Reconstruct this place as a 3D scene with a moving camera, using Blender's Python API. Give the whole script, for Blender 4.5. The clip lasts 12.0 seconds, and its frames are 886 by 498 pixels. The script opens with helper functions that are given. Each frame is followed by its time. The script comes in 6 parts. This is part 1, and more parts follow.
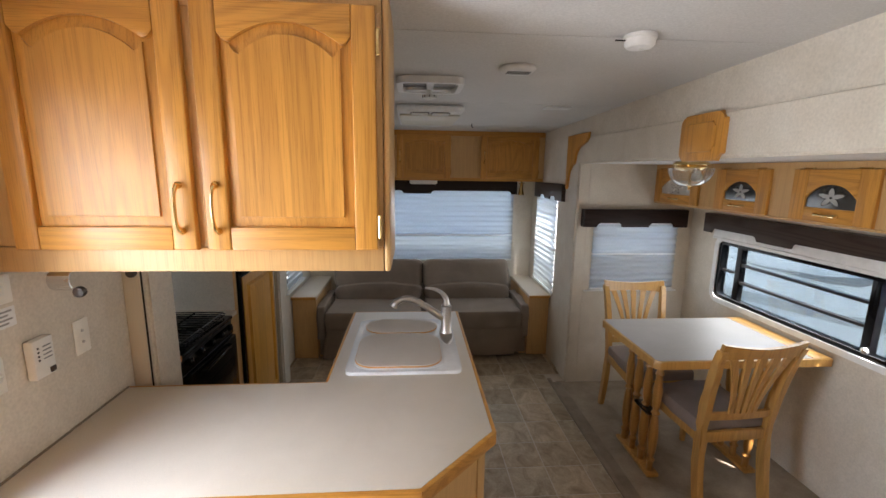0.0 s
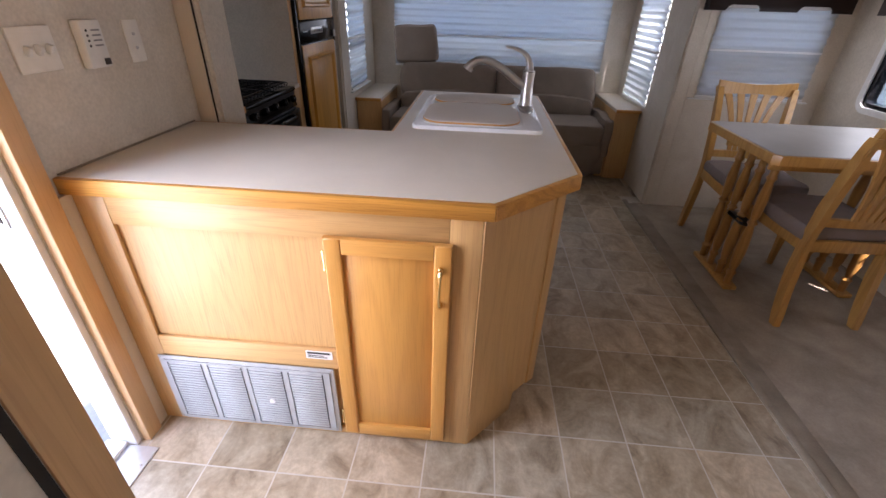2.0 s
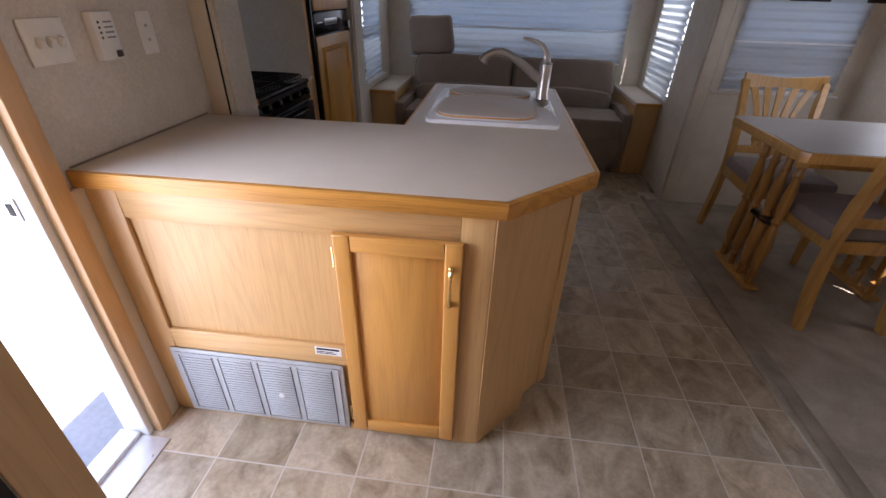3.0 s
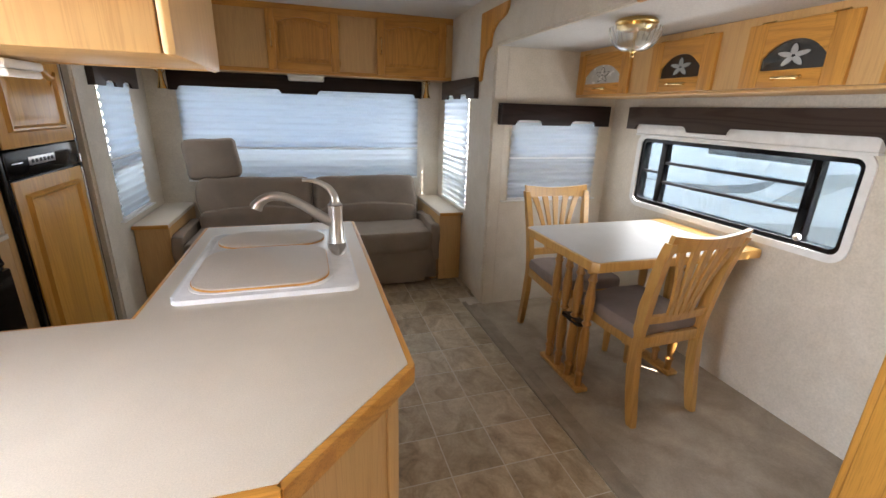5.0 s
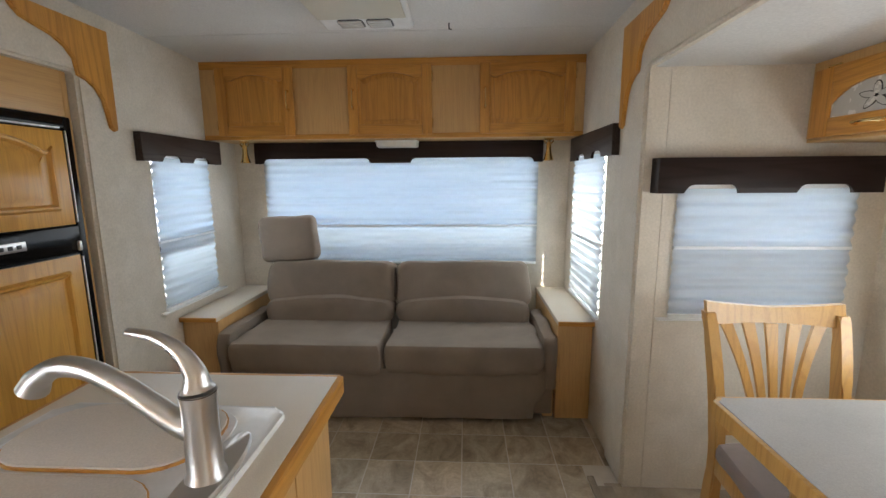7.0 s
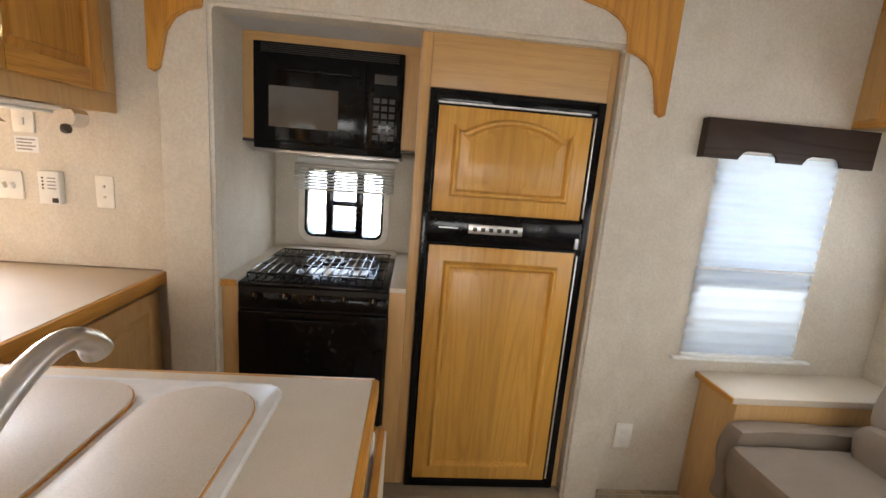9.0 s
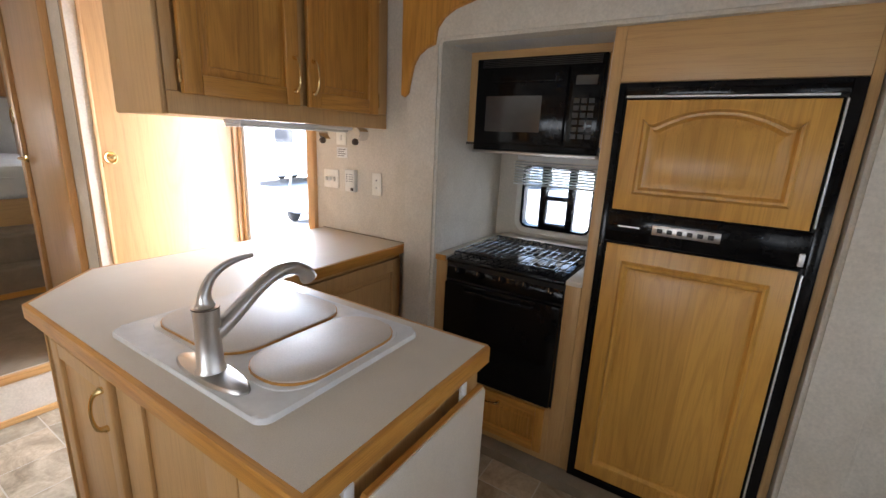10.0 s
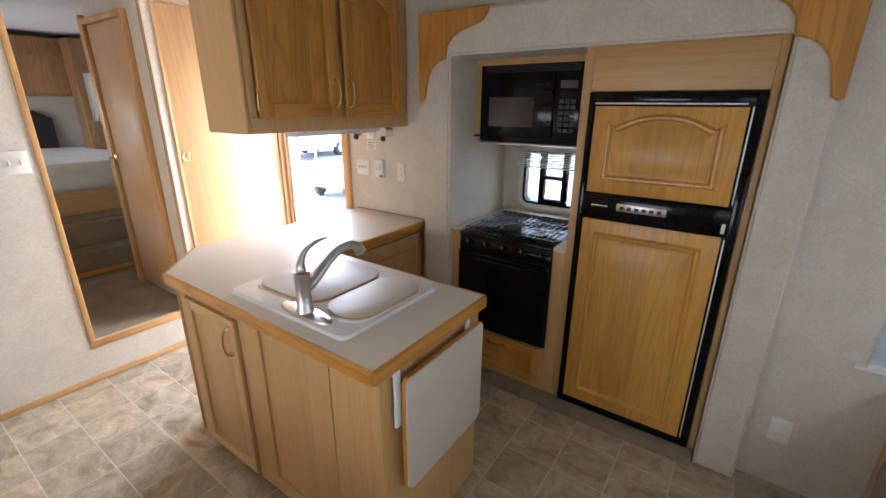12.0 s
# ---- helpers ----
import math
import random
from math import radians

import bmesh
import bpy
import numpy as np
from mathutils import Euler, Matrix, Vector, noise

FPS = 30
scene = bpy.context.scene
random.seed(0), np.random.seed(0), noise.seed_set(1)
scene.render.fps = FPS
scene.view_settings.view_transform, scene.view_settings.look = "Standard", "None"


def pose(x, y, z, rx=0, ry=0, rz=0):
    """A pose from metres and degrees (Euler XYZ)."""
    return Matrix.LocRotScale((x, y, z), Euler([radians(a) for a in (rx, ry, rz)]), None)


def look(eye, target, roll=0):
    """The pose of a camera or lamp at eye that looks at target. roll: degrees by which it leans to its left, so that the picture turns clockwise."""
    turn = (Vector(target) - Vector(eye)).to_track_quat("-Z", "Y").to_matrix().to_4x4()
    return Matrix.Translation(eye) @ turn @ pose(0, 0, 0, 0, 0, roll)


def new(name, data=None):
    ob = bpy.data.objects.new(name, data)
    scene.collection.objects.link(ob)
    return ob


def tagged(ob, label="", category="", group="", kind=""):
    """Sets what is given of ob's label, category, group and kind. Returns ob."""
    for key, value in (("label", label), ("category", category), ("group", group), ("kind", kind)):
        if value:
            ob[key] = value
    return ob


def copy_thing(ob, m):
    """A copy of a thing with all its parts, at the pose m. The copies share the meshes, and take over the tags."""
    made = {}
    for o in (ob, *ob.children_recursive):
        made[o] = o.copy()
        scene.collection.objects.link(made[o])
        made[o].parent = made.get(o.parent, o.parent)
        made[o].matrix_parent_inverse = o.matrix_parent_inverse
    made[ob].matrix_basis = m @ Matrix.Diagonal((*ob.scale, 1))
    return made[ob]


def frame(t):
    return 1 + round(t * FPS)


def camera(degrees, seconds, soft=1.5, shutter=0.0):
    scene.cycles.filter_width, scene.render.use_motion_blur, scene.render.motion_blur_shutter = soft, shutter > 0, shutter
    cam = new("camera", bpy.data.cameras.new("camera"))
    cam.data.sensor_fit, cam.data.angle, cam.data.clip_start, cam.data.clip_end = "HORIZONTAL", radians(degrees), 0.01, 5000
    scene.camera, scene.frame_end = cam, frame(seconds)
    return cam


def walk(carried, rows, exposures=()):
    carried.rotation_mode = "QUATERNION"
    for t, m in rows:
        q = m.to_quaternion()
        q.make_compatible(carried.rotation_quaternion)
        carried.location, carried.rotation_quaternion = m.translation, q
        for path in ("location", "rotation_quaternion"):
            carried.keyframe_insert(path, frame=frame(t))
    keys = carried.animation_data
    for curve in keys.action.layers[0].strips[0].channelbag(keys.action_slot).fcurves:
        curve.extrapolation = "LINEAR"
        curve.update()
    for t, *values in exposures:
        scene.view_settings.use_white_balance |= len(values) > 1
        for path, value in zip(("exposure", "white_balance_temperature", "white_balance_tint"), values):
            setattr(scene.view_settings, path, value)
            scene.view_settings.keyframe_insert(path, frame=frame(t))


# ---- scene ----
cam = camera(92.1, 12.0)
PATH = [
    (0, (0.245, 0.608, 1.713), (0.39, 2.569, 1.349), 0.8),
    (0.5, (0.223, 0.619, 1.58), (0.343, 2.552, 1.079), 1.2),
    (1, (0.199, 0.618, 1.433), (0.247, 2.491, 0.733), 3.0),
    (1.5, (0.202, 0.636, 1.336), (0.151, 2.418, 0.429), 2.8),
    (2, (0.215, 0.67, 1.292), (0.092, 2.399, 0.294), 1.9),
    (2.5, (0.215, 0.691, 1.289), (0.049, 2.403, 0.269), 1.8),
    (2.7, (0.216, 0.695, 1.29), (0.033, 2.4, 0.26), 1.7),
    (4.3, (0.261, 0.839, 1.335), (0.155, 2.624, 0.439), 1.7),
    (4.5, (0.278, 0.907, 1.369), (0.394, 2.761, 0.628), 2.7),
    (5, (0.336, 1.098, 1.383), (0.91, 2.91, 0.764), 1.7),
    (5.5, (0.406, 1.281, 1.384), (1.007, 3.103, 0.82), -1.2),
    (6, (0.536, 1.501, 1.351), (1.12, 3.388, 1.034), -1.1),
    (6.5, (0.705, 1.787, 1.351), (1.021, 3.736, 1.037), -0.6),
    (6.7, (0.791, 1.891, 1.359), (0.967, 3.857, 1.036), -0.6),
    (8.3, (0.839, 2.792, 1.371), (-0.773, 3.92, 1.013), 3.2),
    (8.5, (0.826, 2.883, 1.391), (-0.93, 3.766, 1.02), 4.0),
    (9, (0.774, 3.077, 1.358), (-1.181, 3.237, 0.97), 4.6),
    (9.5, (0.719, 3.213, 1.35), (-1.167, 2.716, 0.911), 4.7),
    (10, (0.84, 3.452, 1.398), (-0.803, 2.423, 0.907), 2.7),
    (10.5, (0.976, 3.594, 1.452), (-0.553, 2.417, 0.925), 1.3),
    (11, (1.1, 3.678, 1.512), (-0.421, 2.523, 0.92), 1.5),
    (11.5, (1.172, 3.717, 1.545), (-0.374, 2.607, 0.93), 0.7),
    (12, (1.191, 3.725, 1.558), (-0.361, 2.637, 0.919), 0.4),
]
EXPOSURES = [(0.0, 3.82, 6780, 15), (1.0, 3.88, 6780, 17), (2.0, 3.47, 6480, 25), (2.7, 3.05, 6380, 25), (4.3, 3.12, 6700, 21), (4.7, 3.70, 6900, 18), (5.0, 4.32, 6850, 15), (5.5, 4.53, 6800, 13),
             (6.0, 4.42, 6750, 11), (6.5, 4.46, 6650, 11), (8.5, 4.9, 7300, 14), (9.0, 5.1, 7350, 16), (9.5, 4.45, 6800, 15), (10.5, 4.54, 6500, 16), (12.0, 4.50, 6420, 16)]
walk(cam, [(t, look(eye, target, roll)) for t, eye, target, roll in PATH], EXPOSURES)

# ---- world, sun and the daylight in the shaded windows ----
world = bpy.data.worlds.new("sky")
scene.world = world
world.use_nodes = True
wn, wl = world.node_tree.nodes, world.node_tree.links
sky = wn.new("ShaderNodeTexSky")
sky.sky_type, sky.sun_disc = "NISHITA", False
sky.sun_elevation, sky.sun_rotation = radians(60.8), radians(143.7)
wl.new(sky.outputs[0], wn["Background"].inputs[0])
wn["Background"].inputs[1].default_value = 0.11
sun = new("sun", bpy.data.lights.new("sun", "SUN"))
sun.data.energy, sun.data.angle, sun.data.color = 2.6, radians(0.6), (1.0, 0.96, 0.9)
sun.matrix_world = look((3.63, -4.95, 11.0), (0.0, 0.0, 0.0))


def window_light(eye, target, w, h, watts, spread=180):
    lamp = new("window_light", bpy.data.lights.new("window_light", "AREA"))
    lamp.data.shape, lamp.data.size, lamp.data.size_y, lamp.data.energy = "RECTANGLE", w, h, watts
    lamp.data.color = (0.87, 0.95, 1.0)
    lamp.data.spread = radians(spread)
    lamp.matrix_world = look(eye, target)


# lamps for daylight in the openings: bedroom windows (the east one unseen, added to light the hall), entry doorway,
# shaded rear and side windows, dinette, stove
window_light((-0.98, -1.975, 1.45), (1.0, -1.9, 0.7), 0.42, 0.56, 0.3)
window_light((1.70, -1.8, 1.45), (0.2, -0.9, 0.8), 0.9, 0.56, 0.68)
window_light((-0.885, 1.185, 0.95), (1.4, 1.6, 0.55), 0.56, 1.60, 1.45, 135)
window_light((0.35, 5.03, 1.14), (0.35, 3.0, 0.35), 1.85, 0.70, 0.37)
window_light((1.475, 4.58, 1.07), (0.0, 4.58, 0.5), 0.56, 0.84, 0.09)
window_light((-0.775, 4.49, 1.08), (1.0, 4.49, 0.5), 0.46, 0.80, 0.11)
window_light((1.985, 3.74, 1.07), (1.985, 2.0, 1.07), 0.60, 0.50, 0.08)
window_light((2.39, 2.84, 1.04), (0.0, 2.84, 0.3), 1.18, 0.38, 0.48)
window_light((-1.375, 2.74, 1.06), (0.0, 2.755, 1.06), 0.34, 0.20, 0.02)

# ---- helpers for building ----
ORG = {}
V = Vector


def thing(name, loc, label, category, group="", kind=""):
    """An Empty that holds the parts of one thing; the parts are built in world places."""
    ob = new(name)
    ob.location = loc
    ob.empty_display_size = 0.05
    ORG[ob] = V(loc)
    return tagged(ob, label, category, group, kind)


def mesh_of(name, bm, mat, smooth=True, org=(0, 0, 0), angle=40):
    bmesh.ops.recalc_face_normals(bm, faces=bm.faces)
    bmesh.ops.translate(bm, verts=bm.verts, vec=-V(org))
    for f in bm.faces:
        f.smooth = smooth
    if smooth:
        for e in bm.edges:
            if len(e.link_faces) != 2 or e.calc_face_angle(0) > radians(angle):
                e.smooth = False
    me = bpy.data.meshes.new(name)
    bm.to_mesh(me)
    bm.free()
    me.materials.append(mat)
    return me


def part(name, bm, mat, parent, label="", angle=40):
    org = ORG[parent]
    ob = new(name, mesh_of(name, bm, mat, True, org, angle))
    ob.parent = parent
    ORG[ob] = org
    if label:
        tagged(ob, label)
    return ob


def solo(name, bm, mat, label, category, group="", kind="", angle=40):
    """A thing that is one mesh, with its origin at the middle of its base."""
    lo = V([min(v.co[i] for v in bm.verts) for i in range(3)])
    hi = V([max(v.co[i] for v in bm.verts) for i in range(3)])
    org = V(((lo.x + hi.x) / 2, (lo.y + hi.y) / 2, lo.z))
    ob = new(name, mesh_of(name, bm, mat, True, org, angle))
    ob.location = org
    ORG[ob] = org
    return tagged(ob, label, category, group, kind)


def struct(name, bm, mat, label="", category=""):
    ob = new(name, mesh_of(name, bm, mat))
    ORG[ob] = V((0, 0, 0))
    return tagged(ob, label, category, "", "structure")


def box(x0, x1, y0, y1, z0, z1, bevel=0.0, seg=2, bm=None):
    made = bmesh.new()
    bmesh.ops.create_cube(made, size=1)
    for v in made.verts:
        v.co = V(((x0 + x1) / 2 + v.co.x * (x1 - x0), (y0 + y1) / 2 + v.co.y * (y1 - y0), (z0 + z1) / 2 + v.co.z * (z1 - z0)))
    if bevel:
        bmesh.ops.bevel(made, geom=made.edges[:], offset=bevel, segments=seg, affect="EDGES", profile=0.5)
    return merge(bm, made)


def merge(bm, other):
    if bm is None:
        return other
    me = bpy.data.meshes.new("tmp")
    other.to_mesh(me)
    other.free()
    bm.from_mesh(me)
    bpy.data.meshes.remove(me)
    return bm


def moved(bm, m):
    bmesh.ops.transform(bm, matrix=m, verts=bm.verts)
    return bm


def prism(points, frame_m, w0, w1, bevel=0.0, bm=None, seg=2):
    """A polygon in the plane (u, v) of frame_m, from depth w0 to w1 along its normal."""
    made = bmesh.new()
    lo = [made.verts.new((u, v, w0)) for u, v in points]
    hi = [made.verts.new((u, v, w1)) for u, v in points]
    made.faces.new(lo[::-1])
    top = made.faces.new(hi)
    n = len(points)
    for i in range(n):
        made.faces.new((lo[i], lo[(i + 1) % n], hi[(i + 1) % n], hi[i]))
    if bevel:
        bmesh.ops.bevel(made, geom=list(top.edges), offset=bevel, segments=seg, affect="EDGES", profile=0.5)
    moved(made, frame_m)
    return merge(bm, made)


def plane_frame(origin, u, v):
    """A frame with axes u, v and the normal u x v, at origin."""
    u, v = V(u).normalized(), V(v).normalized()
    w = u.cross(v)
    return Matrix(((u.x, v.x, w.x, origin[0]), (u.y, v.y, w.y, origin[1]), (u.z, v.z, w.z, origin[2]), (0, 0, 0, 1)))


def lathe(profile, m=Matrix(), n=20, bm=None):
    """A turned shape from (radius, height) pairs round the z axis of m."""
    made = bmesh.new()
    rings = []
    for r, h in profile:
        if r < 1e-5:
            rings.append([made.verts.new((0, 0, h))])
        else:
            rings.append([made.verts.new((r * math.cos(2 * math.pi * k / n), r * math.sin(2 * math.pi * k / n), h)) for k in range(n)])
    for a, b in zip(rings, rings[1:]):
        for k in range(n):
            k2 = (k + 1) % n
            if len(a) == 1 and len(b) == 1:
                continue
            if len(a) == 1:
                made.faces.new((a[0], b[k2], b[k]))
            elif len(b) == 1:
                made.faces.new((a[k], a[k2], b[0]))
            else:
                made.faces.new((a[k], a[k2], b[k2], b[k]))
    for ring in (rings[0], rings[-1]):
        if len(ring) > 2:
            made.faces.new(ring)
    moved(made, m)
    return merge(bm, made)


def tube(points, radii, n=12, bm=None, flat=1.0):
    """A round bar along points; flat squashes its section along the second normal."""
    made = bmesh.new()
    pts = [V(p) for p in points]
    if not isinstance(radii, (list, tuple)):
        radii = [radii] * len(pts)
    rings, side = [], None
    for i, p in enumerate(pts):
        d = (pts[min(i + 1, len(pts) - 1)] - pts[max(i - 1, 0)]).normalized()
        if side is None:
            side = d.orthogonal().normalized() if abs(d.z) > 0.9 else d.cross(V((0, 0, 1))).normalized()
        side = (side - d * side.dot(d)).normalized()
        up = d.cross(side)
        rings.append([made.verts.new(p + radii[i] * (math.cos(2 * math.pi * k / n) * side + flat * math.sin(2 * math.pi * k / n) * up)) for k in range(n)])
    for a, b in zip(rings, rings[1:]):
        for k in range(n):
            made.faces.new((a[k], a[(k + 1) % n], b[(k + 1) % n], b[k]))
    made.faces.new(rings[0])
    made.faces.new(rings[-1])
    return merge(bm, made)


def curve_points(points, n=8):
    """A smooth line through points."""
    p = [V(q) for q in points]
    p = [2 * p[0] - p[1]] + p + [2 * p[-1] - p[-2]]
    out = []
    for i in range(1, len(p) - 2):
        for k in range(n):
            t = k / n
            a, b, c, d = p[i - 1], p[i], p[i + 1], p[i + 2]
            out.append(0.5 * (2 * b + (c - a) * t + (2 * a - 5 * b + 4 * c - d) * t * t + (3 * b - a - 3 * c + d) * t ** 3))
    return out + [p[-2]]


def cushion(x0, x1, y0, y1, z0, z1, e=5.0, cuts=14, dent=0.0, bm=None):
    """A soft padded block: a cube swollen to a superellipsoid, with fine sags."""
    made = bmesh.new()
    bmesh.ops.create_cube(made, size=2)
    bmesh.ops.subdivide_edges(made, edges=made.edges[:], cuts=cuts, use_grid_fill=True)
    c, h = V(((x0 + x1) / 2, (y0 + y1) / 2, (z0 + z1) / 2)), V(((x1 - x0) / 2, (y1 - y0) / 2, (z1 - z0) / 2))
    small = min(h)
    ex = [max(2.4, e * k / small) for k in h]
    for v in made.verts:
        p = v.co.copy()
        s = sum(abs(p[i]) ** ex[i] for i in range(3)) ** (1.0 / (sum(ex) / 3))
        q = V((p.x * h.x, p.y * h.y, p.z * h.z)) / max(s, 0.2) if s > 1 else V((p.x * h.x, p.y * h.y, p.z * h.z))
        wob = noise.noise((q + c) * 6.0) * 0.006
        v.co = c + q * (1 + wob / max(small, 0.05))
    return merge(bm, made)


# ---- materials ----
def material(name, rough=0.5, metal=0.0):
    m = bpy.data.materials.new(name)
    m.use_nodes = True
    b = m.node_tree.nodes["Principled BSDF"]
    b.inputs["Roughness"].default_value, b.inputs["Metallic"].default_value = rough, metal
    return m, m.node_tree.nodes, m.node_tree.links, b


def coords(nodes, links, scale=(1, 1, 1), turn=(0, 0, 0)):
    tc, mp = nodes.new("ShaderNodeTexCoord"), nodes.new("ShaderNodeMapping")
    mp.inputs["Scale"].default_value, mp.inputs["Rotation"].default_value = scale, turn
    links.new(tc.outputs["Object"], mp.inputs["Vector"])
    return mp.outputs[0]


def ramp(nodes, links, src, stops):
    r = nodes.new("ShaderNodeValToRGB")
    while len(r.color_ramp.elements) < len(stops):
        r.color_ramp.elements.new(0.5)
    for el, (p, c) in zip(r.color_ramp.elements, stops):
        el.position, el.color = p, (*c, 1)
    links.new(src, r.inputs[0])
    return r.outputs[0]


def noise_tex(nodes, links, vec, scale, detail=4.0, rough=0.55, warp=0.0):
    n = nodes.new("ShaderNodeTexNoise")
    n.inputs["Scale"].default_value, n.inputs["Detail"].default_value = scale, detail
    n.inputs["Roughness"].default_value, n.inputs["Distortion"].default_value = rough, warp
    links.new(vec, n.inputs["Vector"])
    return n.outputs[0]


def mixed(nodes, links, fac, a, b, mode="MIX"):
    m = nodes.new("ShaderNodeMix")
    m.data_type, m.blend_type = "RGBA", mode
    for sock, val in ((m.inputs[0], fac), (m.inputs[6], a), (m.inputs[7], b)):
        if isinstance(val, (int, float)):
            sock.default_value = val
        elif isinstance(val, tuple):
            sock.default_value = (*val, 1)
        else:
            links.new(val, sock)
    return m.outputs[2]


def bump(nodes, links, b, height, strength, distance=0.002):
    n = nodes.new("ShaderNodeBump")
    n.inputs["Strength"].default_value, n.inputs["Distance"].default_value = strength, distance
    links.new(height, n.inputs["Height"])
    links.new(n.outputs[0], b.inputs["Normal"])


def scaled(c, k):
    return tuple(x * k for x in c)


def oak(name, colour, axis="z", contrast=0.24, rough=0.35, pores=0.5, stave=0.0):
    """Varnished oak with its grain along an axis: broad bands, cathedral figure and fine pores."""
    m, n, l, b = material(name, rough)
    s = {"z": (1, 1, 0.07), "x": (0.07, 1, 1), "y": (1, 0.07, 1)}[axis]
    info = n.new("ShaderNodeObjectInfo")
    tc, mp = n.new("ShaderNodeTexCoord"), n.new("ShaderNodeMapping")
    add = n.new("ShaderNodeVectorMath")
    add.operation = "MULTIPLY_ADD"
    add.inputs[1].default_value = (3.1, 2.3, 1.7)
    l.new(info.outputs["Random"], add.inputs[0])
    l.new(tc.outputs["Object"], add.inputs[2])
    l.new(add.outputs[0], mp.inputs["Vector"])
    mp.inputs["Scale"].default_value = s
    if stave:
        # glued boards side by side, each with its own tone and figure
        dot, cell, rnd = n.new("ShaderNodeVectorMath"), n.new("ShaderNodeMath"), n.new("ShaderNodeTexWhiteNoise")
        dot.operation, rnd.noise_dimensions = "DOT_PRODUCT", "1D"
        dot.inputs[1].default_value = (1 / stave, 1 / stave, 0)
        cell.operation = "FLOOR"
        l.new(tc.outputs["Object"], dot.inputs[0])
        l.new(dot.outputs["Value"], cell.inputs[0])
        l.new(cell.outputs[0], rnd.inputs["W"])
        shift = n.new("ShaderNodeVectorMath")
        shift.operation = "MULTIPLY_ADD"
        shift.inputs[1].default_value = (5.0, 5.0, 3.0)
        l.new(rnd.outputs["Value"], shift.inputs[0])
        l.new(add.outputs[0], shift.inputs[2])
        l.new(shift.outputs[0], mp.inputs["Vector"])
    wide = noise_tex(n, l, mp.outputs[0], 9.0, 3.0, 0.5, 0.6)
    slow = noise_tex(n, l, mp.outputs[0], 3.6, 2.5, 0.5, 0.25)
    rings, wave = n.new("ShaderNodeMath"), n.new("ShaderNodeMath")
    rings.operation, rings.inputs[1].default_value = "MULTIPLY", 150.0
    wave.operation = "SINE"
    l.new(slow, rings.inputs[0])
    l.new(rings.outputs[0], wave.inputs[0])
    half = n.new("ShaderNodeMapRange")
    half.inputs[1].default_value = -1.0
    l.new(wave.outputs[0], half.inputs[0])
    long = n.new("ShaderNodeVectorMath")
    long.operation = "MULTIPLY"
    long.inputs[1].default_value = {"z": (1, 1, 0.35), "x": (0.35, 1, 1), "y": (1, 0.35, 1)}[axis]
    l.new(mp.outputs[0], long.inputs[0])
    fine = noise_tex(n, l, long.outputs[0], 330.0, 3.0, 0.65)
    base = ramp(n, l, wide, [(0.25, scaled(colour, 1 - contrast * 0.35)), (0.75, scaled(colour, 1 + contrast * 0.3))])
    fig = ramp(n, l, half.outputs[0], [(0.0, (1, 1, 1)), (0.55, (1, 1, 1)), (1.0, (1 - contrast, 1 - contrast * 1.25, 1 - contrast * 1.4))])
    por = ramp(n, l, fine, [(0.36, (1 - 0.5 * pores, 1 - 0.6 * pores, 1 - 0.7 * pores)), (0.5, (1, 1, 1))])
    col = mixed(n, l, 0.7, base, fig, "MULTIPLY")
    col = mixed(n, l, 0.7, col, por, "MULTIPLY")
    if stave:
        col = mixed(n, l, 1.0, col, ramp(n, l, rnd.outputs["Value"], [(0.0, scaled((1.0, 0.98, 0.95), 1 - 0.6 * contrast)), (0.5, (1.0, 1.0, 1.0)), (1.0, scaled((1, 1, 1), 1 + 0.4 * contrast))]), "MULTIPLY")
    l.new(col, b.inputs["Base Color"])
    bump(n, l, b, fine, 0.12, 0.001)
    b.inputs["Coat Weight"].default_value = 0.14
    b.inputs["Coat Roughness"].default_value = 0.2
    return m


def mottled(name, a, c, scale=3.0, fine=60.0, rough=0.7, relief=0.15, spec=0.5, detail=5.0):
    """A surface with clouds of two tones and a fine grain."""
    m, n, l, b = material(name, rough)
    vec = coords(n, l)
    big = noise_tex(n, l, vec, scale, detail, 0.6, 0.4)
    grain = noise_tex(n, l, vec, fine, 3.0)
    col = ramp(n, l, big, [(0.3, a), (0.7, c)])
    g = ramp(n, l, grain, [(0.3, (0.9, 0.9, 0.9)), (0.7, (1.06, 1.06, 1.06))])
    l.new(mixed(n, l, 1.0, col, g, "MULTIPLY"), b.inputs["Base Color"])
    bump(n, l, b, grain, relief, 0.001)
    b.inputs["Specular IOR Level"].default_value = spec
    return m


def plain(name, colour, rough=0.4, metal=0.0, wear=0.06, scale=25.0):
    m, n, l, b = material(name, rough, metal)
    t = noise_tex(n, l, coords(n, l), scale, 4.0)
    l.new(ramp(n, l, t, [(0.3, scaled(colour, 1 - wear)), (0.7, scaled(colour, 1 + wear))]), b.inputs["Base Color"])
    r = n.new("ShaderNodeMapRange")
    r.inputs[3].default_value, r.inputs[4].default_value = max(0.02, rough - 0.06), rough + 0.08
    l.new(t, r.inputs[0])
    l.new(r.outputs[0], b.inputs["Roughness"])
    return m


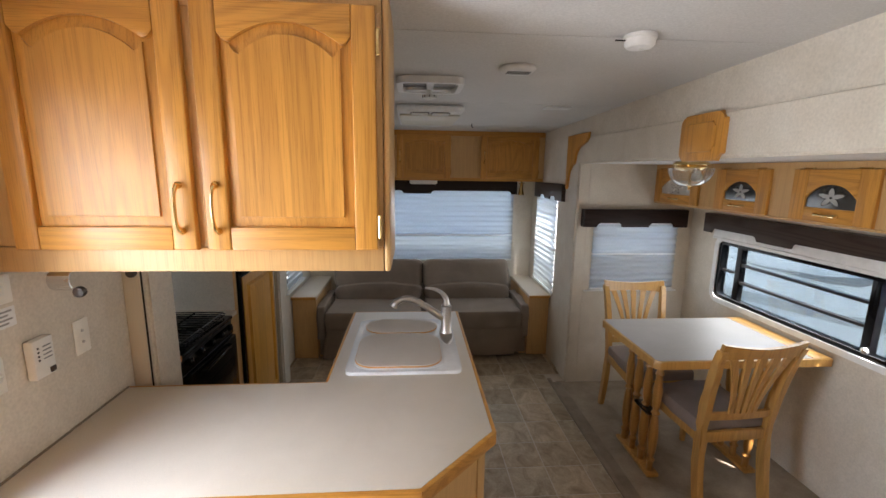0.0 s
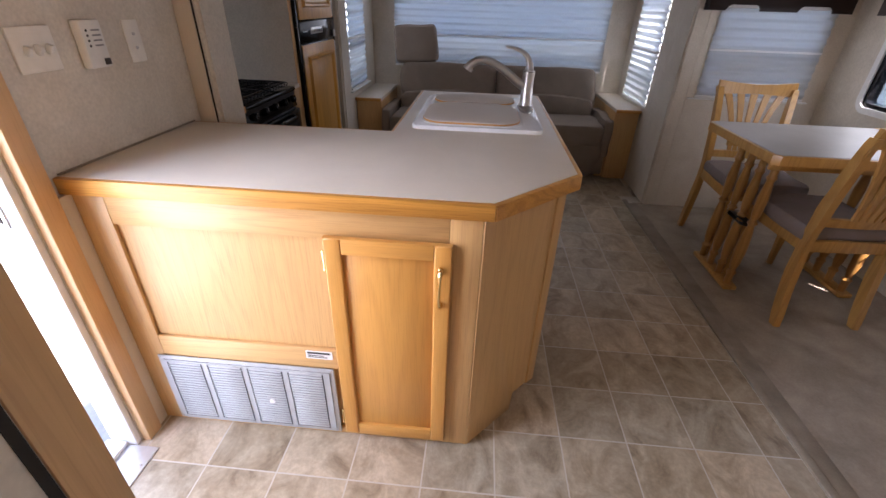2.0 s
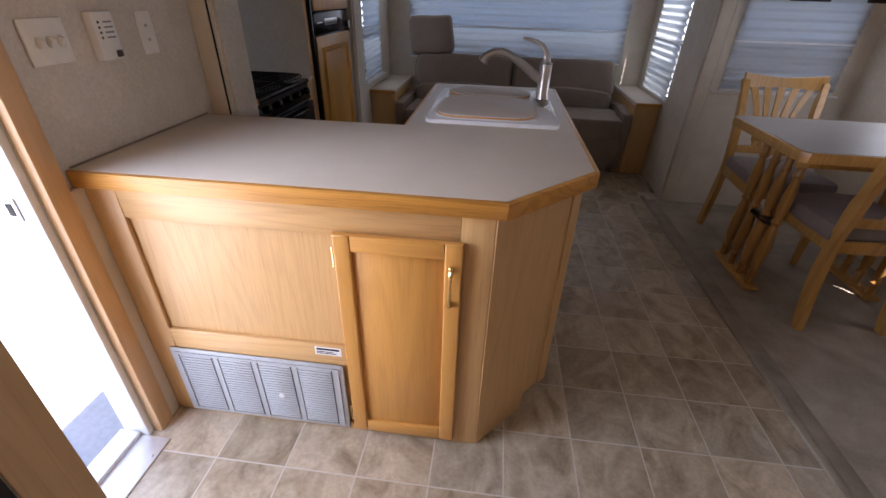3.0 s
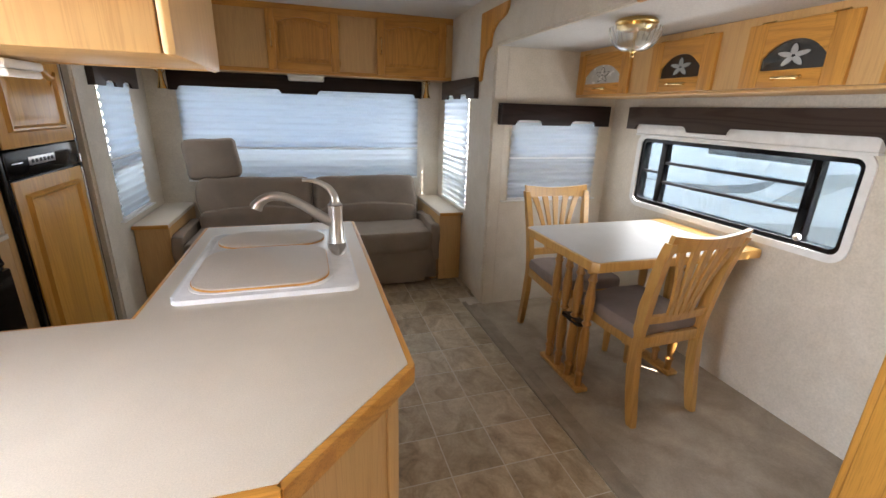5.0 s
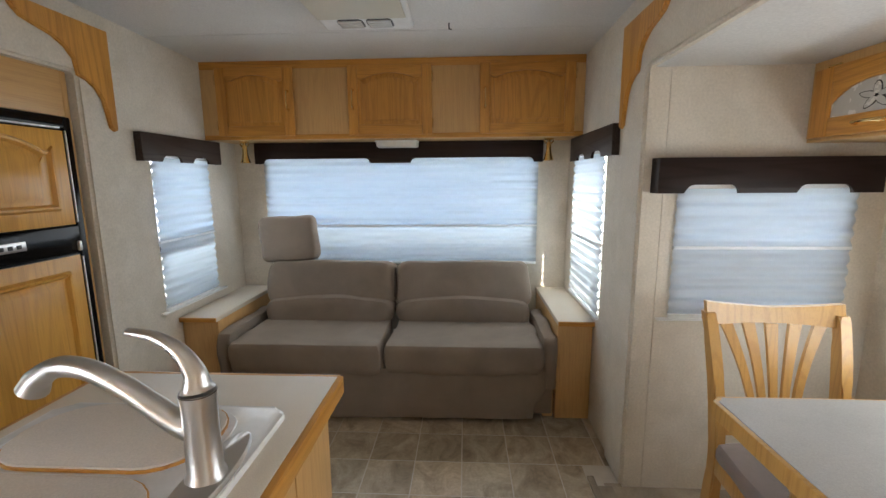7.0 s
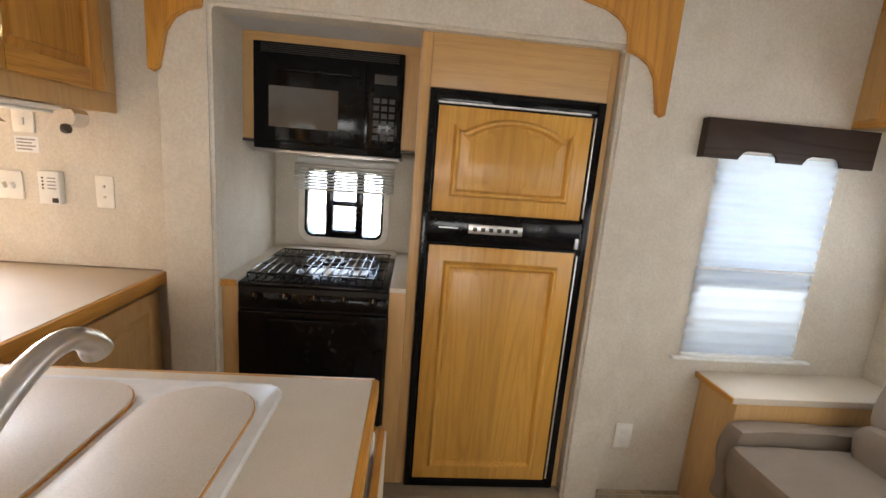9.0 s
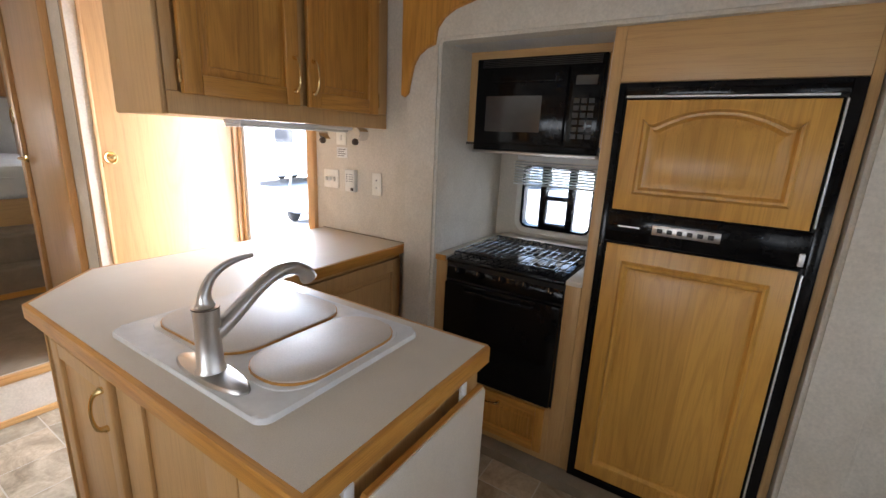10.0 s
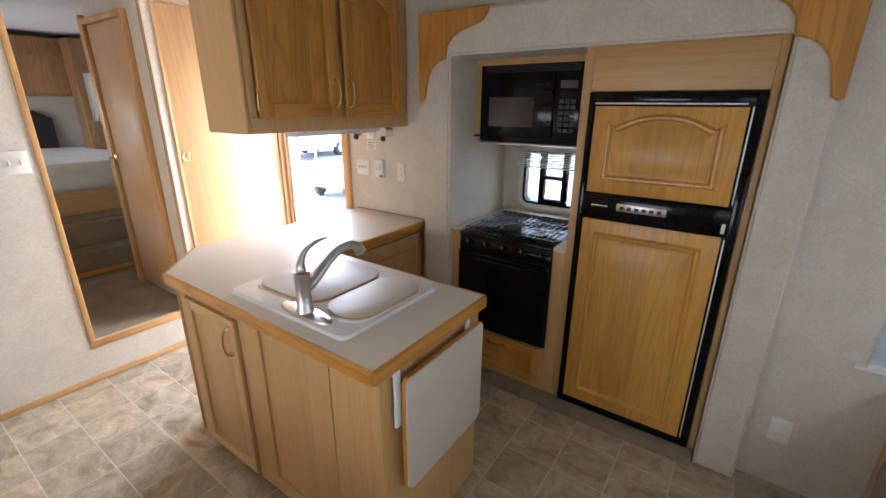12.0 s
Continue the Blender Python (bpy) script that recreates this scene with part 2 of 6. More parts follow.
OAK_C = (0.62, 0.292, 0.054)
OAK = oak("honey_oak", OAK_C, "z", 0.24, 0.38, 0.6)
OAK_X = oak("honey_oak_x", OAK_C, "x", 0.24, 0.38, 0.6)
OAK_Y = oak("honey_oak_y", OAK_C, "y", 0.24, 0.38, 0.6)
OAK_PANEL = oak("honey_oak_panel", OAK_C, "z", 0.20, 0.42, 0.55, 0.085)
OAK_FRIDGE = oak("honey_oak_fridge", (0.66, 0.345, 0.07), "z", 0.15, 0.34, 0.4, 0.14)
OAK_FLAT = oak("honey_oak_flat", (0.63, 0.31, 0.075), "z", 0.09, 0.36, 0.3)
OAK_FLAT_X = oak("honey_oak_flat_x", (0.63, 0.31, 0.075), "x", 0.09, 0.36, 0.3)
VENEER_C = (0.62, 0.378, 0.156)
VENEER = oak("light_oak_veneer", VENEER_C, "z", 0.07, 0.42, 0.35)
VENEER_Y = oak("light_oak_veneer_y", VENEER_C, "y", 0.08, 0.42, 0.3)
VENEER_X = oak("light_oak_veneer_x", VENEER_C, "x", 0.10, 0.42, 0.3)
PALE_WOOD = oak("pale_strip_wood", (0.68, 0.60, 0.48), "z", 0.05, 0.45, 0.12)
BEECH = oak("chair_wood", (0.56, 0.31, 0.09), "z", 0.18, 0.3, 0.3)
TRESTLE = oak("trestle_wood", (0.44, 0.225, 0.062), "z", 0.2, 0.3, 0.3)
DOORWOOD = oak("door_wood", (0.64, 0.40, 0.195), "z", 0.10, 0.40, 0.25)
TRIM_OAK = oak("light_trim_oak", (0.60, 0.345, 0.135), "z", 0.2, 0.4, 0.5)
TRIM_OAK_X = oak("light_trim_oak_x", (0.60, 0.345, 0.135), "x", 0.2, 0.4, 0.5)
WALLPAPER = mottled("wallpaper", (0.62, 0.562, 0.475), (0.70, 0.645, 0.56), 7.0, 110.0, 0.75, 0.04, 0.3)
CEILING = mottled("ceiling_panel", (0.64, 0.63, 0.615), (0.70, 0.69, 0.675), 2.0, 140.0, 0.8, 0.1, 0.2)
LAMINATE = mottled("countertop_laminate", (0.65, 0.575, 0.48), (0.70, 0.625, 0.525), 5.0, 420.0, 0.42, 0.05, 0.5)
SINK_WHITE = plain("white_sink_plastic", (0.78, 0.78, 0.78), 0.22)
COVER = mottled("sink_cover_laminate", (0.58, 0.51, 0.44), (0.62, 0.55, 0.475), 4.0, 300.0, 0.5, 0.02, 0.3)
WHITE = plain("white_plastic", (0.74, 0.73, 0.69), 0.4)
WHITE_PAINT = plain("white_paint", (0.78, 0.78, 0.77), 0.5)
IVORY = plain("ivory_plastic", (0.80, 0.77, 0.70), 0.4)
BLACK = plain("black_enamel", (0.005, 0.005, 0.006), 0.10)
BLACK.node_tree.nodes["Principled BSDF"].inputs["Specular IOR Level"].default_value = 0.2
BLACK_MATT = plain("black_plastic", (0.014, 0.0135, 0.0135), 0.38)
DARKGLASS = plain("dark_oven_glass", (0.06, 0.06, 0.062), 0.05)
# Same stain; the sheen on the side valances is painted as lighter brown.
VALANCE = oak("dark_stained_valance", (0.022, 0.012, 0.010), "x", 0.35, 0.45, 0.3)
VALANCE_Y_SHEEN = oak("dark_stained_valance_y_sheen", (0.055, 0.038, 0.031), "y", 0.35, 0.45, 0.3)
for dark in (VALANCE, VALANCE_Y_SHEEN):
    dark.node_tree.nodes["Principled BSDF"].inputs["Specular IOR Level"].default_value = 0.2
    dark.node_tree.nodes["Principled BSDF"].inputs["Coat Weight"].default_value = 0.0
BRASS = plain("polished_brass", (0.80, 0.58, 0.26), 0.2, 1.0)
STEEL = plain("brushed_steel", (0.56, 0.54, 0.52), 0.30, 1.0, 0.03, 9.0)
CHROME = plain("chrome", (0.75, 0.75, 0.75), 0.12, 1.0)
ALU = plain("aluminium", (0.80, 0.81, 0.82), 0.45, 0.7)
IRON = plain("dark_brown_plastic", (0.045, 0.03, 0.022), 0.35)
SOFA_M = mottled("taupe_sofa_fabric", (0.225, 0.182, 0.148), (0.285, 0.232, 0.19), 4.0, 700.0, 0.85, 0.5, 0.25)
SEAT_M = mottled("grey_seat_fabric", (0.24, 0.20, 0.185), (0.30, 0.25, 0.235), 8.0, 500.0, 0.9, 0.4, 0.2)
CARPET = mottled("brown_carpet", (0.21, 0.165, 0.115), (0.31, 0.25, 0.18), 5.0, 380.0, 0.95, 0.8, 0.1)
SLIDE_VINYL = mottled("brown_slide_floor", (0.255, 0.21, 0.16), (0.43, 0.365, 0.29), 5.0, 120.0, 0.5, 0.25, 0.4)
STRIP = mottled("brown_strip_vinyl", (0.20, 0.165, 0.125), (0.34, 0.285, 0.22), 7.0, 200.0, 0.6, 0.3)
GRILLE_GREY = plain("pale_grey_grille_paint", (0.43, 0.45, 0.465), 0.45)
VENT_GREY = plain("grey_vent_paint", (0.42, 0.43, 0.45), 0.45)
DARK_GAP = plain("dark_gap", (0.02, 0.017, 0.015), 0.8)
FABRIC_WHITE = mottled("white_bedding", (0.62, 0.60, 0.57), (0.70, 0.68, 0.65), 6.0, 300.0, 0.9, 0.4, 0.2)
GROUT = plain("tile_grout", (0.56, 0.51, 0.44), 0.7)


def tile_material():
    m, n, l, b = material("stone_look_vinyl_tile", 0.38)
    info, tc = n.new("ShaderNodeObjectInfo"), n.new("ShaderNodeTexCoord")
    add = n.new("ShaderNodeVectorMath")
    add.operation = "MULTIPLY_ADD"
    add.inputs[1].default_value = (31.0, 17.0, 9.0)
    l.new(info.outputs["Random"], add.inputs[0])
    l.new(tc.outputs["Object"], add.inputs[2])
    slate = n.new("ShaderNodeMapping")
    slate.inputs["Rotation"].default_value, slate.inputs["Scale"].default_value = (0, 0, 0.25), (1.0, 0.68, 1.0)
    l.new(add.outputs[0], slate.inputs["Vector"])
    big = noise_tex(n, l, slate.outputs[0], 8.0, 9.0, 0.66, 1.0)
    fine = noise_tex(n, l, add.outputs[0], 70.0, 4.0, 0.6)
    col = ramp(n, l, big, [(0.28, (0.20, 0.15, 0.097)), (0.43, (0.36, 0.288, 0.20)), (0.56, (0.47, 0.392, 0.287)), (0.74, (0.61, 0.522, 0.405))])
    tint = ramp(n, l, info.outputs["Random"], [(0.0, (0.80, 0.77, 0.72)), (0.3, (1.02, 0.98, 0.93)), (0.5, (0.90, 0.92, 0.93)), (0.75, (1.12, 1.06, 1.0)), (1.0, (1.12, 1.13, 1.14))])
    g = ramp(n, l, fine, [(0.3, (0.85, 0.85, 0.85)), (0.7, (1.08, 1.08, 1.08))])
    l.new(mixed(n, l, 1.0, mixed(n, l, 1.0, col, tint, "MULTIPLY"), g, "MULTIPLY"), b.inputs["Base Color"])
    bump(n, l, b, fine, 0.15, 0.001)
    return m


TILE = tile_material()


def glass_material(name, tint=(1, 1, 1), rough=0.0):
    m, n, l, b = material(name, rough)
    b.inputs["Base Color"].default_value = (*tint, 1)
    b.inputs["Transmission Weight"].default_value = 1.0
    b.inputs["IOR"].default_value = 1.45
    return m


GLASS = glass_material("window_glass", (0.9, 0.95, 0.96))
TINTED = glass_material("tinted_window_glass", (0.205, 0.25, 0.25))
LIGHT_TINT = glass_material("lightly_tinted_window_glass", (0.36, 0.40, 0.42))
LAMP_GLASS = glass_material("cut_lamp_glass", (0.96, 0.97, 0.96), 0.10)
LAMP_GLASS.node_tree.nodes["Principled BSDF"].inputs["Transmission Weight"].default_value = 0.92


def shade_material(name, k):
    """Shade cloth that lets a part of the daylight through."""
    m, n, l, b = material(name, 0.9)
    tr, mx, out = n.new("ShaderNodeBsdfTranslucent"), n.new("ShaderNodeMixShader"), n["Material Output"]
    g = noise_tex(n, l, coords(n, l), 240.0, 2.0)
    l.new(ramp(n, l, g, [(0.3, scaled((0.168, 0.197, 0.216), k)), (0.7, scaled((0.196, 0.228, 0.25), k))]), tr.inputs[0])
    b.inputs["Base Color"].default_value = (0.72, 0.73, 0.73, 1)
    mx.inputs[0].default_value = 0.55
    l.new(b.outputs[0], mx.inputs[1])
    l.new(tr.outputs[0], mx.inputs[2])
    l.new(mx.outputs[0], out.inputs[0])
    return m


SHADE = shade_material("pleated_shade_fabric", 1.42)
SHEER = shade_material("sheer_shade_fabric", 1.6)


def screen_material():
    """Fine insect mesh: half of it open."""
    m, n, l, b = material("insect_screen", 0.8)
    b.inputs["Base Color"].default_value = (0.12, 0.125, 0.12, 1)
    tr, mx = n.new("ShaderNodeBsdfTransparent"), n.new("ShaderNodeMixShader")
    mx.inputs[0].default_value = 0.62
    l.new(b.outputs[0], mx.inputs[1])
    l.new(tr.outputs[0], mx.inputs[2])
    l.new(mx.outputs[0], n["Material Output"].inputs[0])
    return m


SCREEN = screen_material()

# ---- the setting: floors, walls, ceilings ----
XL, XR, YF, YR, ZC = -0.825, 1.522, 0.83, 5.085, 2.18
HALL_Z = 0.235
ENTRY = (0.87, 1.50, 1.92)
WALL_T = 0.07
HX = -0.015   # the hall's west wall


def wall_holes(name, axis, at, out, u0, u1, z0, z1, holes, mat=None):
    """A wall slab with rectangular openings. axis 'x': the wall stands at x=at and runs along y; out: the side its thickness goes."""
    us = sorted({u0, u1, *[h for q in holes for h in q[:2]]})
    zs = sorted({z0, z1, *[h for q in holes for h in q[2:]]})
    bm = None
    for a, b in zip(us, us[1:]):
        for c, d in zip(zs, zs[1:]):
            mid = ((a + b) / 2, (c + d) / 2)
            if any(q[0] < mid[0] < q[1] and q[2] < mid[1] < q[3] for q in holes):
                continue
            lo, hi = sorted((at, at + out))
            bm = box(lo, hi, a, b, c, d, bm=bm) if axis == "x" else box(a, b, lo, hi, c, d, bm=bm)
    bmesh.ops.remove_doubles(bm, verts=bm.verts, dist=0.0005)
    seen = {}
    for f in bm.faces:
        seen.setdefault(tuple(round(c, 3) for c in f.calc_center_median()), []).append(f)
    bmesh.ops.delete(bm, geom=[f for fs in seen.values() if len(fs) > 1 for f in fs], context="FACES")
    return struct(name, bm, mat or WALLPAPER, "beige mottled wallpaper wall", "wall")


LWIN = (4.24, 4.74, 0.66, 1.50)
RWIN = (4.28, 4.88, 0.62, 1.52)
REARWIN = (-0.60, 1.30, 0.76, 1.52)
SWIN = (1.66, 2.31, 0.80, 1.34)
DWIN = (2.225, 3.47, 0.835, 1.25)
KWIN = (2.542, 2.94, 0.945, 1.297)
SL = (2.30, 3.88, 1.86)   # opening in the wall for the kitchen slide-out
SR = (1.42, 3.80, 1.86)   # opening for the dinette slide-out
wall_holes("wall_west", "x", XL, -WALL_T, YF - 0.07, YR, 0, ZC, [(ENTRY[0], ENTRY[1], 0.0, ENTRY[2]), (SL[0], SL[1], 0.0, SL[2]), LWIN])
wall_holes("wall_east", "x", XR, WALL_T, YF - 0.07, YR, 0, ZC, [(SR[0], SR[1], 0.0, SR[2]), RWIN])
wall_holes("wall_north", "y", YR, WALL_T, XL - WALL_T, XR + WALL_T, 0, ZC, [REARWIN])
wall_holes("wall_south", "y", YF, -0.05, XL, XR, 0, ZC, [(HX, 0.567, HALL_Z, ZC), (-0.785, -0.075, 0.06, 2.105)])


def ceil_z(y):
    """The ceiling's height: it falls a little towards the rear."""
    return 2.15 - 0.0245 * (y - 1.75)


bm = box(XL - 0.1, XR + 0.1, -2.95, YR + 0.1, 0.0, 0.2)
for v in bm.verts:
    v.co.z += ceil_z(v.co.y)
struct("ceiling", bm, CEILING, "white textured ceiling panels", "ceiling")
# dinette slide-out shell
DX, DYF, DYR, DZ = 2.44, 1.38, 3.80, 1.775
wall_holes("wall_slide_east", "x", DX, WALL_T, DYF, DYR + 0.06, 0, DZ + 0.05, [DWIN])
wall_holes("wall_slide_end", "y", DYR, 0.06, 1.594, DX, 0, DZ + 0.05, [SWIN])
struct("wall_slide_front", box(1.534, DX, DYF - 0.05, DYF, 0, DZ + 0.05), WALLPAPER, "beige wallpaper wall", "wall")
struct("ceiling_slide", box(1.5325, DX, DYF, DYR, DZ, DZ + 0.04), CEILING, "white slide-out ceiling", "ceiling")
struct("floor_slide", box(1.44, DX, DYF - 0.02, DYR + 0.02, -0.05, 0.004), SLIDE_VINYL, "brown mottled slide-out floor", "floor")
struct("floor_strip", merge(box(1.375, 1.405, DYF, 3.86, -0.01, 0.010, 0.003), box(1.405, 1.47, DYF, 3.80, -0.01, 0.005, 0.002)), STRIP, "dark brown transition strip along the slide-out", "strip")
# kitchen slide-out shell
KX, KYF, KYR, KZ = -1.41, 2.402, 3.772, 1.795
wall_holes("wall_kitchen_west", "x", KX, -WALL_T, KYF - 0.05, KYR + 0.05, 0, KZ + 0.05, [KWIN])
struct("wall_kitchen_south", box(KX, XL + 0.01, KYF - 0.05, KYF, 0, KZ + 0.05), WALLPAPER, "beige wallpaper side of the kitchen slide-out", "wall")
struct("wall_kitchen_north", box(KX, XL + 0.01, KYR, KYR + 0.05, 0, KZ + 0.05), WALLPAPER, "beige wallpaper side of the kitchen slide-out", "wall")
struct("ceiling_kitchen", box(KX, XL, KYF, KYR, KZ, KZ + 0.04), CEILING, "white slide-out ceiling", "ceiling")
struct("floor_kitchen", box(KX, -0.712, KYF + 0.004, KYR - 0.004, -0.05, 0.045, 0.006), CARPET, "brown carpeted slide-out floor edge", "floor")


def fascia(name, x0, x1, y0, y1, leg, leg1, zb, zt):
    """The padded surround of a slide-out: two legs and a header in one piece with rounded edges."""
    pts = [(y0, 0.0), (y0 + leg, 0.0)]
    r = 0.014
    pts += [(y0 + leg, zb - r)] + [(y0 + leg + r - r * math.cos(a), zb - r + r * math.sin(a)) for a in (0.5, 1.0, 1.57)]
    pts += [(y1 - leg1 - r + r * math.sin(a), zb - r + r * math.cos(a)) for a in (0.0, 0.5, 1.0)] + [(y1 - leg1, zb - r)]
    pts += [(y1 - leg1, 0.0), (y1, 0.0), (y1, zt), (y0, zt)]
    m = Matrix(((0, 0, 1, 0), (1, 0, 0, 0), (0, 1, 0, 0), (0, 0, 0, 1)))
    lo, hi = sorted((x0, x1))
    bm = prism(pts, m, lo, hi)
    bmesh.ops.bevel(bm, geom=[e for e in bm.edges if abs(e.verts[0].co.x - x1) < 1e-4 and abs(e.verts[1].co.x - x1) < 1e-4], offset=0.012, segments=3, affect="EDGES")
    return struct(name, bm, WALLPAPER, "wallpapered padded surround of a slide-out", "surround")


fascia("surround_kitchen", XL - 0.01, -0.742, 2.230, 3.935, 0.174, 0.158, 1.793, 1.992)
fascia("surround_dinette", XR + 0.01, 1.50, 1.20, 4.02, 0.20, 0.222, 1.775, 1.965)
# front hall and the bedroom beyond it
struct("wall_hall_west", box(-0.06, HX, -0.002, YF - 0.05, 0.0, ZC), WALLPAPER, "beige wallpaper wall of the hall", "wall")
struct("wall_hall_east", box(0.567, 0.617, -0.30, YF - 0.05, 0.0, ZC), WALLPAPER, "beige wallpaper wall of the hall", "wall")
struct("floor_hall", merge(box(-0.05, 0.617, -0.42, YF - 0.05, 0.15, HALL_Z), box(-0.82, -0.0505, -0.42, -0.061, 0.15, HALL_Z)), CARPET, "brown carpet in the raised hall", "floor")
struct("wall_bed_end", box(-2.2, 2.2, -2.95, -2.88, 0.3, 2.3), WALLPAPER, "beige wallpaper wall behind the bed", "wall")
wall_holes("wall_bed_west", "x", -0.82, -0.06, -2.9, -0.06, 0.3, 2.3, [(-2.2, -1.75, 1.15, 1.75)])

# Unseen wall; its window opening is added for the lamp that lights the hall.
wall_holes("wall_bed_east", "x", 1.54, 0.06, -2.9, -0.301, 0.3, 2.3, [(-2.3, -1.3, 1.15, 1.75)])
struct("wall_bed_front", merge(box(-0.82, -0.062, -0.06, -0.004, 0.0, ZC), box(0.545, 1.6, -0.35, -0.301, 0.0, ZC)), WALLPAPER, "beige wallpaper wall", "wall")
struct("floor_bedroom", merge(box(-0.82, 1.6, -2.9, -0.75, 0.5, 0.62), box(0.5455, 1.6, -0.75, -0.35, 0.5, 0.62)), CARPET, "brown bedroom carpet", "floor")
struct("wall_bath_back", box(-0.82, -0.05, -0.75, YF - 0.05, -0.02, 0.0), WALLPAPER, "plain floor behind the closet door", "wall")


# pieces of the floor: the grout bed, and the tiles laid on it at the end of the file
floor_main = struct("floor", box(XL - 0.07, XR + 0.07, YF - 0.05, YR, -0.05, -0.0005), GROUT, "stone-look vinyl tile floor with pale joints", "floor")
# ground outside
struct("ground", box(-60, 60, -60, 60, -0.86, -0.80), mottled("gravel_lot", (0.30, 0.295, 0.28), (0.40, 0.39, 0.375), 1.2, 30.0, 0.95, 0.6), "pale gravel lot", "ground")


# ---- shared parts ----
def handle(parent, p, q, out, mat=None, name="handle"):
    """A bow pull from p to q that stands off along out, with a foot at each end."""
    p, q, out = V(p), V(q), V(out)
    d = (q - p)
    pts = curve_points([p, p + out * 0.022 + d * 0.10, p + out * 0.03 + d * 0.5, p + out * 0.022 + d * 0.9, q], 5)
    n = len(pts)
    radii = [0.0042 + 0.0048 * abs(math.cos(math.pi * i / (n - 1))) ** 4 for i in range(n)]
    bm = tube(pts, radii, 8)
    for e in (p, q):
        bmesh.ops.create_uvsphere(bm, u_segments=8, v_segments=6, radius=0.009, matrix=Matrix.Translation(e + out * 0.004))
    return part(name, bm, mat or BRASS, parent, "brass bow handle")


def hinge(parent, p, out, up=(0, 0, 1), size=0.055):
    p, out, up = V(p), V(out), V(up)
    bm = tube([p - up * size / 2 + out * 0.004, p + up * size / 2 + out * 0.004], 0.0045, 8)
    for k in (-1, 1):
        bmesh.ops.create_uvsphere(bm, u_segments=6, v_segments=4, radius=0.006, matrix=Matrix.Translation(p + up * size / 2 * k + out * 0.004))
    return part("hinge", bm, BRASS, parent, "brass hinge")


def arch_line(u0, u1, top, rise, n=26):
    """The cathedral curve of a door's top rail, from right to left."""
    out = []
    for k in range(n + 1):
        s = 1 - 2 * k / n
        a = abs(s)
        drop = rise * (a / 0.88) ** 2.1
        if a > 0.88:
            drop = rise * (1 - 0.45 * (a - 0.88) / 0.12)
        out.append(((u0 + u1) / 2 + s * (u1 - u0) / 2, top - drop))
    return out


def panel_door(parent, origin, u, v, w, h, rise=0.035, rail=0.058, mat=None, raised=True, name="door", thick=0.02, label=""):
    """A framed door: stiles and rails, with a raised or flat panel and a curved top rail. Returns the door."""
    mat = mat or OAK
    m = plane_frame(origin, u, v)
    door = part(name, prism([(0.003, 0.003), (w - 0.003, 0.003), (w - 0.003, h - 0.003), (0.003, h - 0.003)], m, 0, 0.0035), mat, parent, label)
    for a in (0, w - rail):
        part("stile", prism([(a, 0), (a + rail, 0), (a + rail, h), (a, h)], m, 0.0036, thick, 0.006, None, 3), mat, door)
    flat = {OAK: OAK_X if abs(u[0]) > 0.5 else OAK_Y, OAK_FLAT: OAK_FLAT_X}.get(mat, mat)
    part("rail", prism([(rail, 0), (w - rail, 0), (w - rail, rail), (rail, rail)], m, 0.0036, thick - 0.0006, 0.004), flat, door)
    top = arch_line(rail, w - rail, h - rail * 0.75, rise) if rise else [(w - rail, h - rail), (rail, h - rail)]
    part("rail", prism(top[::-1] + [(w - rail, h), (rail, h)], m, 0.0036, thick - 0.0006, 0.003), flat, door)
    pan = bmesh.new()

    def loop(d, z):
        t = arch_line(rail + d, w - rail - d, h - rail * 0.75 - d, rise) if rise else [(w - rail - d, h - rail - d), (rail + d, h - rail - d)]
        return [pan.verts.new((a, b, z)) for a, b in [(rail + d, rail + d), (w - rail - d, rail + d)] + t]
    levels = [loop(-0.004, 0.004), loop(0.002, 0.0055), loop(0.006, 0.0055), loop(0.026, 0.0095), loop(0.0275, 0.0145)] if raised else [loop(-0.004, 0.004), loop(0.002, 0.009)]
    for a, b in zip(levels, levels[1:]):
        for k in range(len(a)):
            k2 = (k + 1) % len(a)
            pan.faces.new((a[k], a[k2], b[k2], b[k]))
    pan.faces.new(levels[-1])
    moved(pan, m)
    part("panel", pan, OAK_PANEL if mat is OAK else mat, door)
    return door


# ---- trim ----
def strip(name, bm, mat, label):
    return struct(name, bm, mat, label, "trim")


strip("trim_base", box(HX, XR, YF, YF + 0.012, 0.0, 0.034, 0.003), TRIM_OAK_X, "oak strip along the foot of the wall")
strip("trim_hall_sill", box(HX, 0.594, YF - 0.02, YF + 0.010, HALL_Z - 0.028, HALL_Z + 0.012, 0.004), TRIM_OAK_X, "oak sill strip at the raised hall")
strip("trim_hall_jamb", box(0.566, 0.594, YF - 0.050, YF + 0.006, HALL_Z + 0.0125, 2.15, 0.003), TRIM_OAK, "oak casing of the hall doorway")
strip("trim_hall_edge", box(HX - 0.003, HX + 0.002, YF - 0.032, YF - 0.001, HALL_Z + 0.013, 2.15, 0.001), DOORWOOD, "tan edge strip of the hall doorway")
strip("trim_hall_gap", box(HX - 0.001, HX + 0.0012, YF - 0.039, YF - 0.033, HALL_Z, ZC), DARK_GAP, "dark gap beside the strip")
strip("trim_kitchen_gap", box(-0.7645, -0.7585, 2.2272, 2.2295, 0.0, 1.99), DARK_GAP, "dark joint at the corner of the surround")
strip("trim_kitchen_edge", box(XL, -0.765, 2.2215, 2.2295, 0.0, 1.99, 0.001), PALE_WOOD, "light oak strip beside the slide-out surround")
